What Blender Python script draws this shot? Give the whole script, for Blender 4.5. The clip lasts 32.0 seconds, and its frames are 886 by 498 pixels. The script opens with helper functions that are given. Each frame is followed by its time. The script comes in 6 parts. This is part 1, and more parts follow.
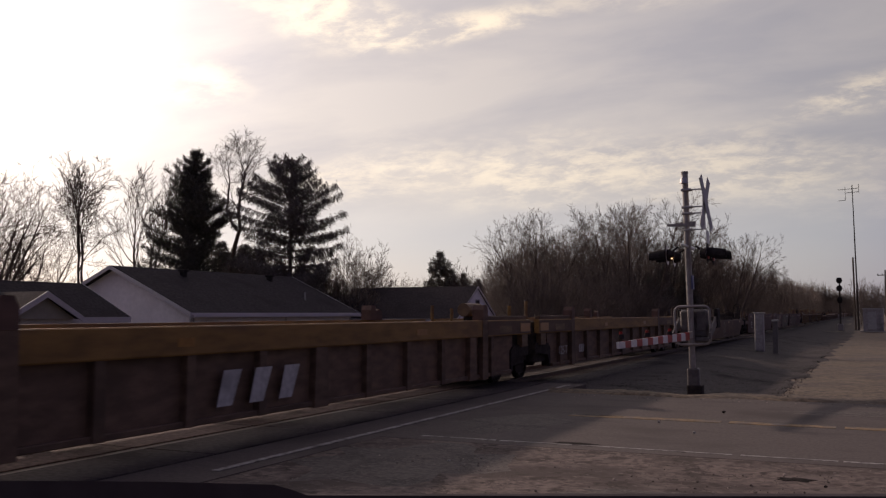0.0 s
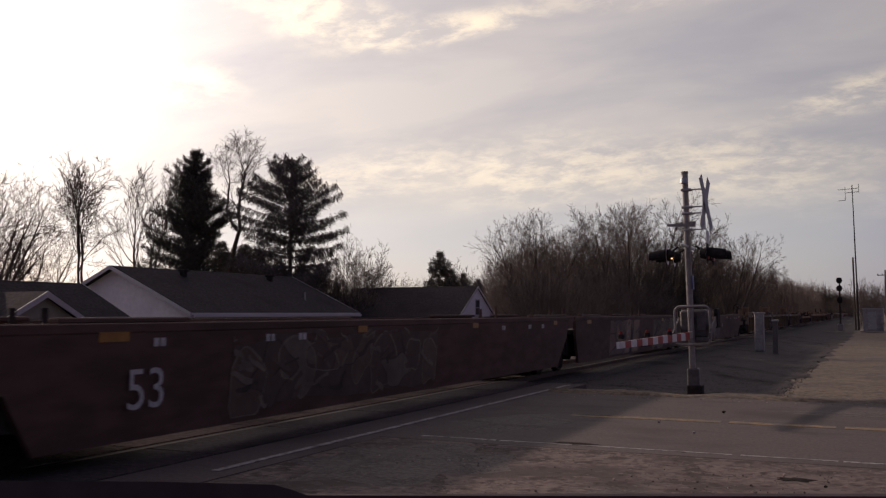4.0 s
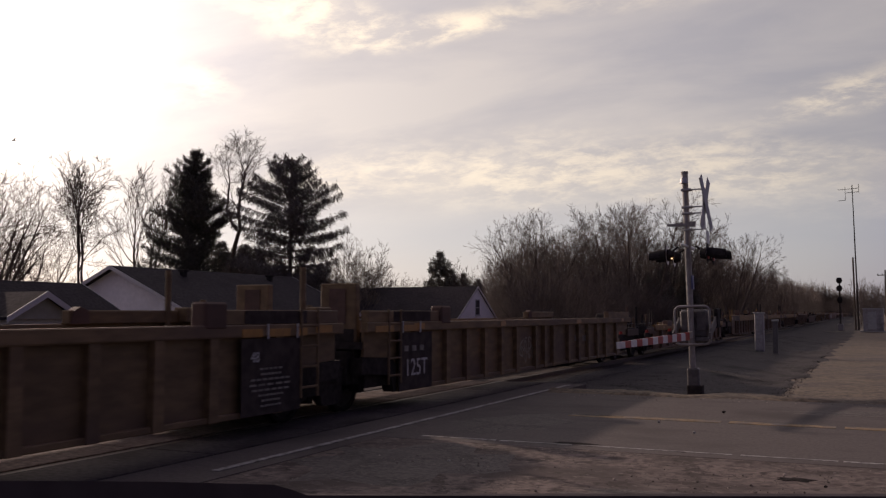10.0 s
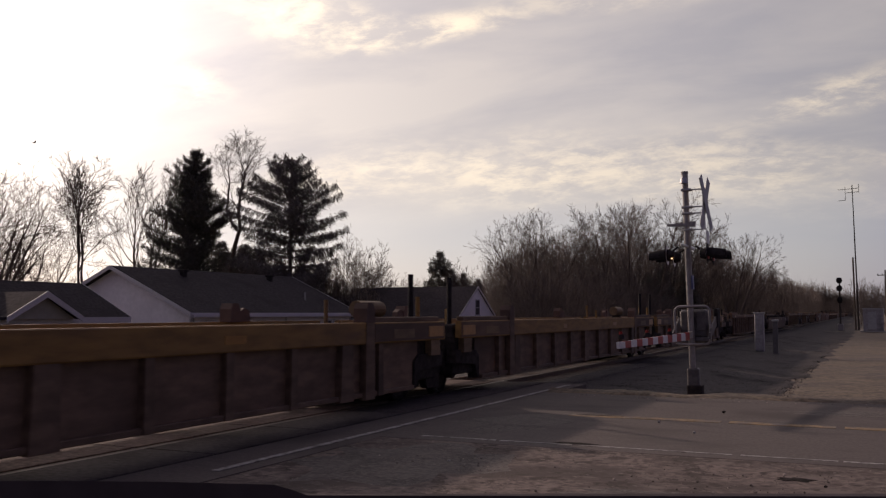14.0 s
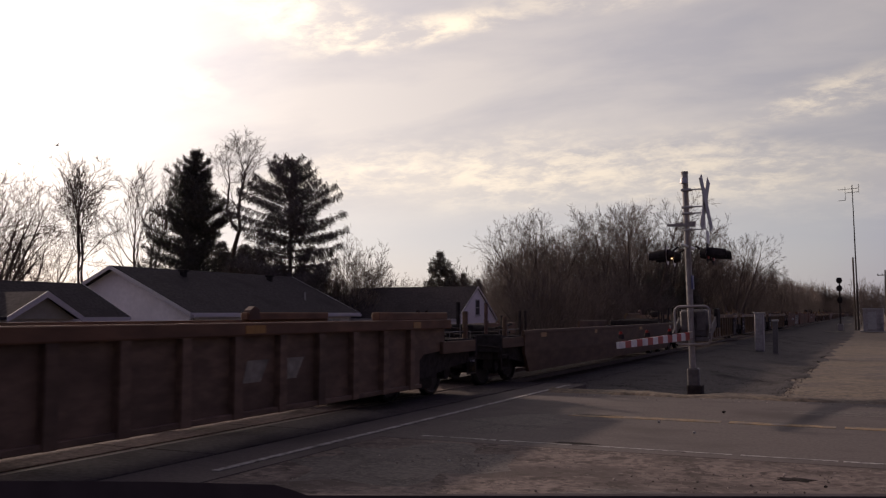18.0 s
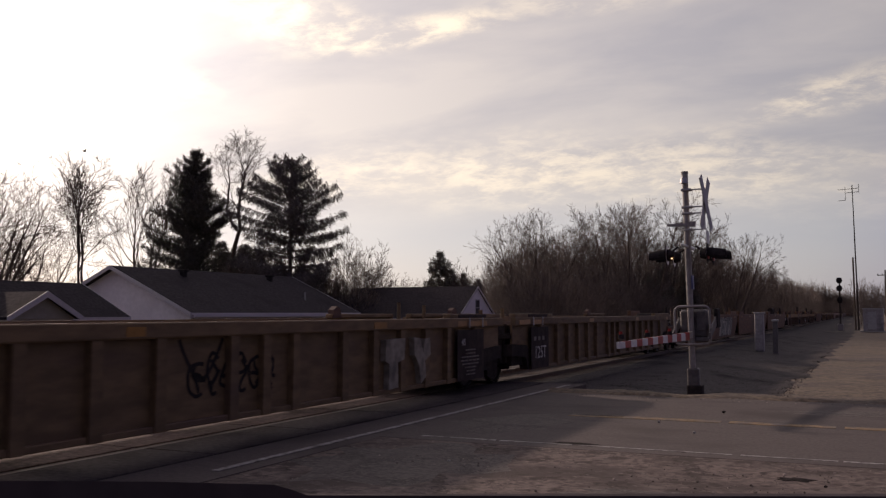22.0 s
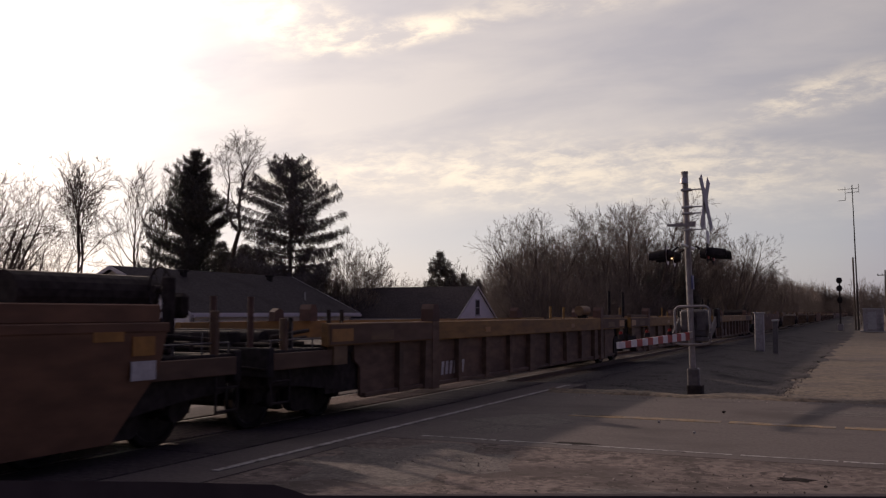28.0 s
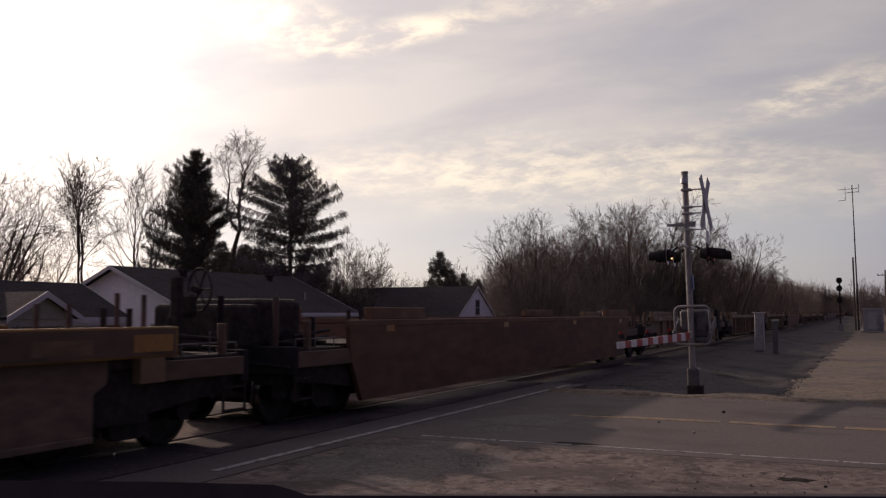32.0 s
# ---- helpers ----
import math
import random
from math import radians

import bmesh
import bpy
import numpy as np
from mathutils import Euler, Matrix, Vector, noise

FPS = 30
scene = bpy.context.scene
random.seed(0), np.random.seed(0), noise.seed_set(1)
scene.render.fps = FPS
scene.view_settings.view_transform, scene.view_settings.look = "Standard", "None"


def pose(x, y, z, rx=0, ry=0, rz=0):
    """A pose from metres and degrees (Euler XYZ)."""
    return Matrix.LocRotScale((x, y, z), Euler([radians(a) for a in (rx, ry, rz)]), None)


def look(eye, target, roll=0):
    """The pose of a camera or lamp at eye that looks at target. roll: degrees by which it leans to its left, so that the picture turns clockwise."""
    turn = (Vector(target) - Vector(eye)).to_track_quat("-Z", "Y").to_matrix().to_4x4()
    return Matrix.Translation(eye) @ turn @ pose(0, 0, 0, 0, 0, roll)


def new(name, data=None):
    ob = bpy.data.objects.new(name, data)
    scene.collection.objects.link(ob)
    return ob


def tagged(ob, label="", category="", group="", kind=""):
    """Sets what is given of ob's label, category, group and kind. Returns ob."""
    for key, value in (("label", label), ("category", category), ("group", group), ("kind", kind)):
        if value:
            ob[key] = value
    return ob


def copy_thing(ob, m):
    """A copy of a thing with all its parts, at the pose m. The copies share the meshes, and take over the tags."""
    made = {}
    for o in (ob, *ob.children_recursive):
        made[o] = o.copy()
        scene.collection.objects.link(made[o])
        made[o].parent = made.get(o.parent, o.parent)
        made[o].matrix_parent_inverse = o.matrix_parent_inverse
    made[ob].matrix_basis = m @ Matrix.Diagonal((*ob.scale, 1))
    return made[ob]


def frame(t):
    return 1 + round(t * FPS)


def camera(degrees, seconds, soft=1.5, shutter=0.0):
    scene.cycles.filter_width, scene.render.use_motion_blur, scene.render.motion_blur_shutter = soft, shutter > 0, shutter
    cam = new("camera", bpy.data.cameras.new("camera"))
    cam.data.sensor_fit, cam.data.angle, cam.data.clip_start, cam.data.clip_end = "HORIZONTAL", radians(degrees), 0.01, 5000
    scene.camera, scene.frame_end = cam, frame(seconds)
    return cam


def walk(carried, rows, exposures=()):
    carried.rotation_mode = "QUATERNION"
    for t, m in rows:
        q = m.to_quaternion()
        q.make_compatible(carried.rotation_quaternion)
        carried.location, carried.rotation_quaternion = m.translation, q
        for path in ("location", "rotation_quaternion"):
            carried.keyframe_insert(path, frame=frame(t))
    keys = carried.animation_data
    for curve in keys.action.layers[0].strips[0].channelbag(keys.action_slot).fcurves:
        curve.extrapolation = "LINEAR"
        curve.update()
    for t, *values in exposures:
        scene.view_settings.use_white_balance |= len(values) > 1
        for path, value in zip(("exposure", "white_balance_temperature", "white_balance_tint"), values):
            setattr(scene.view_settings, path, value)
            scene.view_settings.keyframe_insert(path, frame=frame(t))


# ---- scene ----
from functools import lru_cache

# ---------------------------------------------------------------- camera
EYE = (0.0, 0.0, 1.69)
HEADING, PITCH = 24.753, 3.995
cam = camera(51.7, 32.0, soft=1.3, shutter=0.1)
VIEW = pose(*EYE, 90 + PITCH, 0, HEADING)
walk(cam, [(0.0, VIEW), (32.0, VIEW)], exposures=[(0.0, -0.03, 7100, 20), (14.0, -0.01, 7100, 20), (19.0, 0.06, 7100, 20), (32.0, 0.06, 7100, 20)])

# ---------------------------------------------------------------- sky and sun
SUN_DIR = Vector((-2.4, 1.3, 1.0)).normalized()
SUN_ELEV = math.asin(SUN_DIR.z)
SUN_AZ = math.atan2(SUN_DIR.x, SUN_DIR.y)

world = bpy.data.worlds.new("sky")
scene.world = world
world.use_nodes = True
wn = world.node_tree
sky = wn.nodes.new("ShaderNodeTexSky")
sky.sky_type, sky.sun_disc = "NISHITA", False
sky.sun_elevation, sky.sun_rotation = SUN_ELEV, SUN_AZ
wn.nodes["Background"].inputs[1].default_value = 0.05
wn.links.new(sky.outputs[0], wn.nodes["Background"].inputs[0])

lamp = bpy.data.lights.new("sun", "SUN")
lamp.energy, lamp.angle, lamp.color = 5.7, radians(1.6), (1.0, 0.83, 0.72)
sun = new("sun", lamp)
sun.matrix_world = look((0, 0, 60), Vector((0, 0, 60)) - SUN_DIR)


# ---------------------------------------------------------------- materials
def lnk(nt, a, b):
    nt.links.new(a, b)


def mat(name, colour, rough=0.7, metal=0.0, grain=8.0, vary=0.25, stain=0.6, stain_vary=0.25, bump=0.2,
        stain_colour=None, by_object=0.0, stretch=(1, 1, 1), spec=0.4, cracks=0.0, blotches=()):
    """A surface of one colour with grain, larger stains and fine relief, sized in metres."""
    m = bpy.data.materials.new(name)
    m.use_nodes = True
    nt = m.node_tree
    b = nt.nodes["Principled BSDF"]
    b.inputs["Roughness"].default_value, b.inputs["Metallic"].default_value = rough, metal
    b.inputs["Specular IOR Level"].default_value = spec
    co = nt.nodes.new("ShaderNodeTexCoord")
    mp = nt.nodes.new("ShaderNodeMapping")
    mp.inputs["Scale"].default_value = stretch
    lnk(nt, co.outputs["Object"], mp.inputs[0])
    n1 = nt.nodes.new("ShaderNodeTexNoise")
    n1.inputs["Scale"].default_value, n1.inputs["Detail"].default_value = grain, 6
    n2 = nt.nodes.new("ShaderNodeTexNoise")
    n2.inputs["Scale"].default_value, n2.inputs["Detail"].default_value = stain, 4
    info = nt.nodes.new("ShaderNodeObjectInfo")
    add = nt.nodes.new("ShaderNodeVectorMath")
    add.operation = "ADD"
    sc = nt.nodes.new("ShaderNodeVectorMath")
    sc.operation = "SCALE"
    sc.inputs[0].default_value = (37, 17, 11)
    lnk(nt, info.outputs["Random"], sc.inputs["Scale"])
    lnk(nt, mp.outputs[0], add.inputs[0])
    lnk(nt, sc.outputs[0], add.inputs[1])
    for n in (n1, n2):
        lnk(nt, add.outputs[0], n.inputs["Vector"])

    def mixed(fac, a_col, b_col, lo, hi):
        r = nt.nodes.new("ShaderNodeMapRange")
        r.inputs[1].default_value, r.inputs[2].default_value = lo, hi
        lnk(nt, fac, r.inputs[0])
        x = nt.nodes.new("ShaderNodeMix")
        x.data_type = "RGBA"
        lnk(nt, r.outputs[0], x.inputs[0])
        for k, c in ((6, a_col), (7, b_col)):
            if isinstance(c, tuple):
                x.inputs[k].default_value = (*c, 1)
            else:
                lnk(nt, c, x.inputs[k])
        return x.outputs[2]

    dark = tuple(c * (1 - vary) for c in colour)
    light = tuple(min(1, c * (1 + vary)) for c in colour)
    base = mixed(n1.outputs[0], dark, light, 0.35, 0.65)
    st = stain_colour or tuple(c * (1 - stain_vary * 1.6) for c in colour)
    out = mixed(n2.outputs[0], base, st, 0.52, 0.75)
    if cracks:
        vo = nt.nodes.new("ShaderNodeTexVoronoi")
        vo.feature = "DISTANCE_TO_EDGE"
        vo.inputs["Scale"].default_value = cracks
        ds = nt.nodes.new("ShaderNodeMix")
        ds.data_type, ds.blend_type = "RGBA", "LINEAR_LIGHT"
        ds.inputs[0].default_value = 0.35
        lnk(nt, add.outputs[0], ds.inputs[6])
        lnk(nt, n1.outputs[1], ds.inputs[7])
        lnk(nt, ds.outputs[2], vo.inputs["Vector"])
        out = mixed(vo.outputs["Distance"], tuple(c * 0.35 for c in colour), out, 0.0, 0.035)
    for scale, lo, hi, tint, flat in blotches:
        # marks of their own size and outline, drawn out across the way of travel by flat
        bmap = nt.nodes.new("ShaderNodeMapping")
        bmap.inputs["Scale"].default_value = (scale, scale * flat, scale)
        lnk(nt, add.outputs[0], bmap.inputs[0])
        bn = nt.nodes.new("ShaderNodeTexNoise")
        bn.inputs["Scale"].default_value, bn.inputs["Detail"].default_value, bn.inputs["Roughness"].default_value = 1.0, 5, 0.62
        lnk(nt, bmap.outputs[0], bn.inputs["Vector"])
        out = mixed(bn.outputs[0], out, tint, lo, hi)
    if by_object:
        hs = nt.nodes.new("ShaderNodeHueSaturation")
        r = nt.nodes.new("ShaderNodeMapRange")
        r.inputs[3].default_value, r.inputs[4].default_value = 1 - by_object, 1 + by_object
        lnk(nt, info.outputs["Random"], r.inputs[0])
        lnk(nt, r.outputs[0], hs.inputs["Value"])
        lnk(nt, out, hs.inputs["Color"])
        out = hs.outputs[0]
    lnk(nt, out, b.inputs["Base Color"])
    if bump:
        bp = nt.nodes.new("ShaderNodeBump")
        bp.inputs["Strength"].default_value, bp.inputs["Distance"].default_value = bump, 0.02
        lnk(nt, n1.outputs[0], bp.inputs["Height"])
        lnk(nt, bp.outputs[0], b.inputs["Normal"])
    return m


def glow(name, colour, strength):
    m = mat(name, colour, 0.3, bump=0)
    b = m.node_tree.nodes["Principled BSDF"]
    b.inputs["Emission Color"].default_value = (*colour, 1)
    b.inputs["Emission Strength"].default_value = strength
    return m


def cloud_material():
    """Lit cloud: brighter towards the sun, broken by streaks; lets sun and sky through."""
    m = bpy.data.materials.new("cloud")
    m.use_nodes = True
    m.cycles.emission_sampling = "NONE"
    nt = m.node_tree
    nt.nodes.clear()
    N = nt.nodes.new
    out, em, tr, ad = N("ShaderNodeOutputMaterial"), N("ShaderNodeEmission"), N("ShaderNodeBsdfTransparent"), N("ShaderNodeAddShader")
    tr.inputs[0].default_value = (0.4, 0.4, 0.4, 1)
    lnk(nt, em.outputs[0], ad.inputs[0])
    lnk(nt, tr.outputs[0], ad.inputs[1])
    lnk(nt, ad.outputs[0], out.inputs[0])
    geo = N("ShaderNodeNewGeometry")
    nrm = N("ShaderNodeVectorMath")
    nrm.operation = "NORMALIZE"
    lnk(nt, geo.outputs["Position"], nrm.inputs[0])
    dot = N("ShaderNodeVectorMath")
    dot.operation = "DOT_PRODUCT"
    dot.inputs[1].default_value = SUN_DIR
    lnk(nt, nrm.outputs[0], dot.inputs[0])
    ac = N("ShaderNodeMath")
    ac.operation = "ARCCOSINE"
    lnk(nt, dot.outputs["Value"], ac.inputs[0])
    dv = N("ShaderNodeMath")
    dv.operation = "DIVIDE"
    dv.inputs[1].default_value = math.pi
    lnk(nt, ac.outputs[0], dv.inputs[0])
    ramp = N("ShaderNodeValToRGB")
    lnk(nt, dv.outputs[0], ramp.inputs[0])
    stops = [(0.0, (0.24, 0.237, 0.226)), (0.06, (0.165, 0.163, 0.158)), (0.115, (0.092, 0.090, 0.0865)), (0.155, (0.0665, 0.0648, 0.0622)),
             (0.205, (0.0565, 0.0548, 0.0525)), (0.335, (0.0352, 0.0350, 0.0358)), (0.40, (0.0174, 0.0157, 0.0262)), (0.52, (0.0071, 0.0056, 0.0128)), (1.0, (0.0033, 0.0025, 0.0062))]
    el = ramp.color_ramp.elements
    while len(el) < len(stops):
        el.new(0.5)
    for e, (p, c) in zip(el, stops):
        e.position, e.color = p, (*c, 1)
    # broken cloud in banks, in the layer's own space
    co = N("ShaderNodeTexCoord")

    def cloud_noise(sx, sy, turn, detail, rough, distort, shift=0.0):
        mp = N("ShaderNodeMapping")
        mp.inputs["Rotation"].default_value = (0, 0, radians(turn))
        mp.inputs["Scale"].default_value = (1 / sx, 1 / sy, 0.0)
        mp.inputs["Location"].default_value = (shift, shift * 0.7, shift)
        lnk(nt, co.outputs["Object"], mp.inputs[0])
        nz = N("ShaderNodeTexNoise")
        nz.inputs["Scale"].default_value, nz.inputs["Detail"].default_value, nz.inputs["Roughness"].default_value = 1.0, detail, rough
        nz.inputs["Distortion"].default_value = distort
        lnk(nt, mp.outputs[0], nz.inputs["Vector"])
        return nz.outputs[0]

    def ranged(v, lo, hi, a, b):
        r = N("ShaderNodeMapRange")
        r.interpolation_type = "SMOOTHSTEP"
        for k, w in zip((1, 2, 3, 4), (lo, hi, a, b)):
            r.inputs[k].default_value = w
        lnk(nt, v, r.inputs[0])
        return r.outputs[0]

    def calc(op, a, b):
        m_ = N("ShaderNodeMath")
        m_.operation = op
        for k, w in ((0, a), (1, b)):
            if isinstance(w, (int, float)):
                m_.inputs[k].default_value = w
            else:
                lnk(nt, w, m_.inputs[k])
        return m_.outputs[0]

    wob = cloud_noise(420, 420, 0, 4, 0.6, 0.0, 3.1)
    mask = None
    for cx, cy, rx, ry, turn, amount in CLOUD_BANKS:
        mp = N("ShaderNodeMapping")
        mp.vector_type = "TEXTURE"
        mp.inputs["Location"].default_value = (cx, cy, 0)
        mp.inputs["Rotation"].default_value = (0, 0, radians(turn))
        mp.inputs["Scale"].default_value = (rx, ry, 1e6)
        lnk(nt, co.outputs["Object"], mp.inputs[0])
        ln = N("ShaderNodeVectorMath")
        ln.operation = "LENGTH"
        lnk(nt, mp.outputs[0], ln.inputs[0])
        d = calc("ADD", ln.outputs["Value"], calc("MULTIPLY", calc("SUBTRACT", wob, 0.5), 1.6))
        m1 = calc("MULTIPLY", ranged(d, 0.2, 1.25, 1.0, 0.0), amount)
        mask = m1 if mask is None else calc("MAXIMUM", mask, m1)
    puff = ranged(cloud_noise(130, 110, 20, 12, 0.66, 0.2, 1.7), 0.38, 0.66, 0.1, 1.0)
    low = cloud_noise(700, 380, -12, 6, 0.55, 0.25, 5.3)
    wash = N("ShaderNodeValToRGB")
    lnk(nt, low, wash.inputs[0])
    for e, (p, c) in zip(wash.color_ramp.elements, [(0.36, (0.385, 0.393, 0.418)), (0.64, (0.515, 0.51, 0.495))]):
        e.position, e.color = p, (*c, 1)
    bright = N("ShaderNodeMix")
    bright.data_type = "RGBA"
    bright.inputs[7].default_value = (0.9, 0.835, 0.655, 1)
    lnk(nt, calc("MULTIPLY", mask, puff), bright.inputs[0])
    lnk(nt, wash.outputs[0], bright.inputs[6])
    # paler, bluer band low over the horizon
    sepv = N("ShaderNodeSeparateXYZ")
    lnk(nt, nrm.outputs[0], sepv.inputs[0])
    hz = N("ShaderNodeMix")
    hz.data_type = "RGBA"
    hz.inputs[7].default_value = (0.415, 0.46, 0.525, 1)
    lnk(nt, ranged(sepv.outputs[2], 0.15, 0.07, 0.0, 0.9), hz.inputs[0])
    lnk(nt, bright.outputs[2], hz.inputs[6])
    cr = hz
    mul = N("ShaderNodeMix")
    mul.data_type, mul.blend_type = "RGBA", "MULTIPLY"
    mul.inputs[0].default_value = 1
    mul.clamp_result = False
    lnk(nt, ramp.outputs[0], mul.inputs[6])
    lnk(nt, cr.outputs[2], mul.inputs[7])
    lnk(nt, mul.outputs[2], em.inputs[0])
    em.inputs[1].default_value = 20.0
    return m


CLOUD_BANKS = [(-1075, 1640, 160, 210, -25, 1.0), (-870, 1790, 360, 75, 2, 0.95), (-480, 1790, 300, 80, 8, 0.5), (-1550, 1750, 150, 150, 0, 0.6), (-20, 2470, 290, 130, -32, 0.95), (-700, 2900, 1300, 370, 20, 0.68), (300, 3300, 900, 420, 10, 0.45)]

M_ASPHALT = mat("asphalt", (0.097, 0.081, 0.076), 0.92, 0, 22, 0.16, 0.42, 0.3, 0.1, spec=0.2,
                blotches=((0.5, 0.54, 0.72, (0.066, 0.056, 0.054), 3.0), (1.6, 0.6, 0.75, (0.07, 0.058, 0.055), 4.0), (5.0, 0.68, 0.78, (0.045, 0.038, 0.036), 2.0)))
M_ASPHALT_OLD = mat("worn_crossing_panel", (0.066, 0.056, 0.054), 0.95, 0, 14, 0.25, 1.0, 0.3, 0.4, by_object=0.08, spec=0.1)
M_APRON = mat("broken_asphalt", (0.142, 0.112, 0.1), 0.95, 0, 12, 0.35, 0.9, 0.4, 0.05, cracks=0.42, spec=0.15,
              blotches=((0.5, 0.5, 0.62, (0.078, 0.062, 0.057), 1.5), (2.6, 0.54, 0.62, (0.062, 0.048, 0.044), 1.0), (1.7, 0.57, 0.66, (0.15, 0.122, 0.11), 1.3), (5.0, 0.58, 0.66, (0.048, 0.038, 0.035), 1.0),
                        (7.5, 0.61, 0.68, (0.165, 0.138, 0.126), 1.0), (14.0, 0.64, 0.7, (0.03, 0.024, 0.022), 1.0)))
M_DIRT = mat("dirt_and_dry_grass", (0.112, 0.083, 0.056), 0.95, 0, 8.0, 0.45, 0.7, 0.35, 0.3, stain_colour=(0.055, 0.044, 0.036),
             blotches=((0.16, 0.5, 0.66, (0.07, 0.056, 0.05), 2.0), (1.1, 0.54, 0.66, (0.15, 0.116, 0.088), 1.6), (2.6, 0.56, 0.66, (0.045, 0.036, 0.03), 1.4), (6.0, 0.58, 0.66, (0.16, 0.128, 0.1), 1.2), (11.0, 0.6, 0.68, (0.035, 0.028, 0.024), 1.0)))
M_BALLAST = mat("ballast", (0.062, 0.055, 0.053), 0.95, 0, 13, 0.35, 0.5, 0.45, 0.35, by_object=0.1, spec=0.1)
M_PANEL_RUST = mat("rust_dusted_crossing_panel", (0.13, 0.1, 0.086), 0.95, 0, 12, 0.3, 1.2, 0.35, 0.4, by_object=0.12, spec=0.1)
M_GRAVEL = mat("mixed_gravel", (0.12, 0.1, 0.09), 0.95, 0, 20, 0.3, 2.0, 0.3, 0.1)


def by_stone(m, lo, hi):
    """Sets the stones of one mesh apart in tone."""
    nt = m.node_tree
    b = nt.nodes["Principled BSDF"]
    geo, hs, r = nt.nodes.new("ShaderNodeNewGeometry"), nt.nodes.new("ShaderNodeHueSaturation"), nt.nodes.new("ShaderNodeMapRange")
    r.inputs[3].default_value, r.inputs[4].default_value = lo, hi
    lnk(nt, geo.outputs["Random Per Island"], r.inputs[0])
    lnk(nt, r.outputs[0], hs.inputs["Value"])
    lnk(nt, b.inputs["Base Color"].links[0].from_socket, hs.inputs["Color"])
    lnk(nt, hs.outputs[0], b.inputs["Base Color"])


by_stone(M_GRAVEL, 0.35, 2.6)
M_TAR = mat("tar_black_rubble", (0.024, 0.02, 0.019), 0.95, 0, 14, 0.4, 2.0, 0.3, 0.8, spec=0.05)
M_PATCH = mat("dark_asphalt_patch", (0.092, 0.077, 0.07), 0.92, 0, 18, 0.3, 1.5, 0.25, 0.7, cracks=0.7)
M_CONCRETE = mat("concrete", (0.36, 0.34, 0.32), 0.9, 0, 12, 0.15, 1.2, 0.25, 0.4)
M_PAINT_WHITE = mat("road_paint_white", (0.29, 0.27, 0.255), 0.8, 0, 20, 0.3, 2.2, 0.35, 0.2, blotches=((3.0, 0.5, 0.66, (0.12, 0.105, 0.1), 1.0), (9.0, 0.56, 0.64, (0.09, 0.077, 0.072), 1.0)))
M_PAINT_YELLOW = mat("road_paint_yellow", (0.205, 0.132, 0.06), 0.8, 0, 9, 0.4, 1.4, 0.4, 0.2, stain_colour=(0.115, 0.095, 0.075), blotches=((2.5, 0.48, 0.62, (0.1, 0.084, 0.076), 1.0),))
M_RAIL = mat("rail_steel", (0.1, 0.07, 0.055), 0.55, 0.3, 10, 0.3)
M_TIE = mat("creosoted_wood", (0.09, 0.07, 0.055), 0.9, 0, 6, 0.3, stretch=(1, 8, 8))
M_YELLOW = mat("faded_yellow_paint", (0.255, 0.138, 0.038), 0.62, 0.0, 5, 0.22, 0.8, 0.4, 0.15, stain_colour=(0.11, 0.058, 0.034), stretch=(1, 0.35, 1.5))
M_BUFF = mat("buff_brown_paint", (0.176, 0.112, 0.056), 0.65, 0.0, 5, 0.22, 0.7, 0.35, 0.15, stain_colour=(0.12, 0.074, 0.052), stretch=(1, 0.4, 1.5), by_object=0.12)
M_WALL_DARK = mat("dark_olive_steel", (0.168, 0.103, 0.066), 0.7, 0.0, 5, 0.25, 0.6, 0.35, 0.15, stretch=(1, 0.5, 1.5), by_object=0.1)
M_RIB = mat("dull_brown_steel", (0.14, 0.088, 0.056), 0.7, 0.0, 5, 0.25, 0.6, 0.35, 0.15, stretch=(1, 0.5, 1.5), by_object=0.1)
M_RUST = mat("rust_brown_paint", (0.158, 0.079, 0.042), 0.7, 0.0, 4, 0.22, 0.45, 0.4, 0.12, stain_colour=(0.09, 0.05, 0.03), stretch=(1, 0.4, 1.3), by_object=0.1)
M_UMBER = mat("dark_brown_paint", (0.122, 0.073, 0.044), 0.7, 0.0, 4, 0.22, 0.45, 0.4, 0.12, stain_colour=(0.06, 0.036, 0.026), stretch=(1, 0.4, 1.3), by_object=0.1)
M_OXIDE = mat("oxide_red_paint", (0.112, 0.062, 0.046), 0.7, 0.0, 4, 0.22, 0.5, 0.35, 0.12, stretch=(1, 0.4, 1.3), by_object=0.1)
M_BLACK = mat("black_steel", (0.03, 0.026, 0.026), 0.85, 0.0, 8, 0.3, 1.0, 0.3, 0.2, spec=0.12)
M_GRIME = mat("dusty_black_iron", (0.042, 0.034, 0.031), 0.85, 0.0, 9, 0.3, 1.2, 0.4, 0.3, spec=0.12)
M_WHEEL = mat("worn_wheel_steel", (0.035, 0.03, 0.028), 0.42, 0.6, 9, 0.3, 1.2, 0.4, 0.2)
M_TREAD = mat("worn_wheel_tread", (0.11, 0.1, 0.095), 0.24, 0.85, 9, 0.15, 1.2, 0.2, 0.05)
M_LETTER = mat("white_lettering", (0.52, 0.5, 0.48), 0.6, 0, 12, 0.15, 2.0, 0.3, 0.1)
M_CREAM = mat("faded_cream_paint", (0.30, 0.262, 0.205), 0.7, 0, 7, 0.25, 2.4, 0.4, 0.05)
M_CHALK = mat("chalky_spray_paint", (0.24, 0.215, 0.19), 0.7, 0, 9, 0.2, 2.0, 0.3, 0.05)
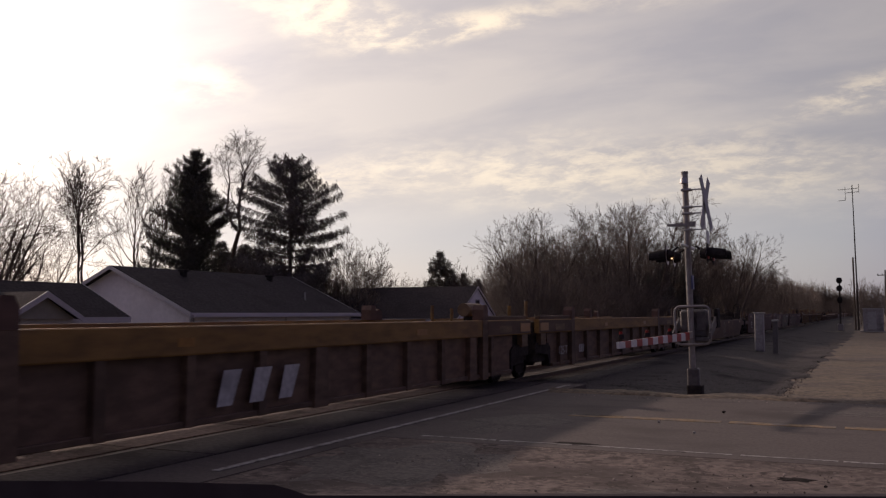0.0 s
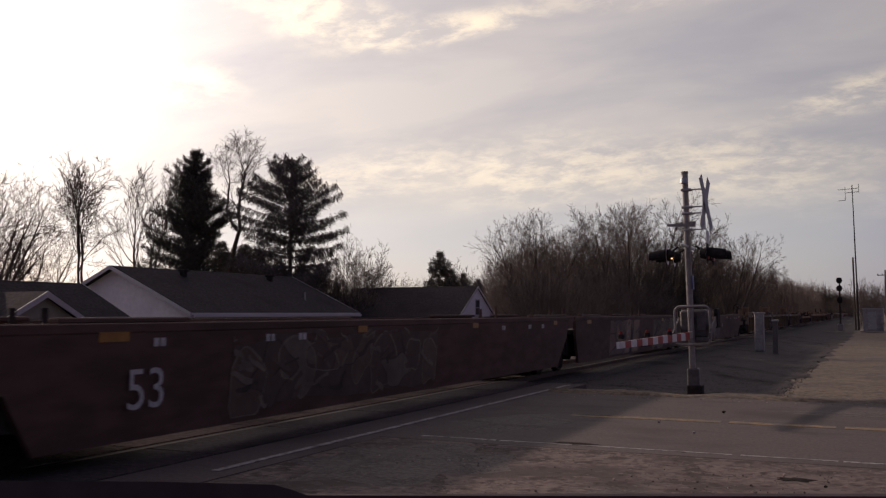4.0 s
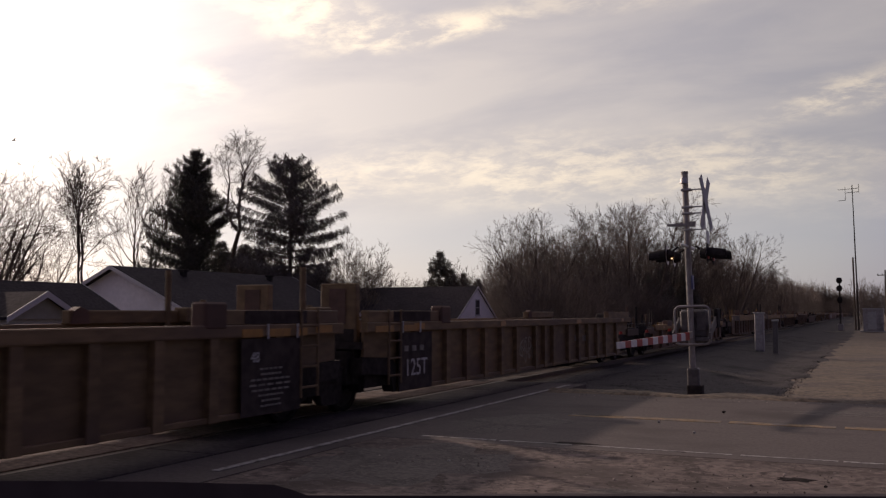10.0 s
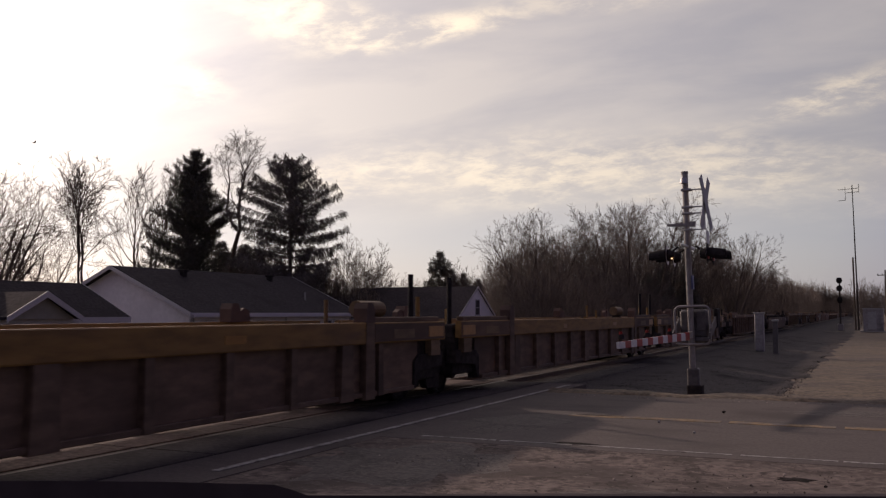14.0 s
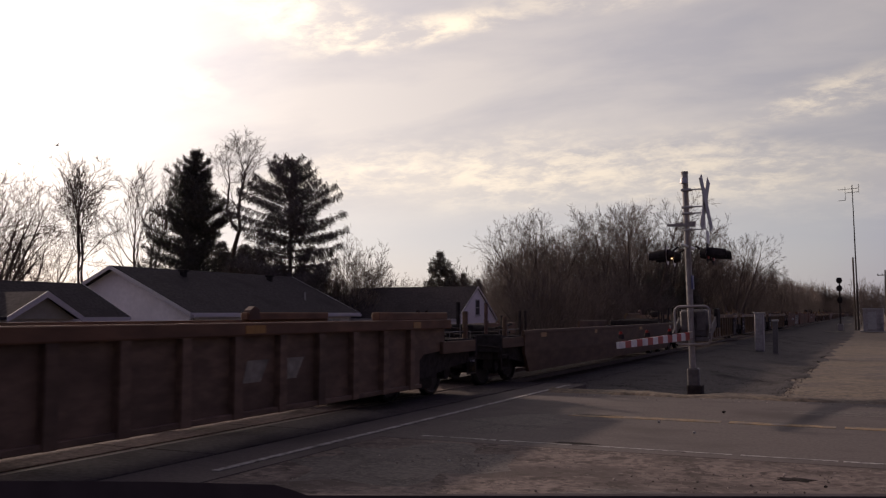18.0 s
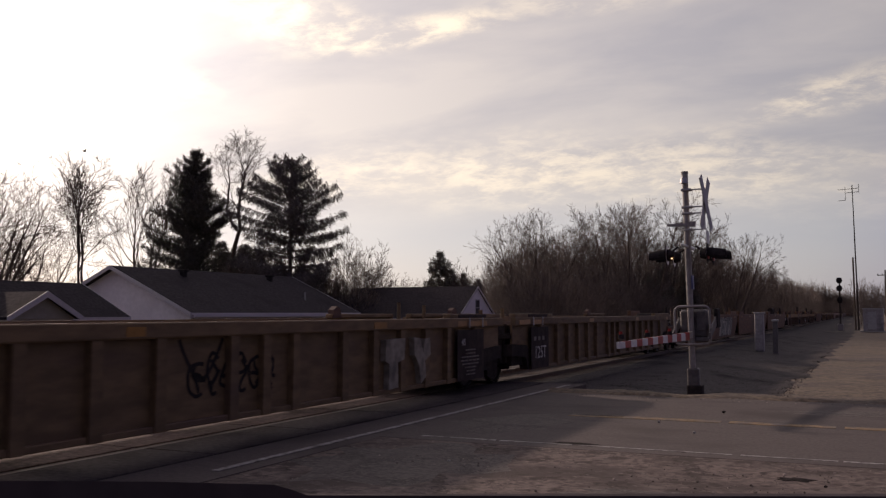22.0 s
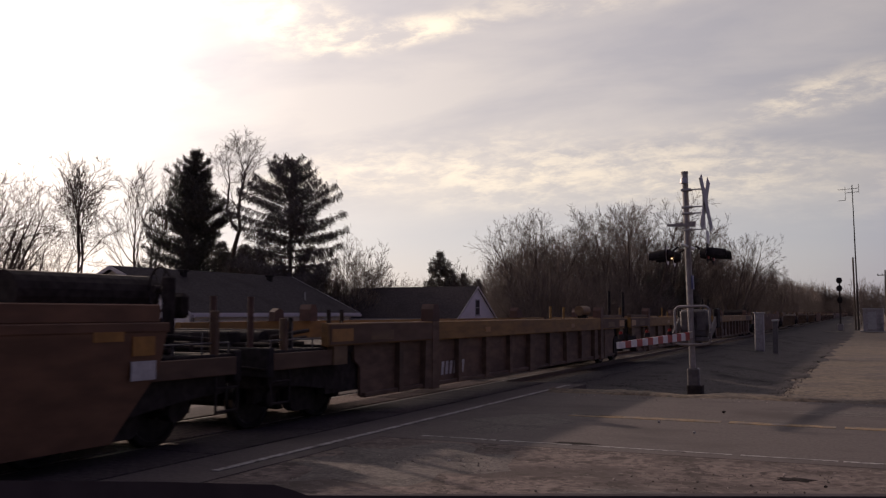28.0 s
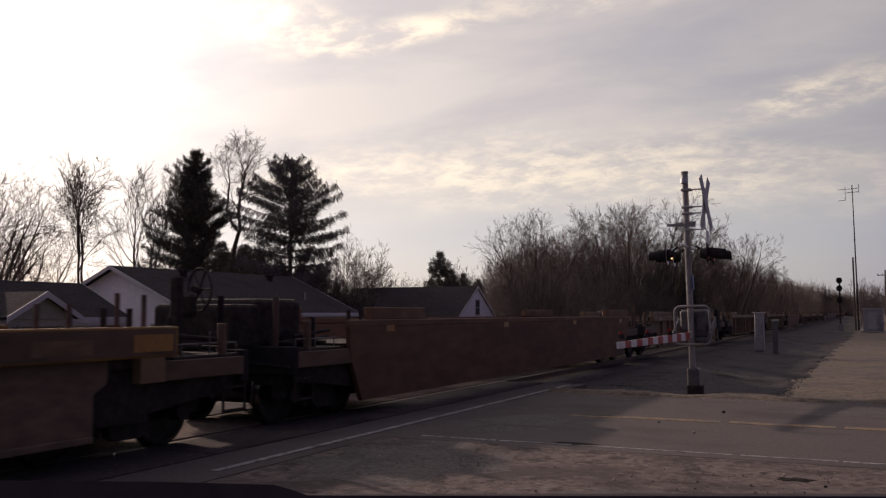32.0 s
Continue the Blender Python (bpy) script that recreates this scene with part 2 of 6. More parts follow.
M_REFLECT = mat("amber_reflector", (0.36, 0.17, 0.035), 0.35, 0, 12, 0.12, 2.0, 0.2, 0.05)
M_GALV = mat("galvanised_steel", (0.42, 0.41, 0.4), 0.42, 0.75, 14, 0.12, 1.5, 0.2, 0.1)
M_SILVER = mat("aluminium_paint", (0.30, 0.275, 0.262), 0.38, 0.35, 10, 0.12, 1.5, 0.25, 0.1)
M_PANEL = mat("black_stencil_paint", (0.058, 0.044, 0.04), 0.85, 0, 6, 0.3, 1.0, 0.35, 0.1, spec=0.15)
M_CABINET = mat("weathered_grey_paint", (0.34, 0.315, 0.305), 0.6, 0.1, 8, 0.15, 1.2, 0.35, 0.1)
M_MECH = mat("weathered_grey_casting", (0.12, 0.108, 0.105), 0.55, 0.2, 10, 0.2, 2.0, 0.3, 0.2)
M_WHITE_SHEET = mat("white_sheeting", (0.72, 0.7, 0.68), 0.45, 0, 10, 0.08, 1.5, 0.2, 0.05)
M_RED_SHEET = mat("red_sheeting", (0.38, 0.04, 0.03), 0.45, 0, 10, 0.1, 1.5, 0.2, 0.05)
M_RED_LAMP = glow("red_lamp", (0.25, 0.015, 0.012), 0.04)
M_AMBER_LAMP = glow("amber_lamp", (1.0, 0.6, 0.28), 2.0)
M_SIDING = mat("white_siding", (0.82, 0.775, 0.79), 0.7, 0, 6, 0.05, 0.4, 0.1, 0.05)
M_SIDING_TAN = mat("tan_siding", (0.30, 0.27, 0.225), 0.7, 0, 6, 0.06, 0.4, 0.12, 0.05)
M_TRIM = mat("white_trim", (0.5, 0.47, 0.48), 0.6, 0, 8, 0.05, 0.8, 0.1, 0.05)
M_SHINGLE = mat("grey_shingles", (0.038, 0.032, 0.037), 0.95, 0, 7, 0.3, 0.5, 0.2, 0.5, spec=0.08)
M_GLASS = mat("curtained_window_glass", (0.11, 0.105, 0.11), 0.08, 0, 3, 0.1, bump=0, spec=0.6)
M_BARK = mat("grey_brown_bark", (0.11, 0.085, 0.072), 0.9, 0, 10, 0.3, 1.0, 0.25, 0.3, by_object=0.2)
M_TWIG = mat("twigs", (0.118, 0.091, 0.078), 0.9, 0, 6, 0.25, 0.4, 0.25, 0, by_object=0.25)
M_NEEDLE = mat("dark_needles", (0.105, 0.098, 0.08), 0.8, 0, 4, 0.35, 0.6, 0.3, 0, by_object=0.1)
M_NEEDLE_B = mat("spruce_needles", (0.112, 0.096, 0.086), 0.8, 0, 4, 0.35, 0.6, 0.3, 0)
M_RUBBER = mat("black_rubber_trim", (0.07, 0.058, 0.062), 0.9, 0, 20, 0.2, 2, 0.2, 0.1, spec=0.1)


# ---------------------------------------------------------------- mesh tools
def empty(name, m=None):
    ob = new(name)
    ob.empty_display_size = 0.2
    if m is not None:
        ob.matrix_basis = m
    return ob


def as_mesh(name, bm, material):
    bmesh.ops.recalc_face_normals(bm, faces=bm.faces)
    me = bpy.data.meshes.new(name)
    bm.to_mesh(me)
    bm.free()
    for mm in (material if isinstance(material, (list, tuple)) else (material,)):
        me.materials.append(mm)
    return me


def part(name, bm, material, parent=None, label="", at=None):
    """Links a bmesh (or a mesh already made) as one object under a thing."""
    me = bm if isinstance(bm, bpy.types.Mesh) else as_mesh(name, bm, material)
    ob = new(name, me)
    if parent is not None:
        ob.parent = parent
    if at is not None:
        ob.matrix_basis = at
    if label:
        tagged(ob, label)
    return ob


def box(bm, x0, x1, y0, y1, z0, z1, bevel=0.0):
    r = bmesh.ops.create_cube(bm, size=1.0, matrix=Matrix.LocRotScale(((x0 + x1) / 2, (y0 + y1) / 2, (z0 + z1) / 2), None,
                                                                    (abs(x1 - x0), abs(y1 - y0), abs(z1 - z0))))
    if bevel:
        es = {e for v in r["verts"] for e in v.link_edges}
        bmesh.ops.bevel(bm, geom=list(es), offset=bevel, segments=3 if bevel >= 0.07 else 1, affect="EDGES", profile=0.5)
    return bm


def B(*a, bevel=0.0):
    return box(bmesh.new(), *a, bevel=bevel)


def rod(bm, p, q, r, n=8, r2=None):
    p, q = Vector(p), Vector(q)
    d = q - p
    m = Matrix.Translation((p + q) / 2) @ d.to_track_quat("Z", "Y").to_matrix().to_4x4()
    bmesh.ops.create_cone(bm, cap_ends=True, segments=n, radius1=r, radius2=r if r2 is None else r2, depth=d.length, matrix=m)
    return bm


def R(p, q, r, n=8, r2=None):
    return rod(bmesh.new(), p, q, r, n, r2)


def prism(bm, pts, axis, a, b):
    """A polygon drawn across an axis, drawn out along it from a to b."""
    def at(u, v, w):
        return {"x": (w, u, v), "y": (u, w, v), "z": (u, v, w)}[axis]
    va = [bm.verts.new(at(u, v, a)) for u, v in pts]
    vb = [bm.verts.new(at(u, v, b)) for u, v in pts]
    n = len(pts)
    bm.faces.new(va[::-1])
    bm.faces.new(vb)
    for i in range(n):
        bm.faces.new((va[i], va[(i + 1) % n], vb[(i + 1) % n], vb[i]))
    return bm


def P(pts, axis, a, b):
    return prism(bmesh.new(), pts, axis, a, b)


def ring(bm, centre, axis, r, wire, n=20, m=6):
    """A torus."""
    q = Vector(axis).to_track_quat("Z", "Y")
    rows = []
    for i in range(n):
        a = 2 * math.pi * i / n
        row = []
        for j in range(m):
            b = 2 * math.pi * j / m
            v = Vector(((r + wire * math.cos(b)) * math.cos(a), (r + wire * math.cos(b)) * math.sin(a), wire * math.sin(b)))
            row.append(bm.verts.new(Vector(centre) + q @ v))
        rows.append(row)
    for i in range(n):
        for j in range(m):
            bm.faces.new((rows[i][j], rows[(i + 1) % n][j], rows[(i + 1) % n][(j + 1) % m], rows[i][(j + 1) % m]))
    return bm


@lru_cache(None)
def text_mesh(words, size):
    cu = bpy.data.curves.new("lettering", "FONT")
    cu.body, cu.size, cu.extrude, cu.align_x, cu.align_y = words, size, 0.002, "CENTER", "CENTER"
    ob = new("lettering", cu)
    me = bpy.data.meshes.new_from_object(ob)
    bpy.data.objects.remove(ob)
    me.materials.append(M_LETTER)
    return me


# ---------------------------------------------------------------- clouds
CLOUD_R, CLOUD_H = 4700.0, 760.0


def cloud_layer():
    bm = bmesh.new()
    rings, seg = 40, 96
    rows = [[bm.verts.new((0, 0, CLOUD_H))]]
    for i in range(1, rings + 1):
        q = i / rings
        z = CLOUD_H * (1 - q ** 2) - 60 * q ** 8
        rows.append([bm.verts.new((CLOUD_R * q * math.cos(2 * math.pi * j / seg), CLOUD_R * q * math.sin(2 * math.pi * j / seg), z)) for j in range(seg)])
    for j in range(seg):
        bm.faces.new((rows[0][0], rows[1][j], rows[1][(j + 1) % seg]))
    for i in range(1, rings):
        for j in range(seg):
            k = (j + 1) % seg
            bm.faces.new((rows[i][j], rows[i + 1][j], rows[i + 1][k], rows[i][k]))
    for f in bm.faces:
        f.smooth = True
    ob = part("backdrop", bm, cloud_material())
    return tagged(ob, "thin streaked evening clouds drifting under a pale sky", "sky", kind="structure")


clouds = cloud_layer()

# ---------------------------------------------------------------- ground, road, track bed
TRACK_X = -9.02


def step(a, b, v):
    t = min(1.0, max(0.0, (v - a) / (b - a)))
    return t * t * (3 - 2 * t)


def ground_height(x, y):
    d = abs(x - TRACK_X)
    if x < TRACK_X:
        z = -0.28 - 0.6 * step(4, 14, d)
    else:
        z = -0.22 - 0.33 * step(3.0, 6.5, d)
    road = step(19.4, 24.0, y) if y > 15 else step(-7.0, -12.0, y)
    if x > TRACK_X:
        z = -0.09 * (1 - road) + z * road
    else:
        z = z * step(8.0, 3.0, y) if y < 12 else z * step(19.0, 26.0, y)
        z = min(z, -0.09)
    far = step(150, 500, math.hypot(x, y))
    return z * (1 - far) - 0.5 * far + 0.05 * noise.noise(Vector((x * 0.35, y * 0.35, 0))) * (1 - far) * step(9, 30, math.hypot(x, y) + (20 if x < -14 else 0))


def ground():
    def ticks(lo, hi, fine_lo, fine_hi, n):
        v = [fine_lo + (fine_hi - fine_lo) * i / n for i in range(n + 1)]
        d, p = (fine_hi - fine_lo) / n, fine_hi
        while p < hi:
            d *= 1.28
            p = min(hi, p + d)
            v.append(p)
        d, p = (fine_hi - fine_lo) / n, fine_lo
        while p > lo:
            d *= 1.28
            p = max(lo, p - d)
            v.insert(0, p)
        return v
    xs, ys = ticks(-4300, 4300, -60, 16, 90), ticks(-4300, 4300, -14, 90, 110)
    vs = [(x, y, ground_height(x, y)) for y in ys for x in xs]
    w = len(xs)
    fs = [(j * w + i, j * w + i + 1, (j + 1) * w + i + 1, (j + 1) * w + i) for j in range(len(ys) - 1) for i in range(w - 1)]
    me = bpy.data.meshes.new("ground")
    me.from_pydata(vs, [], fs)
    me.materials.append(M_DIRT)
    me.polygons.foreach_set("use_smooth", [True] * len(me.polygons))
    return tagged(new("ground", me), "dry winter grass and bare dirt beside the tracks", "ground", kind="structure")


ground()

ROAD_Y0, ROAD_Y1 = 11.15, 18.9


def apron_height(x, y):
    fade = step(ROAD_Y0, ROAD_Y0 - 1.5, y)
    return -0.003 + fade * (-0.010 + 0.005 * noise.noise(Vector((x * 1.7, y * 1.7, 3))) - 0.015 * max(0, noise.noise(Vector((x * 0.5, y * 0.9, 9)))))


def road():
    """The road over the tracks, west part and east part, with the crossing between."""
    bm = bmesh.new()
    box(bm, -6.1, 40, ROAD_Y0, ROAD_Y1, -0.3, 0.0)
    r = part("road", bm, M_ASPHALT)
    tagged(r, "worn grey asphalt road crossing the railway", "road", kind="structure")
    bm = bmesh.new()
    box(bm, -60, -12.2, ROAD_Y0, ROAD_Y1, -0.9, -0.01)
    tagged(part("road", bm, M_ASPHALT), "grey asphalt road beyond the tracks", "road", kind="structure")
    c = part("pavement", B(-12.2, -6.1, 3.5, 21.4, -0.25, -0.004), M_ASPHALT)
    tagged(c, "asphalt level crossing surface", "crossing", kind="structure")
    for i, (a, b) in enumerate(((-10.9, -9.86), (-9.66, -8.38), (-8.18, -7.1))):
        for k in range(7):
            part("crossing_panel", B(a, b, 4.0 + k * 2.46, 6.42 + k * 2.46, -0.004, 0.012, bevel=0.006), M_PANEL_RUST if i == 1 else M_ASPHALT_OLD, c)
    # apron of broken asphalt where the camera stands
    bm = bmesh.new()
    n = 60
    rows = []
    for j in range(n + 1):
        y = -12 + (ROAD_Y0 + 12) * j / n
        row = []
        for i in range(n + 1):
            x = -6.1 + 30 * (i / n) ** 1.3
            row.append(bm.verts.new((x, y, apron_height(x, y))))
        rows.append(row)
    for j in range(n):
        for i in range(n):
            bm.faces.new((rows[j][i], rows[j][i + 1], rows[j + 1][i + 1], rows[j + 1][i]))
    tagged(part("pavement", bm, M_APRON), "cracked and gravelly old asphalt apron beside the road", "pavement", kind="structure")
    def flake(cx, cy, rx, ry, material, seed, label):
        """A thin ragged patch that follows the surface under it."""
        rg = random.Random(seed)
        rim = [rg.uniform(0.65, 1.2) for _ in range(26)]
        bm = bmesh.new()
        def at(x, y, lift):
            return bm.verts.new((x, y, (0.0 if y > ROAD_Y0 else apron_height(x, y)) + lift))
        mid = at(cx, cy, 0.005)
        rows = []
        for k in range(1, 7):
            rows.append([at(cx + rx * q * k / 6 * math.cos(2 * math.pi * i / 26), cy + ry * q * k / 6 * math.sin(2 * math.pi * i / 26), 0.005 if k < 6 else 0.001) for i, q in enumerate(rim)])
        for i in range(26):
            bm.faces.new((mid, rows[0][i], rows[0][(i + 1) % 26]))
            for u, v in zip(rows, rows[1:]):
                bm.faces.new((u[i], v[i], v[(i + 1) % 26], u[(i + 1) % 26]))
        tagged(part("pavement", bm, material), label, "pavement", kind="structure")
    # flat potholes: the colour holds both the rough black and the hollow's shadow
    for i, (cx, cy, rx, ry) in enumerate(((-3.46, 11.62, 0.3, 0.1), (-0.70, 10.12, 0.2, 0.12), (-4.05, 14.9, 0.45, 0.07))):
        flake(cx, cy, rx, ry, M_TAR, i, "dark worn pothole in the asphalt, its shadow put into the colour")
    for i, (cx, cy, rx, ry) in enumerate(((-4.9, 9.4, 1.2, 1.4), (-5.0, 13.4, 0.9, 1.3), (1.5, 16.9, 2.6, 0.7), (-1.8, 8.6, 1.0, 0.4), (0.9, 9.2, 0.9, 0.5))):
        flake(cx, cy, rx, ry, M_PATCH, 20 + i, "darker asphalt repair patch")
    for i, (x, y, r) in enumerate(((-2.22, 16.11, 0.035), (-2.94, 14.3, 0.028), (-2.23, 13.24, 0.026), (-4.35, 9.6, 0.02), (-0.4, 9.7, 0.02))):
        bm = bmesh.new()
        bmesh.ops.create_icosphere(bm, subdivisions=1, radius=r, matrix=Matrix.Translation((x, y, r * 0.7)) @ Matrix.Diagonal((1, 0.8, 0.7, 1)))
        tagged(part("stone", bm, M_TAR if i in (0, 4) else M_CONCRETE), "small dark stone lying on the road" if i in (0, 4) else "small pale stone lying on the road", "stone")
    # painted lines
    line = part("trim", B(-6.43, -6.33, 8.0, 20.85, 0.0, 0.006), M_PAINT_WHITE)
    tagged(line, "white painted line along the crossing", "road marking", kind="structure")
    e = empty("trim")
    tagged(e, "broken white painted edge line of the road", "road marking", kind="structure")
    rng = random.Random(4)
    x = -5.6
    while x < 8:
        w = rng.uniform(0.8, 2.0)
        if not -3.9 < x + w / 2 < -3.3:
            part("dash", B(x, x + w, 11.44 + rng.uniform(-0.008, 0.008), 11.505, 0.0, 0.005), M_PAINT_WHITE, e)
        x += w + rng.uniform(0.03, 0.12)
    e = empty("trim")
    tagged(e, "faded yellow centre line of the road", "road marking", kind="structure")
    x = -4.5
    while x < 10:
        w = rng.uniform(1.2, 3.0)
        part("dash", B(x, x + w, 14.68, 14.97, 0.0, 0.005), M_PAINT_YELLOW, e)
        x += w + rng.uniform(0.05, 0.2)
    # ragged dirt verge along the far side
    bm = bmesh.new()
    n = 150
    rows = []
    for i in range(n + 1):
        x = -6.3 + 27.7 * (i / n) ** 1.2
        inner = ROAD_Y1 - 0.1 + 0.35 * noise.noise(Vector((x * 0.7, 2.0, 0))) + 0.16 * noise.noise(Vector((x * 3.1, 5.0, 0)))
        row = []
        for k, (dy, lift) in enumerate(((0, -0.004), (0.12, 0.02), (0.4, 0.045), (0.9, 0.04), (1.8, 0.0), (3.2, -0.06), (5.2, -0.14))):
            y = inner + dy
            w = step(0, 3.2, dy)
            z = lift * (1 - w) + (ground_height(x, y) + 0.012 - 0.05 * (k == 6)) * w + (0.05 * noise.noise(Vector((x * 1.3, y * 2.2, 7))) + 0.02 * noise.noise(Vector((x * 5, y * 5, 1)))) * (k > 0) * (k < 5)
            row.append(bm.verts.new((x, y, z)))
        rows.append(row)
    for u, v in zip(rows, rows[1:]):
        for a in range(6):
            bm.faces.new((u[a], v[a], v[a + 1], u[a + 1]))
    for f in bm.faces:
        f.smooth = True
    tagged(part("ground", bm, M_DIRT), "ragged dirt verge spilling onto the road's edge", "verge", kind="structure")


road()


def track():
    t = empty("railway_track")
    tagged(t, "single railway track on grey stone ballast", "railway track", kind="structure")
    bm = bmesh.new()
    prism(bm, [(-14.2, -0.62), (-3.9, -0.62), (-6.9, -0.14), (-11.1, -0.14)], "y", 21.4, 900)
    prism(bm, [(-14.2, -0.62), (-3.9, -0.62), (-6.9, -0.14), (-11.1, -0.14)], "y", -60, 3.5)
    part("ballast", bm, M_BALLAST, t)
    rail = P([(-0.07, -0.17), (0.07, -0.17), (0.07, -0.15), (0.012, -0.12), (0.012, -0.05), (0.036, -0.035), (0.036, 0), (-0.036, 0), (-0.036, -0.035), (-0.012, -0.05), (-0.012, -0.12), (-0.07, -0.15)], "y", -60, 900)
    me = as_mesh("rail", rail, M_RAIL)
    for s in (-0.7535, 0.7535):
        part("rail", me, None, t, "worn steel rail", pose(TRACK_X + s, 0, 0))
    tie = as_mesh("tie", B(-1.3, 1.3, -0.11, 0.11, -0.3, -0.13, bevel=0.01), M_TIE)
    rng = random.Random(9)
    for i in range(130):
        part("tie", tie, None, t, at=pose(TRACK_X + rng.uniform(-0.03, 0.03), 21.8 + i * 0.52, 0, 0, 0, rng.uniform(-1, 1)))
    # stones of the ballast shoulder
    vs, fs = [], []
    rng = random.Random(12)
    def stone(x, y, z, s):
        k = len(vs)
        for dx, dy, dz in ((1, 0, 0), (-1, 0, 0), (0, 1, 0), (0, -1, 0), (0, 0, 1), (0, 0, -1)):
            q = s * rng.uniform(0.6, 1.2)
            vs.append((x + dx * q, y + dy * q, z + dz * q * 0.8))
        for a in (0, 1):
            for b in (2, 3):
                for c in (4, 5):
                    fs.append((k + a, k + b, k + c))
    def bed(x, y):
        """Height of the gravel beside the track."""
        z = -0.14 if x < -6.9 else -0.14 - (x + 6.9) * 0.16
        return max(z, ground_height(x, y) + 0.015)
    # gravel sheet; its dark colour and outer edge also paint the train's shade
    bm = bmesh.new()
    rows = []
    for j in range(131):
        y = 20.9 + 330 * (j / 130) ** 2.2
        edge = -2.05 + 0.013 * max(0, y - 24) + 0.55 * noise.noise(Vector((y * 0.35, 0, 3))) + 0.3 * noise.noise(Vector((y * 1.3, 0, 8)))
        row = []
        for k in range(15):
            x = -7.4 + (edge + 7.4) * k / 14
            row.append(bm.verts.new((x, y, bed(x, y) + (0.012 if k < 14 else -0.03) + 0.03 * noise.noise(Vector((x * 2, y * 2, 4))) * (k > 3))))
        rows.append(row)
    for u, v in zip(rows, rows[1:]):
        for a in range(14):
            bm.faces.new((u[a], u[a + 1], v[a + 1], v[a]))
    tagged(part("ground", bm, M_BALLAST), "crushed-stone strip beside the track, darkened out to the train's shadow edge", "gravel", kind="structure")
    for _ in range(15000):
        y = 20.9 + 60 * rng.random() ** 1.8
        x = -7.2 + 5.3 * rng.random() ** 1.1
        z = bed(x, y) + 0.003
        stone(x, y, z, rng.uniform(0.01, 0.024))
    me = bpy.data.meshes.new("ballast_stones")
    me.from_pydata(vs, [], fs)
    me.materials.append(M_BALLAST)
    g = new("ballast_stones", me)
    g.parent = t
    tagged(g, kind="stuff")
    # loose stones on the apron and road edge
    vs, fs = [], []
    for _ in range(2600):
        x, y = rng.uniform(-5.8, 6), rng.uniform(3, 11.3)
        stone(x, y, -0.004, rng.uniform(0.003, 0.008))
    for _ in range(70):
        cx, cy = rng.uniform(-5.6, 5), 3.5 + 7.4 * rng.random() ** 0.8
        for _ in range(rng.randint(8, 26)):
            stone(cx + rng.gauss(0, 0.22), min(cy + rng.gauss(0, 0.16), 11.2), -0.006, 0.005 + 0.016 * rng.random() ** 3)
    for _ in range(500):
        x, y = rng.uniform(-5.5, 6), rng.gauss(18.7, 0.5)
        stone(x, y, 0.0, rng.uniform(0.004, 0.018))
    me = bpy.data.meshes.new("loose_gravel")
    me.from_pydata(vs, [], fs)
    me.materials.append(M_GRAVEL)
    tagged(new("loose_gravel", me), "loose gravel strewn over the broken asphalt", "gravel", kind="stuff")


track()

# ---------------------------------------------------------------- the train
SPEED = 15.4          # metres a second
ZERO_Y = -3.467
trains = []           # (thing, moment at which its front end passes ZERO_Y)


@lru_cache(None)
def wheel_mesh(r):
    bm = bmesh.new()
    prof = [(0.0, 0.09), (0.10, 0.09), (0.12, 0.05), (r - 0.09, 0.03), (r - 0.06, 0.06), (r, 0.055), (r - 0.005, -0.04), (r + 0.025, -0.05), (r + 0.025, -0.075), (r - 0.07, -0.075), (r - 0.10, -0.03), (0.12, -0.05), (0.10, -0.09), (0.0, -0.09)]
    n = 28
    rows = []
    for q, w in prof:
        rows.append([bm.verts.new((w, q * math.cos(2 * math.pi * i / n), q * math.sin(2 * math.pi * i / n))) for i in range(n)] if q else [bm.verts.new((w, 0, 0))] * n)
    for a, b in zip(rows, rows[1:]):
        for i in range(n):
            k = (i + 1) % n
            vs = list(dict.fromkeys((a[i], a[k], b[k], b[i])))
            if len(vs) > 2:
                bm.faces.new(vs)
    me = as_mesh("wheel", bm, M_WHEEL)
    me.materials.append(M_TREAD)
    for p in me.polygons:
        if all(math.hypot(me.vertices[i].co.y, me.vertices[i].co.z) > r - 0.065 for i in p.vertices):
            p.material_index = 1
    return me


@lru_cache(None)
def truck_meshes():
    side = bmesh.new()
    prism(side, [(-1.22, 0.40), (-1.22, 0.66), (-0.95, 0.70), (-0.45, 0.78), (0.45, 0.78), (0.95, 0.70), (1.22, 0.66), (1.22, 0.40), (0.78, 0.44), (0.62, 0.56), (0.35, 0.58), (0.30, 0.26), (0.20, 0.20), (-0.20, 0.20), (-0.30, 0.26), (-0.35, 0.58), (-0.62, 0.56), (-0.78, 0.44)], "x", -0.07, 0.07)
    for s in (-0.89, 0.89):
        rod(side, (-0.06, s, 0.46), (0.13, s, 0.46), 0.13, 10)
    spring = bmesh.new()
    for s in (-0.17, 0, 0.17):
        rod(spring, (0, s, 0.27), (0, s, 0.56), 0.07, 8)
    bolster = B(-1.1, 1.1, -0.2, 0.2, 0.52, 0.82, bevel=0.03)
    axle = R((-0.95, 0, 0.46), (0.95, 0, 0.46), 0.075, 10)
    return as_mesh("side_frame", side, M_GRIME), as_mesh("spring", spring, M_GRIME), as_mesh("bolster", bolster, M_GRIME), as_mesh("axle", axle, M_GRIME)


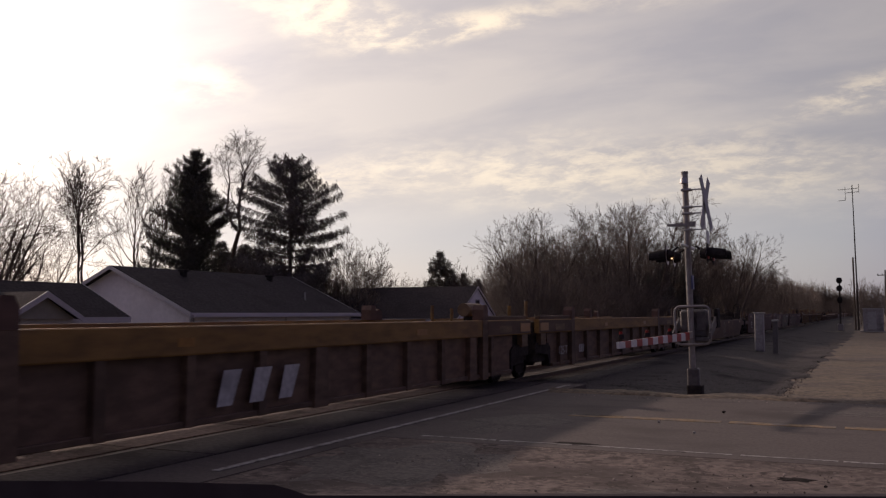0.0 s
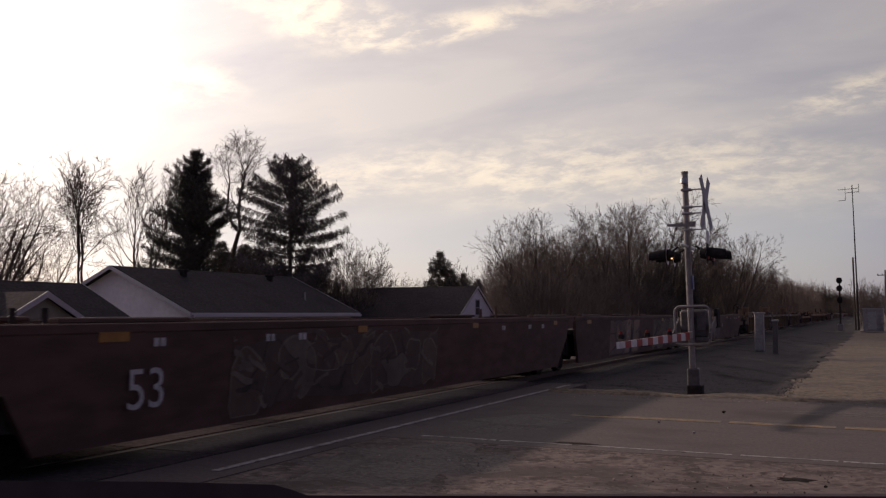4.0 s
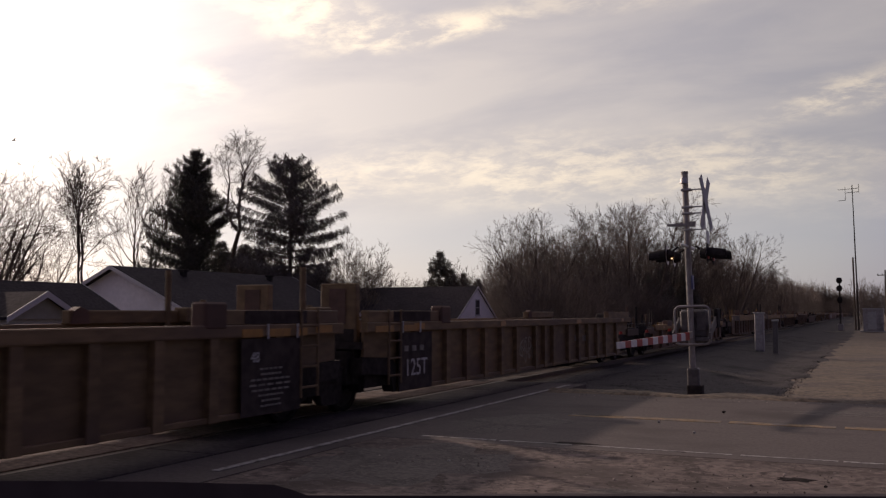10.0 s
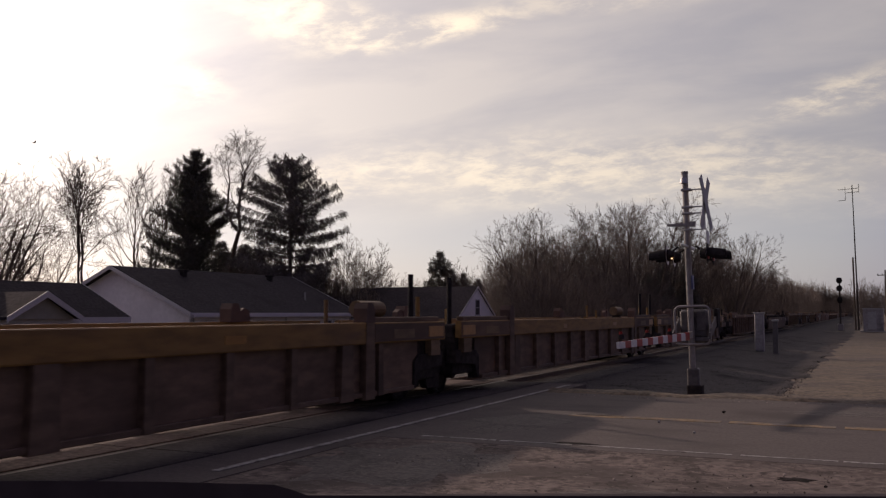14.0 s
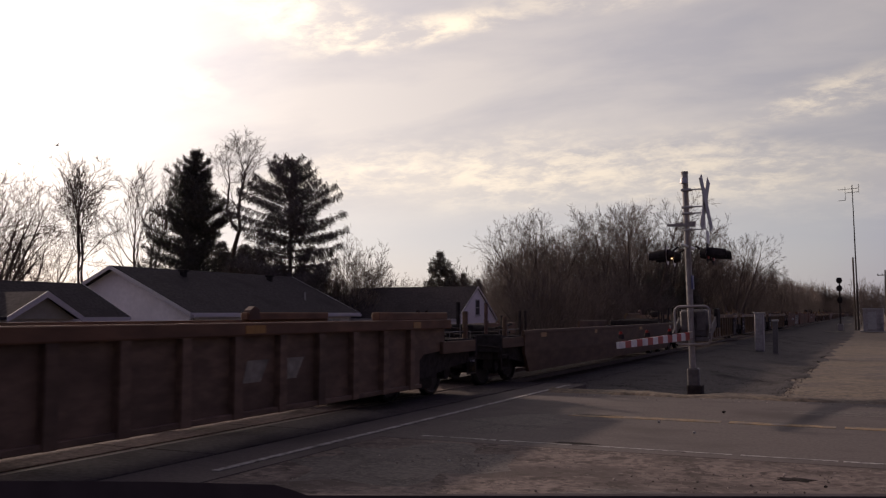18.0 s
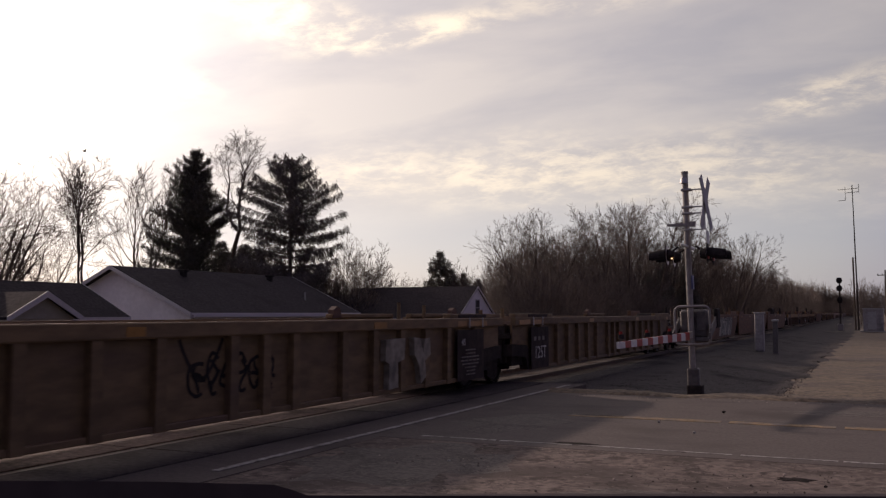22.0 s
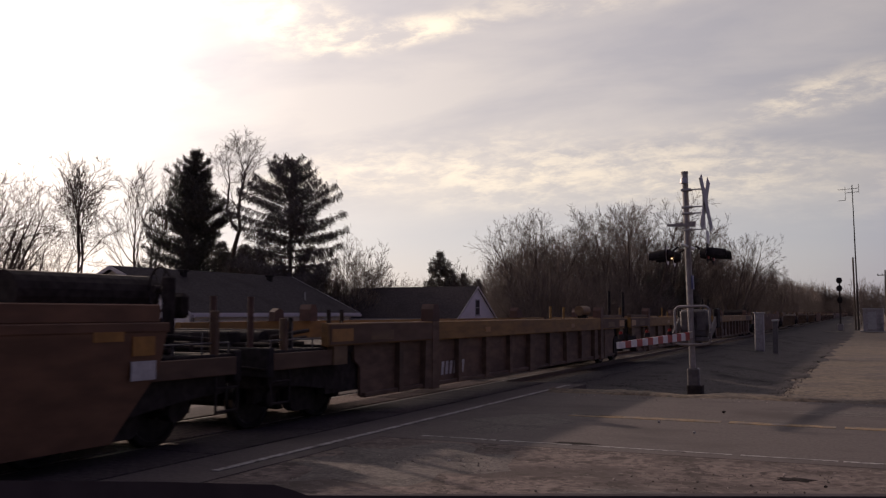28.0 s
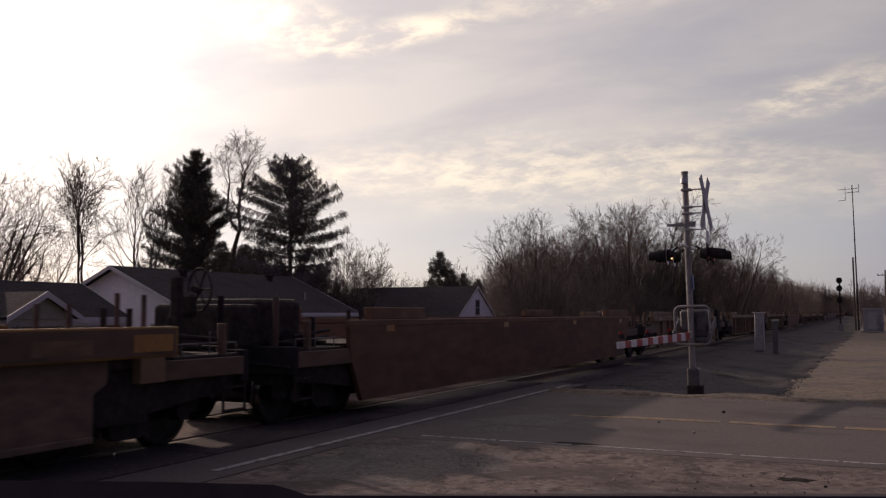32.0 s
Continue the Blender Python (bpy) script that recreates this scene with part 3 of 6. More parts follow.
@lru_cache(None)
def rigging_mesh():
    bm = bmesh.new()
    for y0, y1 in ((-0.4, -0.28), (0.28, 0.4)):
        box(bm, -0.92, 0.92, y0, y1, 0.24, 0.6)
    box(bm, -0.4, 0.4, -1.2, 1.2, 0.4, 0.5)
    return as_mesh("brake_rigging", bm, M_GRIME)


def truck(car, y):
    """A two-axle truck under a car, at y along it."""
    side, spring, bolster, axle = truck_meshes()
    t = part("truck", bolster, None, car, "greasy black two-axle truck", pose(0, y, 0))
    for s in (-1, 1):
        part("side_frame", side, None, t, at=pose(s * 1.02, 0, 0))
        part("spring", spring, None, t, at=pose(s * 1.02, 0, 0))
    part("brake_rigging", rigging_mesh(), None, t)
    for d in (-0.89, 0.89):
        part("axle", axle, None, t, at=pose(0, d, 0))
        for s in (-1, 1):
            part("wheel", wheel_mesh(0.46), None, t, at=pose(s * 0.7535, d, 0.46, 0, 0, 0 if s > 0 else 180))


STYLES = {
    # rib: spacing; top: rail height of the side; sill: its depth
    "yellow": dict(top=1.53, sill=0.36, rib=1.52, sill_m=M_YELLOW, wall_m=M_WALL_DARK, rib_m=M_RIB, cap=0.0, flat=False),
    "ribbed": dict(top=1.53, sill=0.17, rib=1.02, sill_m=M_BUFF, wall_m=M_BUFF, rib_m=M_BUFF, cap=0.20, flat=False),
    "ribbed_tan": dict(top=1.58, sill=0.19, rib=1.02, sill_m=M_BUFF, wall_m=M_BUFF, rib_m=M_BUFF, cap=0.09, flat=False),
    "ribbed_dark": dict(top=1.56, sill=0.18, rib=1.02, sill_m=M_RUST, wall_m=M_WALL_DARK, rib_m=M_WALL_DARK, cap=0.14, flat=False),
    # low_ribbed: ribs painted darker than the walls for the shadow on the posts
    "low_ribbed": dict(top=1.22, sill=0.23, rib=1.42, sill_m=M_YELLOW, wall_m=M_RUST, rib_m=M_UMBER, cap=0.08, flat=False),
    "smooth": dict(top=1.58, sill=0.12, rib=0, sill_m=M_RUST, wall_m=M_RUST, rib_m=M_RUST, cap=0.21, flat=True),
    "oxide": dict(top=1.58, sill=0.12, rib=0, sill_m=M_OXIDE, wall_m=M_OXIDE, rib_m=M_OXIDE, cap=0.06, flat=True),
    "low_smooth": dict(top=1.27, sill=0.10, rib=0, sill_m=M_UMBER, wall_m=M_UMBER, rib_m=M_UMBER, cap=0.12, flat=True),
}
LABELS = {
    "yellow": "empty well car with faded yellow side sills and dark ribbed walls",
    "ribbed": "empty buff-brown well car with closely ribbed steel sides",
    "ribbed_tan": "empty tan-brown well car with closely ribbed sides",
    "ribbed_dark": "empty dark brown well car with ribbed sides",
    "low_ribbed": "low empty well car with yellow sills and brown ribbed sides",
    "smooth": "empty rust-brown well car with smooth steel sides",
    "oxide": "dark oxide-red well car with smooth graffiti-covered sides",
    "low_smooth": "low empty brown well car with smooth folded sides",
}


@lru_cache(None)
def rib_mesh(style, near):
    s = STYLES[style]
    s_x = 1 if near else -1
    z1 = s["top"] - s["sill"]
    w = 0.075 if style == "yellow" else 0.08
    bm = bmesh.new()
    # far ribs stop higher up, to let light in under the car
    zl = 0.3 if style == "low_ribbed" else 0.29 if near else 0.68
    pts = [(-w, z1), (w, z1), (w * 1.15, zl), (-w * 1.15, zl)]
    prism(bm, pts, "x", s_x * 1.38, s_x * 1.485)
    return as_mesh("rib", bm, s["rib_m"])


@lru_cache(None)
def wide_post_mesh(style):
    s = STYLES[style]
    z1 = s["top"] - s["sill"]
    return as_mesh("post", P([(-0.16, z1), (0.16, z1), (0.2, 0.27), (-0.2, 0.27)], "x", 1.38, 1.497), s["rib_m"])


def paint_set(name, *colours, outline=(0.03, 0.024, 0.022)):
    """Materials of one sprayed piece: outline first, then fills."""
    return [mat(f"{name}_spray_paint", c, 0.6, 0, 6, 0.12, 0.9, 0.25, 0.05) for c in (outline,) + colours]


G_PALE = paint_set("pale_grey", (0.50, 0.45, 0.37), (0.25, 0.245, 0.205), (0.40, 0.385, 0.33), (0.6, 0.55, 0.46))
G_ROSE = paint_set("rose_brown", (0.23, 0.145, 0.115), (0.17, 0.125, 0.105), (0.31, 0.215, 0.155), (0.12, 0.095, 0.08))
G_GREEN = paint_set("dull_green", (0.155, 0.136, 0.094), (0.12, 0.104, 0.07), (0.235, 0.208, 0.15), (0.185, 0.14, 0.105), outline=(0.062, 0.05, 0.04))
G_DUST = paint_set("dusty", (0.135, 0.094, 0.07), (0.1, 0.07, 0.053), (0.185, 0.148, 0.11), (0.155, 0.125, 0.095), outline=(0.058, 0.042, 0.034))
G_PALE_OLD = paint_set("chalky", (0.15, 0.125, 0.1), (0.11, 0.085, 0.065), (0.18, 0.155, 0.125), (0.1, 0.075, 0.06), outline=(0.06, 0.045, 0.035))



def bend(pts, per=5, closed=True):
    """A smooth curve through a few points of the side."""
    n, out = len(pts), []
    for i in range(n if closed else n - 1):
        p0, p1, p2, p3 = (Vector(pts[(i + k) % n] if closed else pts[min(max(i + k, 0), n - 1)]) for k in (-1, 0, 1, 2))
        for k in range(per):
            t = k / per
            q = 0.5 * (2 * p1 + (p2 - p0) * t + (2 * p0 - 5 * p1 + 4 * p2 - p3) * t * t + (3 * p1 - p0 - 3 * p2 + p3) * t ** 3)
            out.append((q.x, q.y))
    return out


def side_x(z):
    """How far out the folded smooth side lies at a height."""
    return (1.47 + (z - 1.01) * 0.067 if z > 1.01 else 1.40 + (z - 0.24) * 0.091) + 0.006


class Coat:
    """Sprayed paint on the folded smooth side, laid in thin coats: fields and strokes."""
    def __init__(self, y0, y1, z0, z1):
        self.bm, self.edge = bmesh.new(), (y0, y1, z0, z1)

    def fit(self, p):
        y0, y1, z0, z1 = self.edge
        return (min(max(p[0], y0), y1), min(max(p[1], z0), z1))

    def field(self, pts, lift, slot):
        f = self.bm.faces.new([self.bm.verts.new((side_x(v) + lift, u, v)) for u, v in map(self.fit, pts)])
        f.material_index = slot

    def stroke(self, pts, w, lift, slot, closed=False):
        pts = [self.fit(p) for p in pts]
        m, rows = len(pts), []
        for i, p in enumerate(pts):
            a = pts[(i - 1) % m] if closed or i else p
            b = pts[(i + 1) % m] if closed or i < m - 1 else p
            d = Vector((b[0] - a[0], b[1] - a[1]))
            d = d.normalized() if d.length > 1e-6 else Vector((1, 0))
            ww = w * (0.7 + 0.6 * abs(math.sin(i * 0.37)))
            rows.append([self.bm.verts.new((side_x(p[1]) + lift, p[0] + k * d.y * ww / 2, p[1] - k * d.x * ww / 2)) for k in (1, -1)])
        for i in range(m if closed else m - 1):
            u, v = rows[i], rows[(i + 1) % m]
            self.bm.faces.new((u[0], v[0], v[1], u[1])).material_index = slot

    def done(self, car, paints, label):
        tagged(part("graffiti", self.bm, paints, car), label, kind="stuff")


def ragged(rng, y0, y1, z0, z1, rag):
    """A ragged outline round a stretch of the side."""
    n = max(5, round((y1 - y0) * 2.2))
    up = [(y0 + (y1 - y0) * k / n, z1 - rng.uniform(0, rag)) for k in range(n + 1)]
    down = [(y1 - (y1 - y0) * k / n + rng.uniform(-0.12, 0.12), z0 + rng.uniform(0, rag)) for k in range(n + 1)]
    return up + down


def mural(car, y0, y1, z0, z1, paints, seed, n, label):
    """A large sprayed piece: a pale field to the full height, crossed by bulging forms with dark outlines, shaded inside."""
    rng = random.Random(seed)
    c = Coat(y0, y1, z0, z1)
    c.field(ragged(rng, y0, y1, z0, z1, 0.08), 0.0, 2)
    level, w, h = 0.002, (y1 - y0) / n, z1 - z0
    for i in range(n):
        cy, tilt = y0 + w * (i + 0.5), rng.uniform(-0.25, 0.25)
        body = [(cy + w * a * rng.uniform(0.8, 1.25) + tilt * (b - 0.5) * h, z0 + h * b + rng.uniform(-0.06, 0.06)) for a, b in
                ((-0.55, 0.06), (-0.05, 0.0), (0.45, 0.1), (0.2, 0.34), (0.55, 0.5), (0.35, 0.72), (0.6, 0.98), (0.0, 0.86), (-0.5, 1.0), (-0.3, 0.66), (-0.6, 0.4))]
        curve = bend(body, 4)
        c.field(curve, level, (1, 2, 3, 1, 2)[(i + seed) % 5])
        c.stroke(curve, 0.036, level + 0.001, 0, True)
        # shading that runs inside along the form, and short cuts into it
        mid = (cy, z0 + h * 0.5)
        for k, q in enumerate((0.86, 0.7, 0.52, 0.78, 0.6, 0.36)):
            a = rng.randint(0, len(curve) - 1)
            arc = [curve[(a + g) % len(curve)] for g in range(rng.randint(9, 18))]
            c.stroke([(mid[0] + (u - mid[0]) * q, mid[1] + (v - mid[1]) * q) for u, v in arc], rng.uniform(0.03, 0.1), level + 0.0015 + k * 0.0002, (2, 2, 4, 0, 1, 2)[k])
        for k in range(4):
            u, v = cy + w * rng.uniform(-0.3, 0.3), z0 + h * rng.uniform(0.15, 0.85)
            c.stroke(bend([(u, v), (u + 0.12, v + rng.uniform(-0.05, 0.05)), (u + 0.26, v + rng.uniform(-0.1, 0.1))], 4, False), rng.uniform(0.02, 0.05), level + 0.003 + k * 0.0002, (0, 4, 0, 2)[k])
        level += 0.0006
    c.done(car, paints, label)


def tangle(car, y0, y1, z0, z1, paints, seed, count, label):
    """A crowded, weathered piece: a dull field, broad overlapping letter forms edged in a paler line, and loose strokes."""
    rng = random.Random(seed)
    c = Coat(y0, y1, z0, z1)
    c.field(ragged(rng, y0, y1, z0, z1, 0.16), 0.0, 2)
    h = z1 - z0
    n = max(3, round((y1 - y0) / 0.62))
    for k in range(n):
        u, v = y0 + (y1 - y0) * (k + 0.5) / n, z0 + h * rng.uniform(0.3, 0.72)
        a, ru, rv = rng.uniform(-0.7, 0.7), rng.uniform(0.3, 0.62), h * rng.uniform(0.28, 0.52)
        form = []
        for q in range(9):
            b = 2 * math.pi * q / 9
            g = rng.uniform(0.55, 1.25)
            p, w = g * ru * math.cos(b), g * rv * math.sin(b)
            form.append((u + p * math.cos(a) - w * math.sin(a), v + p * math.sin(a) + w * math.cos(a)))
        form = bend(form, 4)
        c.field(form, 0.001 + k * 0.00015, (1, 2, 4, 2, 1)[k % 5])
        c.stroke(form, 0.035, 0.0011 + k * 0.00015, (3, 0, 3)[k % 3], True)
    for k in range(count // 2):
        u, v = rng.uniform(y0, y1), rng.uniform(z0 + 0.05, z1 - 0.05)
        a = rng.choice((0.4, 0.9, 2.4, 2.8)) + rng.uniform(-0.3, 0.3)
        ln = rng.uniform(0.25, 0.8)
        pts = [(u + ln * q / 3 * math.cos(a) + rng.uniform(-0.05, 0.05), v + h * 0.6 * q / 3 * math.sin(a) * ln + rng.uniform(-0.04, 0.04)) for q in range(4)]
        c.stroke(bend(pts, 4, False), rng.uniform(0.02, 0.09), 0.004 + k * 0.00006, (1, 3, 0, 1, 4, 2)[rng.randint(0, 5)])
    c.done(car, paints, label)


def stripes(car, y0, y1, z0, z1, paints, seed):
    """Broad flat forms: a rosy bulge, a grey dome and tan pillars parted by dark wedges."""
    rng = random.Random(seed)
    c = Coat(y0, y1, z0, z1)
    w, h = y1 - y0, z1 - z0
    c.field(ragged(rng, y0, y1, z0, z1, 0.04), 0.0, 1)
    def at(a, b):
        return (y0 + w * a, z0 + h * b)
    for pts, slot in ((((0.0, 0.0), (0.42, 0.0), (0.5, 0.3), (0.46, 0.7), (0.36, 0.98), (0.1, 0.95), (0.16, 0.6), (0.22, 0.3), (0.1, 0.15)), 2),
                      (((0.2, 0.45), (0.42, 0.4), (0.44, 0.75), (0.36, 0.96), (0.22, 0.9)), 3),
                      (((0.53, 0.0), (0.66, 0.02), (0.67, 1.0), (0.53, 1.0), (0.5, 0.5)), 3), (((0.76, 0.02), (0.97, 0.0), (0.93, 0.5), (0.96, 1.0), (0.77, 1.0)), 3),
                      (((0.66, 0.02), (0.73, 0.04), (0.76, 0.5), (0.75, 1.0), (0.72, 0.55), (0.69, 1.0), (0.68, 0.5)), 0)):
        curve = bend([at(*p) for p in pts], 4)
        c.field(curve, 0.002, slot)
        c.stroke(curve, 0.022, 0.0035, 0 if slot != 3 else 4, True)
    for k in range(10):
        p = at(rng.uniform(0.05, 0.95), rng.uniform(0.1, 0.9))
        c.stroke(bend([p, (p[0] + 0.1, p[1] + 0.12), (p[0] + 0.3, p[1] + rng.uniform(-0.1, 0.2))], 4, False), rng.uniform(0.03, 0.12), 0.0045 + 0.0002 * k, rng.choice((0, 2, 4)))
    c.done(car, paints, "faded rose and tan graffiti panel")


def ribbon(pts, w, x, closed=False):
    """A painted line of one width along points of the near side."""
    bm = bmesh.new()
    n = len(pts)
    rows = []
    for i, p in enumerate(pts):
        a = pts[(i - 1) % n] if closed or i else p
        b = pts[(i + 1) % n] if closed or i < n - 1 else p
        d = Vector((b[0] - a[0], b[1] - a[1])).normalized()
        rows.append([bm.verts.new((x, p[0] + k * d.y * w / 2, p[1] - k * d.x * w / 2)) for k in (1, -1)])
    for i in range(n if closed else n - 1):
        u, v = rows[i], rows[(i + 1) % n]
        bm.faces.new((u[0], v[0], v[1], u[1]))
    return bm


def scrawl(car, y0, y1, z0, z1, x, seed, w=0.024, paint=None):
    """Hastily sprayed rounded characters: for each a bulging outline, a stroke through it and a tail."""
    rng = random.Random(seed)
    n = max(2, round((y1 - y0) / 0.3))
    h, step_y = z1 - z0, (y1 - y0) / n
    for k in range(n):
        cy, cz = y0 + step_y * (k + 0.5), (z0 + z1) / 2 + h * rng.uniform(-0.08, 0.08)
        ry, rz = step_y * rng.uniform(0.5, 0.68), h * rng.uniform(0.34, 0.48)
        rim = bend([(cy + ry * g * math.cos(a), cz + rz * g * math.sin(a)) for a, g in [(0.9 + 2 * math.pi * i / 7, rng.uniform(0.6, 1.15)) for i in range(6)]], 4, False)
        bar = bend([(cy + ry * rng.uniform(-0.5, 0.5), cz + rz * b) for b in (0.75, 0.2, -0.25, -0.8)], 4, False)
        tail = bend([(cy - ry * 0.7, cz - rz * rng.uniform(-0.2, 0.3)), (cy, cz + rz * rng.uniform(-0.3, 0.3)), (cy + ry * 0.9, cz + rz * rng.uniform(-0.5, 0.5))], 4, False)
        for i, line in enumerate((rim, bar, tail)):
            part("graffiti", ribbon(line, w, x + 0.003 + 0.0008 * i + 0.0003 * k), paint or M_LETTER, car, "thin graffiti scrawl")


def badge(car, cy, cz, ry, rz, x):
    """A pale sprayed outline with lobes and a few bars inside."""
    rim = []
    for i in range(60):
        a = 2 * math.pi * i / 60
        q = 0.86 + 0.14 * abs(math.cos(2.5 * (a - math.pi / 2)))
        rim.append((cy + ry * q * math.cos(a), cz + rz * q * math.sin(a) * (1.0 if math.sin(a) > 0 else 0.92)))
    part("graffiti", ribbon(rim, 0.045, x + 0.056, True), M_CHALK, car, "pale sprayed outline badge")
    for u, h in ((-0.42, 0.36), (-0.16, 0.44), (0.1, 0.4), (0.36, 0.46)):
        part("graffiti", ribbon([(cy + u * ry, cz - h * rz), (cy + (u + 0.04) * ry, cz), (cy + (u - 0.03) * ry, cz + 0.3 * rz)], 0.05, x + 0.057), M_CHALK, car, "pale sprayed bar")
    part("graffiti", ribbon([(cy + 0.1 * ry * math.cos(a), cz + rz * (0.62 + 0.14 * math.sin(a))) for a in [2 * math.pi * i / 12 for i in range(12)]], 0.035, x + 0.057, True), M_CHALK, car, "pale sprayed ring")


def letters(car, words, y, z, size, x):
    part("lettering", text_mesh(words, size), None, car, "white stencilled lettering", Matrix.Translation((x, y, z)) @ Matrix(((0, 0, 1, 0), (1, 0, 0, 0), (0, 1, 0, 0), (0, 0, 0, 1))))


def bars(car, y0, y1, z0, z1, n, x, gap=0.3, slant=0.0, name="lettering_bar", paint=None):
    w = (y1 - y0) / n
    for i in range(n):
        a = y0 + i * w
        b = a + w * (1 - gap)
        part(name, P([(a - slant, z0), (b - slant, z0), (b, z1), (a, z1)], "x", x, x + 0.005), paint or M_LETTER, car)


def logo(car, y0, y1, z0, z1, x):
    """A company mark as plain white blocks."""
    w = (y1 - y0) / 3
    for i in range(3):
        a = y0 + i * w
        part("logo_shape", P([(a + 0.1 * w, z0), (a + 0.55 * w, z0), (a + 0.85 * w, z1), (a + 0.3 * w, z1)], "x", x, x + 0.005), M_LETTER, car, "faded white company mark")


def well_car(style, t_front, t_rear, front="joint", rear="joint", seed=0):
    """One well-car unit. Its own y runs from its leading end to its trailing end; x is towards the road."""
    s = STYLES[style]
    L = SPEED * (t_rear - t_front)
    rng = random.Random(seed * 7 + 1)
    top, zs = s["top"], s["top"] - s["sill"]
    car = empty("well_car")
    tagged(car, LABELS[style], "railway car", "cars of the passing freight train")
    trains.append((car, t_front))
    for sx in (1, -1):
        # side sill with a flange at its lower edge; the far side of the low cars is cut down between raised ends
        top, zs = s["top"], s["top"] - s["sill"]
        # this hidden far height is chosen so sun reaches the ground beneath
        if sx < 0 and style.startswith("low"):
            top, zs = 0.64, 0.64 - s["sill"]
            for y0, y1 in ((0.0, 7.2), (L - 4.2, L)):
                part("raised_end", B(-1.46, -1.37, y0, y1, 1.02, s["top"] + (0.11 if s["flat"] else -0.05), bevel=0.012), s["sill_m"], car)
        bm = bmesh.new()
        xi = 1.44 if s["flat"] else 1.38
        prism(bm, [(sx * xi, zs + 0.02), (sx * 1.49, zs), (sx * 1.5, zs + 0.02), (sx * 1.5, top - 0.015), (sx * 1.485, top), (sx * xi, top)], "y", 0.0, L)
        part("side_sill", bm, s["sill_m"], car)
        if s["flat"]:
            # smooth wall, folded outwards, cut off obliquely at the ends
            bm = bmesh.new()
            fold = zs - 0.45
            loop = [(0.04, zs), (L - 0.04, zs), (L - 0.14, fold), (L - 0.8, 0.24), (0.62, 0.24), (0.12, fold)]
            outer = [1.5, 1.5, 1.47, 1.40, 1.40, 1.47]
            va = [bm.verts.new((sx * o, y, z)) for (y, z), o in zip(loop, outer)]
            vb = [bm.verts.new((sx * (o - 0.08), y, z)) for (y, z), o in zip(loop, outer)]
            for f in ((0, 1, 2, 5), (5, 2, 3, 4)):
                bm.faces.new([va[i] for i in f])
                bm.faces.new([vb[i] for i in f][::-1])
            for i in range(6):
                k = (i + 1) % 6
                bm.faces.new((va[i], va[k], vb[k], vb[i]))
            part("side_wall", bm, s["wall_m"], car)
        else:
            bm = bmesh.new()
            e0 = 1.0 if style == "yellow" else 0.08
            # hidden far wall ends higher than the near one, to let light underneath
            zl = 0.32 if sx > 0 else 0.68
            if style == "low_ribbed":
                zl = 0.28
            if style == "low_ribbed":
                prism(bm, [(e0, zs + 0.01), (L - e0, zs + 0.01), (L - e0, zl), (e0, zl)], "x", sx * 1.33, sx * 1.385)
            else:
                prism(bm, [(e0, zs + 0.01), (L - e0, zs + 0.01), (L - e0, 0.95), (L - 1.02, 0.9), (L - 1.2, 0.8), (L - 1.2, zl), (1.2, zl), (1.2, 0.8), (1.02, 0.9), (e0, 0.95)], "x", sx * 1.33, sx * 1.385)
            part("side_wall", bm, s["wall_m"], car)
            # dark panels added to keep light from showing through the car's ends
            for y0, y1 in ((0.25, 1.6), (L - 1.6, L - 0.25)):
                part("end_panel", B(sx * 1.16, sx * 1.30, y0, y1, 0.42, zs), M_GRIME, car)
            part("lower_chord", B(sx * 1.33, sx * 1.46, 1.25, L - 1.25, zl - 0.03, zl + 0.05, bevel=0.012), s["rib_m"], car)
            n = max(2, round((L - 2.7) / s["rib"]))
            spots = [(1.35 + (L - 2.7) * i / n, False) for i in range(n + 1)]
            if style in ("ribbed", "ribbed_tan"):
                spots = [(L / 2 + q, False) for q in (-7.5, -6.1, -5.1, -4.1, -3.1, -2.1, -0.72, 0.0, 0.72, 2.1, 3.1, 4.1, 5.1, 6.1, 7.5)]
            if style == "ribbed_dark":
                spots = [(1.05 + 1.023 * i, False) for i in range(int((L - 2.1) / 1.023) + 1)]
            if style == "yellow":
                mid = L / 2 - (0.35 if rear != "joint" else 0.0)
                spots = [(mid + 1.48 * k, k in (-4, 0, 4)) for k in range(-4, 5)] + [(mid - 7.05, False), (mid + 7.05, False)]
            for y, wide in spots:
                wide = wide and sx > 0
                part("post" if wide else "rib", wide_post_mesh(style) if wide else rib_mesh(style, sx > 0), None, car, at=pose(0, y, 0))
        if s["cap"] and not style.startswith("low"):
            for y0, y1 in ((0.1, 2.9), (L - 2.9, L - 0.1)):
                part("end_cap", B(sx * 1.30, sx * 1.46, y0 + 0.75 * (s["flat"] and y0 < 1), y1, top - 0.005, top + s["cap"], bevel=0.015), s["sill_m"], car)
        for y in (2.7, L - 2.7):
            if sx > 0 or s["flat"]:
                continue
            bm = P([(y - 0.17, top), (y + 0.17, top), (y + 0.13, top + 0.2), (y - 0.02, top + 0.25), (y - 0.15, top + 0.18)], "x", sx * 1.28, sx * 1.42)
            part("corner_guide", bm, M_OXIDE, car)
    top, zs = s["top"], s["top"] - s["sill"]
    if style == "low_ribbed":
        part("raised_block", B(1.28, 1.506, 2.4, 3.38, 1.12, 1.36, bevel=0.03), M_OXIDE, car, "worn dark red corner block")
    # well floor: cross bearers and end floors
    # unseen half floor added to low cars to shape the sun patches below
    if style.startswith("low"):
        part("well_floor", B(-0.05, 1.3, 2.0, L - 2.0, 0.26, 0.3), s["wall_m"], car)
    bearers = 10 if style.startswith("low") else 5
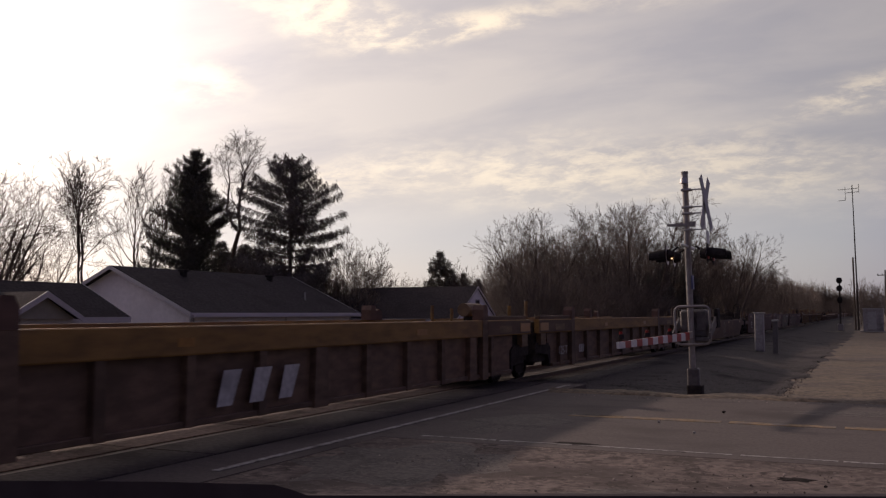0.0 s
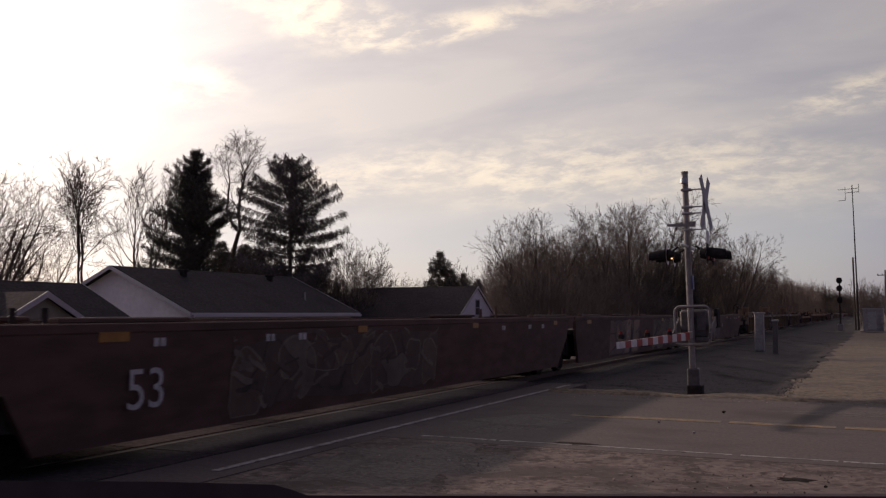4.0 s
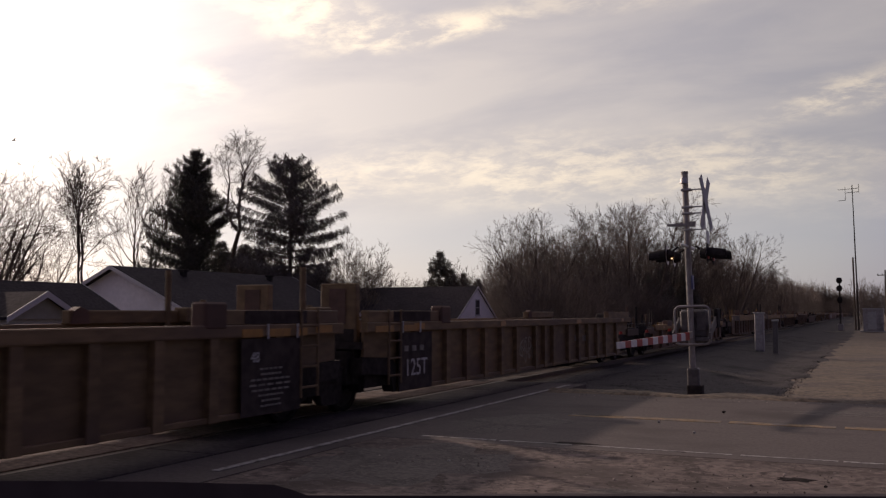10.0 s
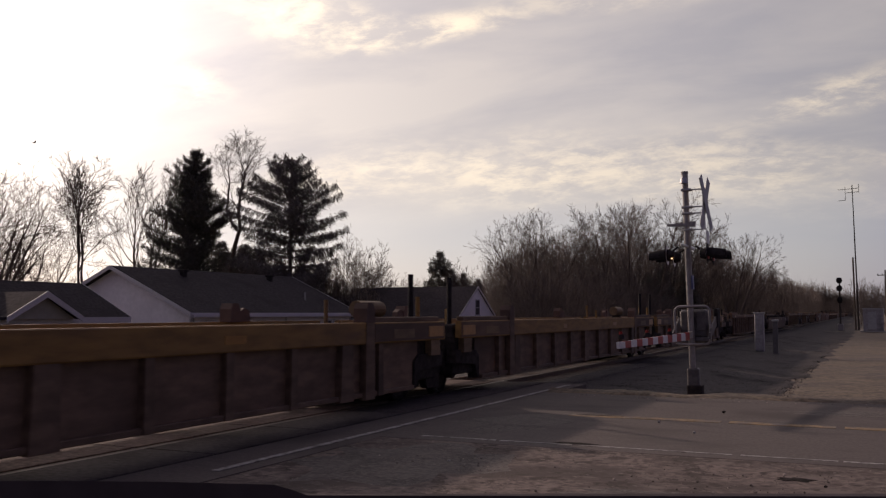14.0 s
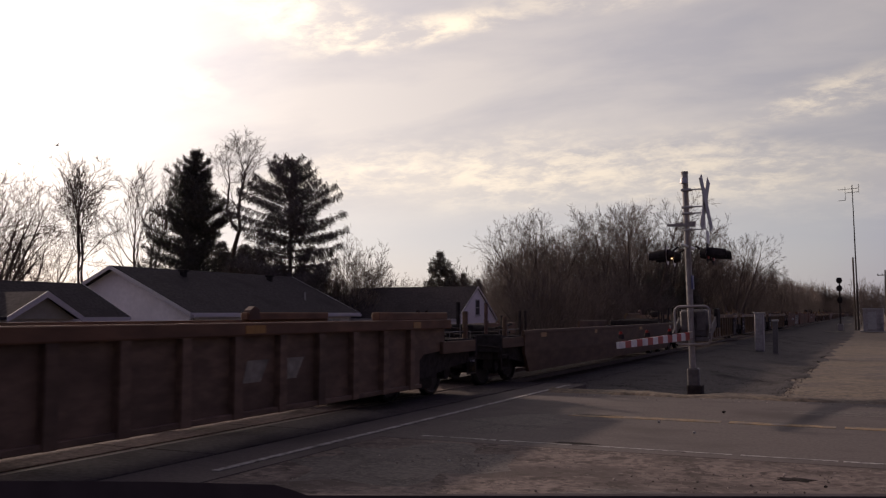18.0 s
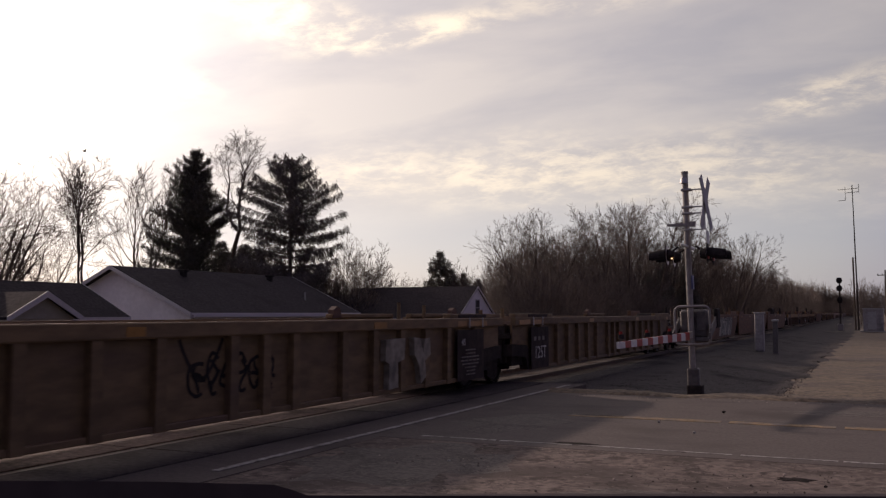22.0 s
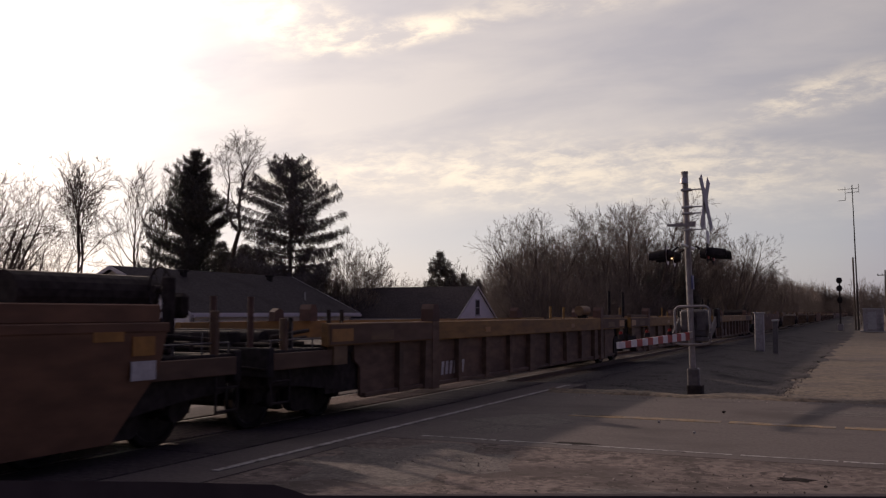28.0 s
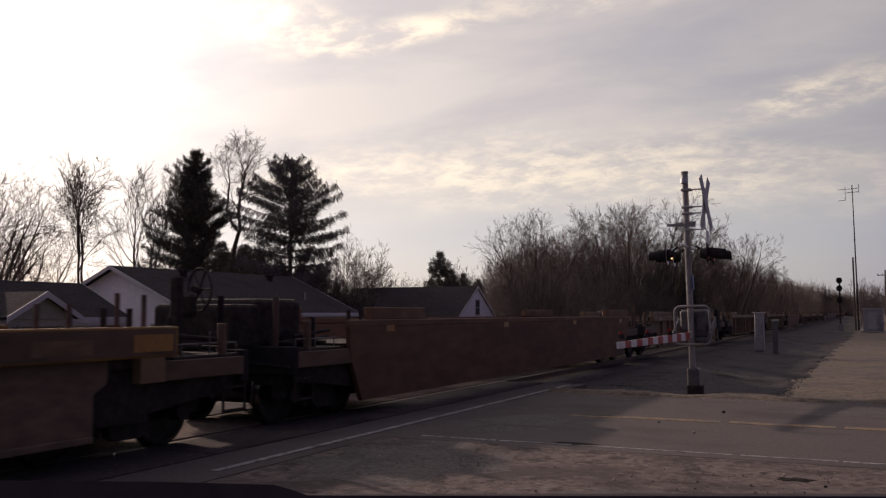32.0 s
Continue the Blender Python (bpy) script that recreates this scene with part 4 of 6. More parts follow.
    for i in range(bearers):
        y = 2.6 + (L - 5.2) * i / (bearers - 1)
        part("cross_bearer", B(-1.36, 1.36, y - 0.18, y + 0.18, 0.25 if style.startswith("low") else 0.33, 0.4, bevel=0.01), s["wall_m"], car)
    for y0, y1, e in ((0.0, 2.4, front), (L - 2.4, L, rear)):
        inner = y1 if y0 == 0 else y0
        outer = y0 if y0 == 0 else y1
        d = 1 if inner > outer else -1
        zd = 1.0 if style.startswith("low") else 1.2
        part("end_deck", P([(outer, zd - 0.12), (outer, zd), (inner, zd), (inner - d * 0.1, 0.36), (inner - d * 0.25, 0.36), (inner - d * 0.55, zd - 0.18)], "x", -1.36, 1.36), M_GRIME, car)
    def end_gear(y, d, kind):
        """Platform, coupler and stands past a coupled end; d points out of the car."""
        if kind == "joint":
            part("end_plate", B(-1.2, 1.2, y - 0.05 * d, y - 0.22 * d, 0.5, 1.42), M_GRIME, car)
            # dark full-width box added under the deck to block light
            part("draft_sill", B(-1.15, 1.15, y - 1.25 * d, y + 0.1 * d, 0.5, 1.04), M_GRIME, car)
            if not s["flat"]:
                part("skirt", P([(y - 1.17 * d, 0.3), (y - 1.1 * d, 0.3), (y - 0.95 * d, 0.6), (y - 0.2 * d, 0.66), (y + 0.04 * d, 0.66), (y + 0.04 * d, 0.94), (y - 1.0 * d, 0.9), (y - 1.17 * d, 0.78)], "x", 1.2, 1.42), M_GRIME, car)
            if style == "ribbed":
                for sx in (-1, 1):
                    if d < 0:
                        part("guide_bulkhead", B(sx * 0.54, sx * 1.24, y + 0.06, y + 0.2, 1.2, 2.19, bevel=0.015), s["sill_m"], car)
                        part("bulkhead_panel", B(sx * 0.72, sx * 1.04, y + 0.045, y + 0.057, 1.5, 2.1), M_OXIDE, car)
                    else:
                        part("stand_post", R((sx * 1.3, y - 0.87, 1.2), (sx * 1.3, y - 0.87, 2.38), 0.05, 8), s["sill_m"], car)
                        part("guide_block", B(sx * 1.1, sx * 1.4, y - 0.62, y - 0.2, top, 1.78, bevel=0.02), s["sill_m"], car)
                bm = bmesh.new()
                for zz in (0.6, 0.9, 1.2, 1.5):
                    rod(bm, (1.5, y - 0.75 * d, zz), (1.5, y - 1.2 * d, zz), 0.02, 6)
                for yy in (0.75, 1.2):
                    rod(bm, (1.5, y - yy * d, 0.45), (1.5, y - yy * d, 1.75), 0.022, 6)
                part("ladder", bm, s["sill_m"], car)
            part("joint_casting", B(-0.3, 0.3, y - 0.6 * d, y + 0.1 * d, 0.82, 1.05, bevel=0.03), M_GRIME, car)
            for xx in (-1.05, 1.05):
                part("stand_pipe", R((xx, y - 0.3 * d, 1.2), (xx, y - 0.3 * d, rng.uniform(1.75, 2.0)), 0.045), s["sill_m"], car)
            return
        part("platform", B(-1.42, 1.42, y, y + 1.42 * d, 1.04, 1.16, bevel=0.015), M_GRIME, car)
        part("platform_edge", B(1.38, 1.46, y - 0.3 * d, y + 1.35 * d, 0.88, 1.12, bevel=0.01), M_UMBER, car, "dirty brown platform edge beam")
        part("stand_post", B(1.32, 1.42, y + 0.95 * d, y + 1.04 * d, 1.1, rng.uniform(1.5, 1.78), bevel=0.012), M_UMBER, car)
        bm = bmesh.new()
        rod(bm, (1.36, y - 0.02 * d, 1.3), (1.36, y + 1.3 * d, 1.3), 0.011, 6)
        for q in (0.22, 1.3):
            rod(bm, (1.36, y + q * d, 1.12), (1.36, y + q * d, 1.3), 0.011, 6)
        rod(bm, (1.36, y + 0.76 * d, 1.12), (1.36, y + 0.76 * d, rng.uniform(1.4, 1.65)), 0.011, 6)
        part("handrail", bm, M_MECH, car, "dull grey steel handrail")
        for q in (-0.9, -0.5):
            part("bracket_post", R((1.2, y + q * d, 1.1), (1.2, y + q * d, 1.74), 0.035, 8), M_GRIME, car)
        for q, r in ((0.3, 0.03), (0.7, 0.045), (1.1, 0.03)):
            part("cross_pipe", R((-1.1, y + q * d, 1.2 + r), (1.25, y + q * d, 1.2 + r), r, 8), M_GRIME, car)
        part("hose", R((0.2, y + 1.5 * d, 0.8), (0.3, y + 1.85 * d, 0.42), 0.03, 8), M_BLACK, car)
        part("pin_lifter", R((0.3, y + 1.5 * d, 0.98), (1.42, y + 1.5 * d, 0.9), 0.018, 6), M_GRIME, car)
        part("skirt", P([(y - 1.15 * d, 0.5), (y - 1.0 * d, 0.42), (y + 0.5 * d, 0.6), (y + 1.3 * d, 0.66), (y + 1.3 * d, 0.99), (y - 1.15 * d, 0.95)], "x", 1.2, 1.32), M_GRIME, car)
        # dark box added below the platform to stop light showing through
        part("draft_sill", P([(y - 1.2 * d, 0.55), (y + 1.4 * d, 0.62), (y + 1.4 * d, 1.04), (y - 1.2 * d, 1.04)], "x", -1.2, 1.2), M_GRIME, car)
        part("equipment_box", B(-1.25, 0.9, y + 0.12 * d, y + 0.42 * d, 1.16, 1.38 + rng.uniform(-0.06, 0.06), bevel=0.03), M_GRIME, car)
        if seed == 24 and d < 0:
            part("equipment_box", B(-0.9, 0.72, y - 0.15, y - 1.3, 1.16, 1.91, bevel=0.12), M_GRIME, car, "rounded black machinery housing")
            part("equipment_box", B(-0.85, 0.7, y - 1.2, y - 1.88, 1.16, 1.82, bevel=0.08), M_GRIME, car)
        elif seed in (18, 3, 9):
            part("equipment_box", B(-0.6, 0.65, y + 0.5 * d, y + 1.15 * d, 1.16, 1.66, bevel=0.1), M_GRIME, car)
        bm = bmesh.new()
        rod(bm, (1.2, y + 0.1 * d, 1.42), (1.2, y + 1.1 * d, 1.34), 0.03, 6)
        rod(bm, (0.9, y - 0.3 * d, 1.3), (0.9, y + 1.3 * d, 1.22), 0.03, 6)
        part("air_pipe", bm, M_GRIME, car)
        part("end_sill", B(-1.45, 1.45, y + 1.32 * d, y + 1.48 * d, 0.78, 1.2, bevel=0.02), M_BLACK, car)
        part("coupler", P([(y + 1.4 * d, 0.75), (y + 2.05 * d, 0.75), (y + 2.1 * d, 0.68), (y + 2.1 * d, 1.0), (y + 2.02 * d, 1.02), (y + 1.4 * d, 0.95)], "x", -0.14, 0.14), M_GRIME, car)
        bm = bmesh.new()
        rod(bm, (1.05, y + 1.36 * d, 1.1), (1.05, y + 1.36 * d, 1.92), 0.045)
        part("stand_pipe", bm, M_OXIDE if rng.random() < 0.5 else M_BLACK, car)
        part("stand_pipe", R((1.05, y + 0.35 * d, 1.1), (1.05, y + 0.35 * d, 1.62), 0.035), M_BLACK, car)
        part("air_reservoir", R((-0.95, y + 0.62 * d, 1.29), (0.75, y + 0.62 * d, 1.29), 0.13, 16), M_BLACK, car)
        part("valve_box", B(-0.2, 0.55, y + 0.9 * d, y + 1.2 * d, 1.14, 1.42, bevel=0.03), M_BLACK, car)
        bm = bmesh.new()
        for zz in (0.42, 0.72):
            rod(bm, (1.44, y + 0.95 * d, zz), (1.44, y + 1.4 * d, zz), 0.018, 6)
        for yy in (0.95, 1.4):
            rod(bm, (1.44, y + yy * d, 0.4), (1.44, y + yy * d, 1.05), 0.018, 6)
        part("stirrup_step", bm, M_GRIME, car)
        if kind == "brake":
            if seed == 20:
                part("air_tank", R((0.1, y - 1.2 * d, 1.93), (0.1, y + 1.1 * d, 1.93), 0.26, 18), M_GRIME, car)
                part("tank_cradle", B(-0.1, 0.3, y - 1.2 * d, y - 1.0 * d, 1.18, 1.7), M_GRIME, car)
                part("tank_cradle", B(-0.1, 0.3, y + 0.7 * d, y + 0.9 * d, 1.18, 1.7), M_GRIME, car)
            bm = bmesh.new()
            low = style.startswith("low")
            c = (0.52, y + 0.25 * d, 1.64) if low else (0.62, y + 0.8 * d, 2.0) if seed == 20 else (0.9, y + 1.1 * d, 2.0)
            ax, rw = ((0.1, 1, 0), 0.23) if low else ((0.35, 1, 0), 0.29)
            ring(bm, c, ax, rw, 0.016)
            q = Vector(ax).to_track_quat("Z", "Y")
            bw = part("brake_wheel", bm, M_GRIME, car, "spoked black hand-brake wheel")
            for i in range(6):
                a = math.pi * i / 3
                part("spoke", R(c, Vector(c) + q @ Vector((rw * math.cos(a), rw * math.sin(a), 0)), 0.014, 5), M_GRIME, bw)
            part("hub", R(c, Vector(c) - Vector((0, 0.12 * d, 0)), 0.05, 10), M_GRIME, bw)
            if low:
                part("brake_housing", B(0.5, 0.8, y + 0.28 * d, y + 0.5 * d, 1.5, 1.76, bevel=0.07), M_GRIME, car)
                part("brake_stand", B(0.82, 0.88, y + 0.3 * d, y + 0.36 * d, 1.14, 1.8), M_GRIME, car)
            else:
                part("brake_housing", B(0.72, 0.98, y + 0.86 * d, y + 1.0 * d, 1.62, 1.95, bevel=0.05), M_GRIME, car)
                part("brake_stand", B(0.8, 0.95, y + 0.62 * d, y + 0.74 * d, 1.14, 2.16, bevel=0.02), M_GRIME, car)
    end_gear(0.0, -1, front)
    end_gear(L, 1, rear)
    if front != "joint":
        truck(car, -0.08)
    truck(car, L + 0.3 if rear == "joint" else L - 0.35)
    if style == "yellow":
        for e, d in ((0.0, 1), (L, -1)):
            part("end_post", B(1.36, 1.49, e + 0.2 * d, e + 0.6 * d, 0.88, zs), M_BUFF, car)
            if (front if d > 0 else rear) == "joint":
                part("end_cap", B(1.32, 1.46, e + 0.2 * d, e + 2.84 * d, top - 0.005, top + 0.09, bevel=0.015), M_UMBER, car)
                if seed >= 10:
                    part("stand_post", R((1.2, e + (0.1 if d > 0 else 0.9) * d, 1.0), (1.2, e + (0.1 if d > 0 else 0.9) * d, 2.42), 0.05, 10), M_BLACK, car)
                # black box added only to keep the gap at the joint dark
                part("joint_box", B(0.9, 1.33, e + 0.02 * d, e + 1.15 * d, 0.42, 1.46, bevel=0.03), M_GRIME, car)
                if d < 0:
                    part("air_tank", R((0.3, e - 1.4, 1.76), (0.3, e - 0.5, 1.76), 0.16, 16), M_BUFF, car, "brown cylindrical air tank")
                    part("tank_cradle", B(0.15, 0.45, e - 1.05, e - 0.85, 1.19, 1.62), M_GRIME, car)
                continue
            if seed != 23:
                continue
            for q, h in ((0.48, 1.9), (0.9, 1.91), (1.58, 1.78), (2.0, 1.78)):
                part("stand_pipe", R((1.4, e + q * d, top), (1.4, e + q * d, h), 0.03), M_OXIDE, car)
    if style == "yellow":
        for e, d, kind in ((0.0, 1, front), (L, -1, rear)):
            q = e + d * (2.99 if kind == "joint" else 3.88)
            part("corner_post", P([(q - 0.16, 0.25), (q + 0.16, 0.25), (q + 0.14, 1.52), (q - 0.14, 1.52)], "x", 1.4, 1.512), M_RIB, car, "wide brown corner post")
            for sx in (1, -1):
                part("corner_block", P([(q - 0.14, 1.523), (q + 0.14, 1.523), (q + 0.14, 1.74), (q + 0.07, 1.86), (q - 0.08, 1.86), (q - 0.14, 1.76)], "x", sx * 1.26, sx * 1.515), M_OXIDE, car)
            part("guide_plate", B(1.502, 1.511, e + d * 0.05, q - d * 0.16, 1.2, 1.5), M_UMBER, car, "scuffed brown guide plate")
            part("reflector", B(1.512, 1.517, e + d * 0.1, e + d * 0.75, 1.24, 1.44), M_REFLECT, car)
            part("scuffed_patch", B(1.512, 1.514, e + d * 1.35, e + d * 2.15, 1.24, 1.4), M_BUFF, car)
    if style in ("ribbed", "ribbed_tan"):
        for e, d, kind in ((0.0, 1, front), (L, -1, rear)):
            if kind == "brake":
                part("corner_block", B(1.26, 1.512, e + d * 2.85, e + d * 3.23, top - 0.06, top + 0.3, bevel=0.03), M_OXIDE, car, "worn dark red corner block")
            if kind != "joint":
                continue
            for a0, a1 in ((0.27, 0.93), (1.33, 1.9)) if d > 0 else ((1.04, 1.27), (1.48, 1.99), (2.15, 2.6)):
                part("reflector", B(1.501, 1.505, e + d * a0, e + d * a1, top - 0.17, top - 0.06), M_REFLECT, car)
            for q in ((1.22, 1.93) if d > 0 else (1.34, 2.06)):
                part("grab_iron", R((1.53, e + d * q, top - 0.2), (1.53, e + d * q, top + 0.01), 0.014, 6), M_LETTER, car, "white-painted grab iron")
            if style == "ribbed":
                part("corner_block", B(1.26, 1.512, e + d * 2.92, e + d * 3.36, top - 0.06, top + 0.3, bevel=0.03), M_OXIDE, car, "worn dark red corner block")
            part("cap_plate", B(1.461, 1.467, e + d * 1.0, e + d * 2.5, top + 0.01, top + s["cap"] - 0.01), M_PANEL, car, "black painted cap plate")
    # reflectors along the sill
    zr = zs + s["sill"] * 0.3 if style in ("yellow", "low_ribbed") else zs - 0.09 if s["flat"] else zs + 0.03
    for k in range(4):
        y = 1.2 + (L - 2.4) * (k + rng.uniform(-0.1, 0.1)) / 3
        y = min(max(y, 0.4), L - 0.8)
        if style == "ribbed" and front == "brake":
            y = (2.34, 4.92, 9.4, L - 2.6)[k]
        x = 1.5 if style in ("yellow", "low_ribbed") or s["flat"] else 1.501
        part("reflector", B(x, x + 0.004, y, y + rng.choice((0.3, 0.45)), zr, zr + 0.11), M_REFLECT, car)
    return car, L


CONSIST = [
    ("yellow", 0.38, 1.62, "brake", "joint"), ("yellow", 1.66, 2.87, "joint", "end"),
    ("low_smooth", 3.16, 4.38, "end", "brake"),
    ("oxide", 4.62, 5.83, "brake", "joint"), ("oxide", 5.87, 7.05, "joint", "joint"), ("oxide", 7.12, 8.34, "joint", "end"),
    ("ribbed", 8.62, 9.80, "brake", "joint"), ("ribbed", 9.84, 11.04, "joint", "joint"), ("ribbed", 11.09, 12.31, "joint", "end"),
    ("low_ribbed", 12.58, 13.80, "end", "brake"),
    ("yellow", 14.04, 15.29, "end", "joint"), ("yellow", 15.34, 16.55, "joint", "joint"), ("yellow", 16.60, 17.81, "joint", "end"),
    ("ribbed_dark", 18.07, 19.31, "end", "end"),
    ("low_smooth", 19.59, 20.81, "end", "brake"),
    ("ribbed_tan", 21.05, 22.27, "end", "joint"), ("ribbed_tan", 22.32, 23.50, "joint", "joint"), ("ribbed_tan", 23.55, 24.78, "joint", "end"),
    ("smooth", 25.03, 26.23, "end", "joint"), ("smooth", 26.28, 27.49, "joint", "joint"), ("smooth", 27.54, 28.78, "joint", "brake"),
    ("yellow", 29.01, 30.25, "end", "joint"), ("yellow", 30.31, 31.51, "joint", "joint"), ("yellow", 31.57, 32.79, "joint", "brake"),
    ("smooth", 33.05, 34.30, "end", "end"),
]
FOLLOW = ["ribbed", "ribbed", "ribbed", "smooth", "yellow", "yellow", "yellow", "low_smooth", "oxide", "oxide", "oxide", "ribbed_dark", "yellow", "yellow", "yellow", "smooth"]


def build_train():
    cars = []
    for i, (style, a, b, f, r) in enumerate(CONSIST):
        cars.append(well_car(style, a, b, f, r, i))
    t = 34.56
    for i, style in enumerate(FOLLOW):
        cars.append(well_car(style, t, t + 1.22, "end", "end", 50 + i))
        t += 1.48
    wall = 1.3855
    c = [k for k, _ in cars]
    Ls = [k for _, k in cars]
    logo(c[0], 7.0, 9.05, 0.49, 0.95, 1.489)
    letters(c[1], "125-T", 2.08, 0.67, 0.33, 1.487)
    bars(c[1], 3.96, 4.75, 0.55, 0.78, 4, wall)
    badge(c[2], 10.43, 0.70, 0.53, 0.43, 1.447)
    letters(c[3], "53", 2.1, 0.8, 0.66, 1.502)
    tangle(c[3], 3.7, 10.0, 0.32, 1.42, G_DUST, 2, 90, "dusty weathered graffiti")
    stripes(c[4], 4.0, 8.25, 0.3, 1.45, G_ROSE, 3)
    tangle(c[4], 10.6, 17.6, 0.3, 1.44, G_GREEN, 4, 160, "dull green weathered graffiti")
    bars(c[4], 8.5, 10.5, 0.84, 1.0, 4, 1.4745, 0.3, -0.1, paint=M_RIB)
    bars(c[4], 8.6, 10.3, 0.42, 0.54, 7, 1.4325, 0.3, 0.02, paint=M_PANEL)
    bars(c[4], 12.55, 14.5, 0.72, 0.96, 8, 1.472, 0.3, 0.02, paint=G_ROSE[3])
    letters(c[4], "C", 6.2, 0.95, 0.36, 1.53)
    letters(c[5], "53", 1.35, 0.8, 0.66, 1.502)
    tangle(c[5], 2.6, 6.4, 0.34, 1.4, G_DUST, 5, 60, "dusty weathered graffiti")
    tangle(c[5], 7.4, 9.6, 0.3, 1.2, G_PALE_OLD, 12, 30, "chalky weathered graffiti")
    letters(c[5], "A", 10.2, 0.98, 0.32, 1.502)
    for k in (3, 4, 5):
        for y in (15.1, 15.88, 16.32, 17.05) if k == 4 else (2.2, 4.4, 5.2, Ls[k] - 2.4, Ls[k] - 3.4, Ls[k] - 5.2):
            bars(c[k], y, y + 0.22, 1.30, 1.40, 2, 1.502, 0.2)
    for k in (7, 8, 16, 17):
        part("data_panel", B(1.487, 1.493, 1.15, 2.5, 0.3, 1.34), M_PANEL, c[k], "black stencil panel")
        letters(c[k], "125T", 1.84, 0.69, 0.44, 1.494)
        bars(c[k], 1.35, 2.3, 1.0, 1.1, 3, 1.494, 0.5, paint=M_CHALK)
    for k in (6, 7, 15, 16):
        y = Ls[k] - 2.6
        part("data_panel", B(1.487, 1.493, y, y + 1.4, 0.3, 1.34), M_PANEL, c[k], "black stencil panel")
        letters(c[k], "48", y + 0.3, 1.08, 0.2, 1.494)
        for j in range(8):
            w = (0.55, 0.5, 0.95, 1.0, 0.9, 0.6, 0.45, 0.5)[j]
            bars(c[k], y + 0.68 - w / 2, y + 0.68 + w / 2, 0.91 - j * 0.072, 0.938 - j * 0.072, 5 + j % 3, 1.494, 0.25, paint=M_CHALK)
    bars(c[6], 3.21, 3.8, 0.86, 1.03, 4, wall, 0.5, 0.02, paint=M_CREAM)
    bars(c[6], 4.11, 4.85, 0.84, 1.01, 6, wall, 0.5, 0.02, paint=M_CREAM)
    scrawl(c[6], 6.05, 6.8, 0.62, 1.15, wall, 31, 0.03)
    scrawl(c[6], 7.08, 7.95, 0.6, 1.1, wall, 8, 0.028)
    scrawl(c[7], 7.2, 8.4, 0.42, 0.82, wall, 5, 0.032)
    scrawl(c[7], 10.1, 11.1, 0.5, 1.0, wall, 41, 0.026)
    scrawl(c[8], 7.7, 8.8, 0.45, 1.2, 1.3875, 9, 0.04, M_CREAM)
    bars(c[8], 12.3, 12.95, 0.88, 1.05, 4, wall, 0.35, paint=M_CHALK)
    bars(c[8], 13.1, 13.85, 0.86, 1.03, 6, wall, 0.35, paint=M_CHALK)
    bars(c[9], 3.8, 4.62, 0.48, 0.7, 4, wall, 0.35, paint=M_PANEL)
    bars(c[9], 4.78, 5.8, 0.46, 0.68, 6, wall, 0.35, paint=M_PANEL)
    for a, b in ((12.46, 13.1), (13.4, 13.98)):
        part("logo_shape", P([(a + 0.05, 0.74), (b - 0.2, 0.74), (b, 1.04), (a + 0.15, 1.04)], "x", wall, wall + 0.005), M_CREAM, c[13], "faded cream company mark")
    part("graffiti", P([(12.62, 0.36), (12.98, 0.38), (12.96, 0.82), (13.2, 0.86), (13.24, 1.24), (12.52, 1.22), (12.5, 0.86), (12.64, 0.8)], "x", wall, wall + 0.112), M_CREAM, c[16], "pale painted patch")
    part("graffiti", P([(13.9, 0.38), (14.1, 0.5), (14.06, 0.8), (14.3, 0.9), (14.26, 1.22), (14.05, 1.2), (13.98, 0.95), (13.85, 1.22), (13.6, 1.24), (13.62, 0.92), (13.8, 0.74)], "x", wall, wall + 0.112), M_CREAM, c[16], "pale painted patch")
    # dark V-shaped ribbon on the wall, left of the middle
    for k in (7, 16):
        mid = Ls[k] / 2 - 1.28
        part("strap_mark", ribbon([(mid + 0.42 * u, 0.84 + 0.52 * abs(u) ** 1.6) for u in [i / 8 for i in range(-8, 9)]], 0.06, wall + 0.002), M_GRIME, c[k], "dark V-shaped mark on the side")
    scrawl(c[16], 7.6, 9.4, 0.6, 1.2, 1.3875, 21, 0.05, M_BLACK)
    for k in (18, 20):
        bars(c[k], 5.0, 6.08, 0.9, 1.11, 4, 1.502, 0.35, 0.03)
        bars(c[k], 6.36, 7.9, 0.9, 1.11, 6, 1.502, 0.35, 0.03)
    mural(c[18], 10.8, 15.95, 0.34, 1.45, G_PALE, 10, 7, "large pale graffiti with dark outlines")
    for k in (21, 23):
        bars(c[k], 3.5, 4.14, 0.47, 0.72, 4, wall, 0.45, 0.05)
        bars(c[k], 4.42, 5.62, 0.47, 0.73, 6, wall, 0.45, 0.05)
    letters(c[23], "B", 2.92, 0.87, 0.27, 1.513)
    logo(c[22], 9.4, 11.6, 0.46, 0.93, 1.489)
    part("sign_panel", B(1.502, 1.507, Ls[20] - 0.62, Ls[20] - 0.22, 0.92, 1.14), M_LETTER, c[20], "small white data panel")
    part("sign_panel", B(1.502, 1.507, Ls[14] - 0.66, Ls[14] - 0.42, 0.93, 1.15), M_LETTER, c[14], "small white card")
    part("amber_panel", B(1.502, 1.507, Ls[20] - 0.6, Ls[20] - 0.24, 1.2, 1.42), M_REFLECT, c[20], "amber warning panel")


build_train()


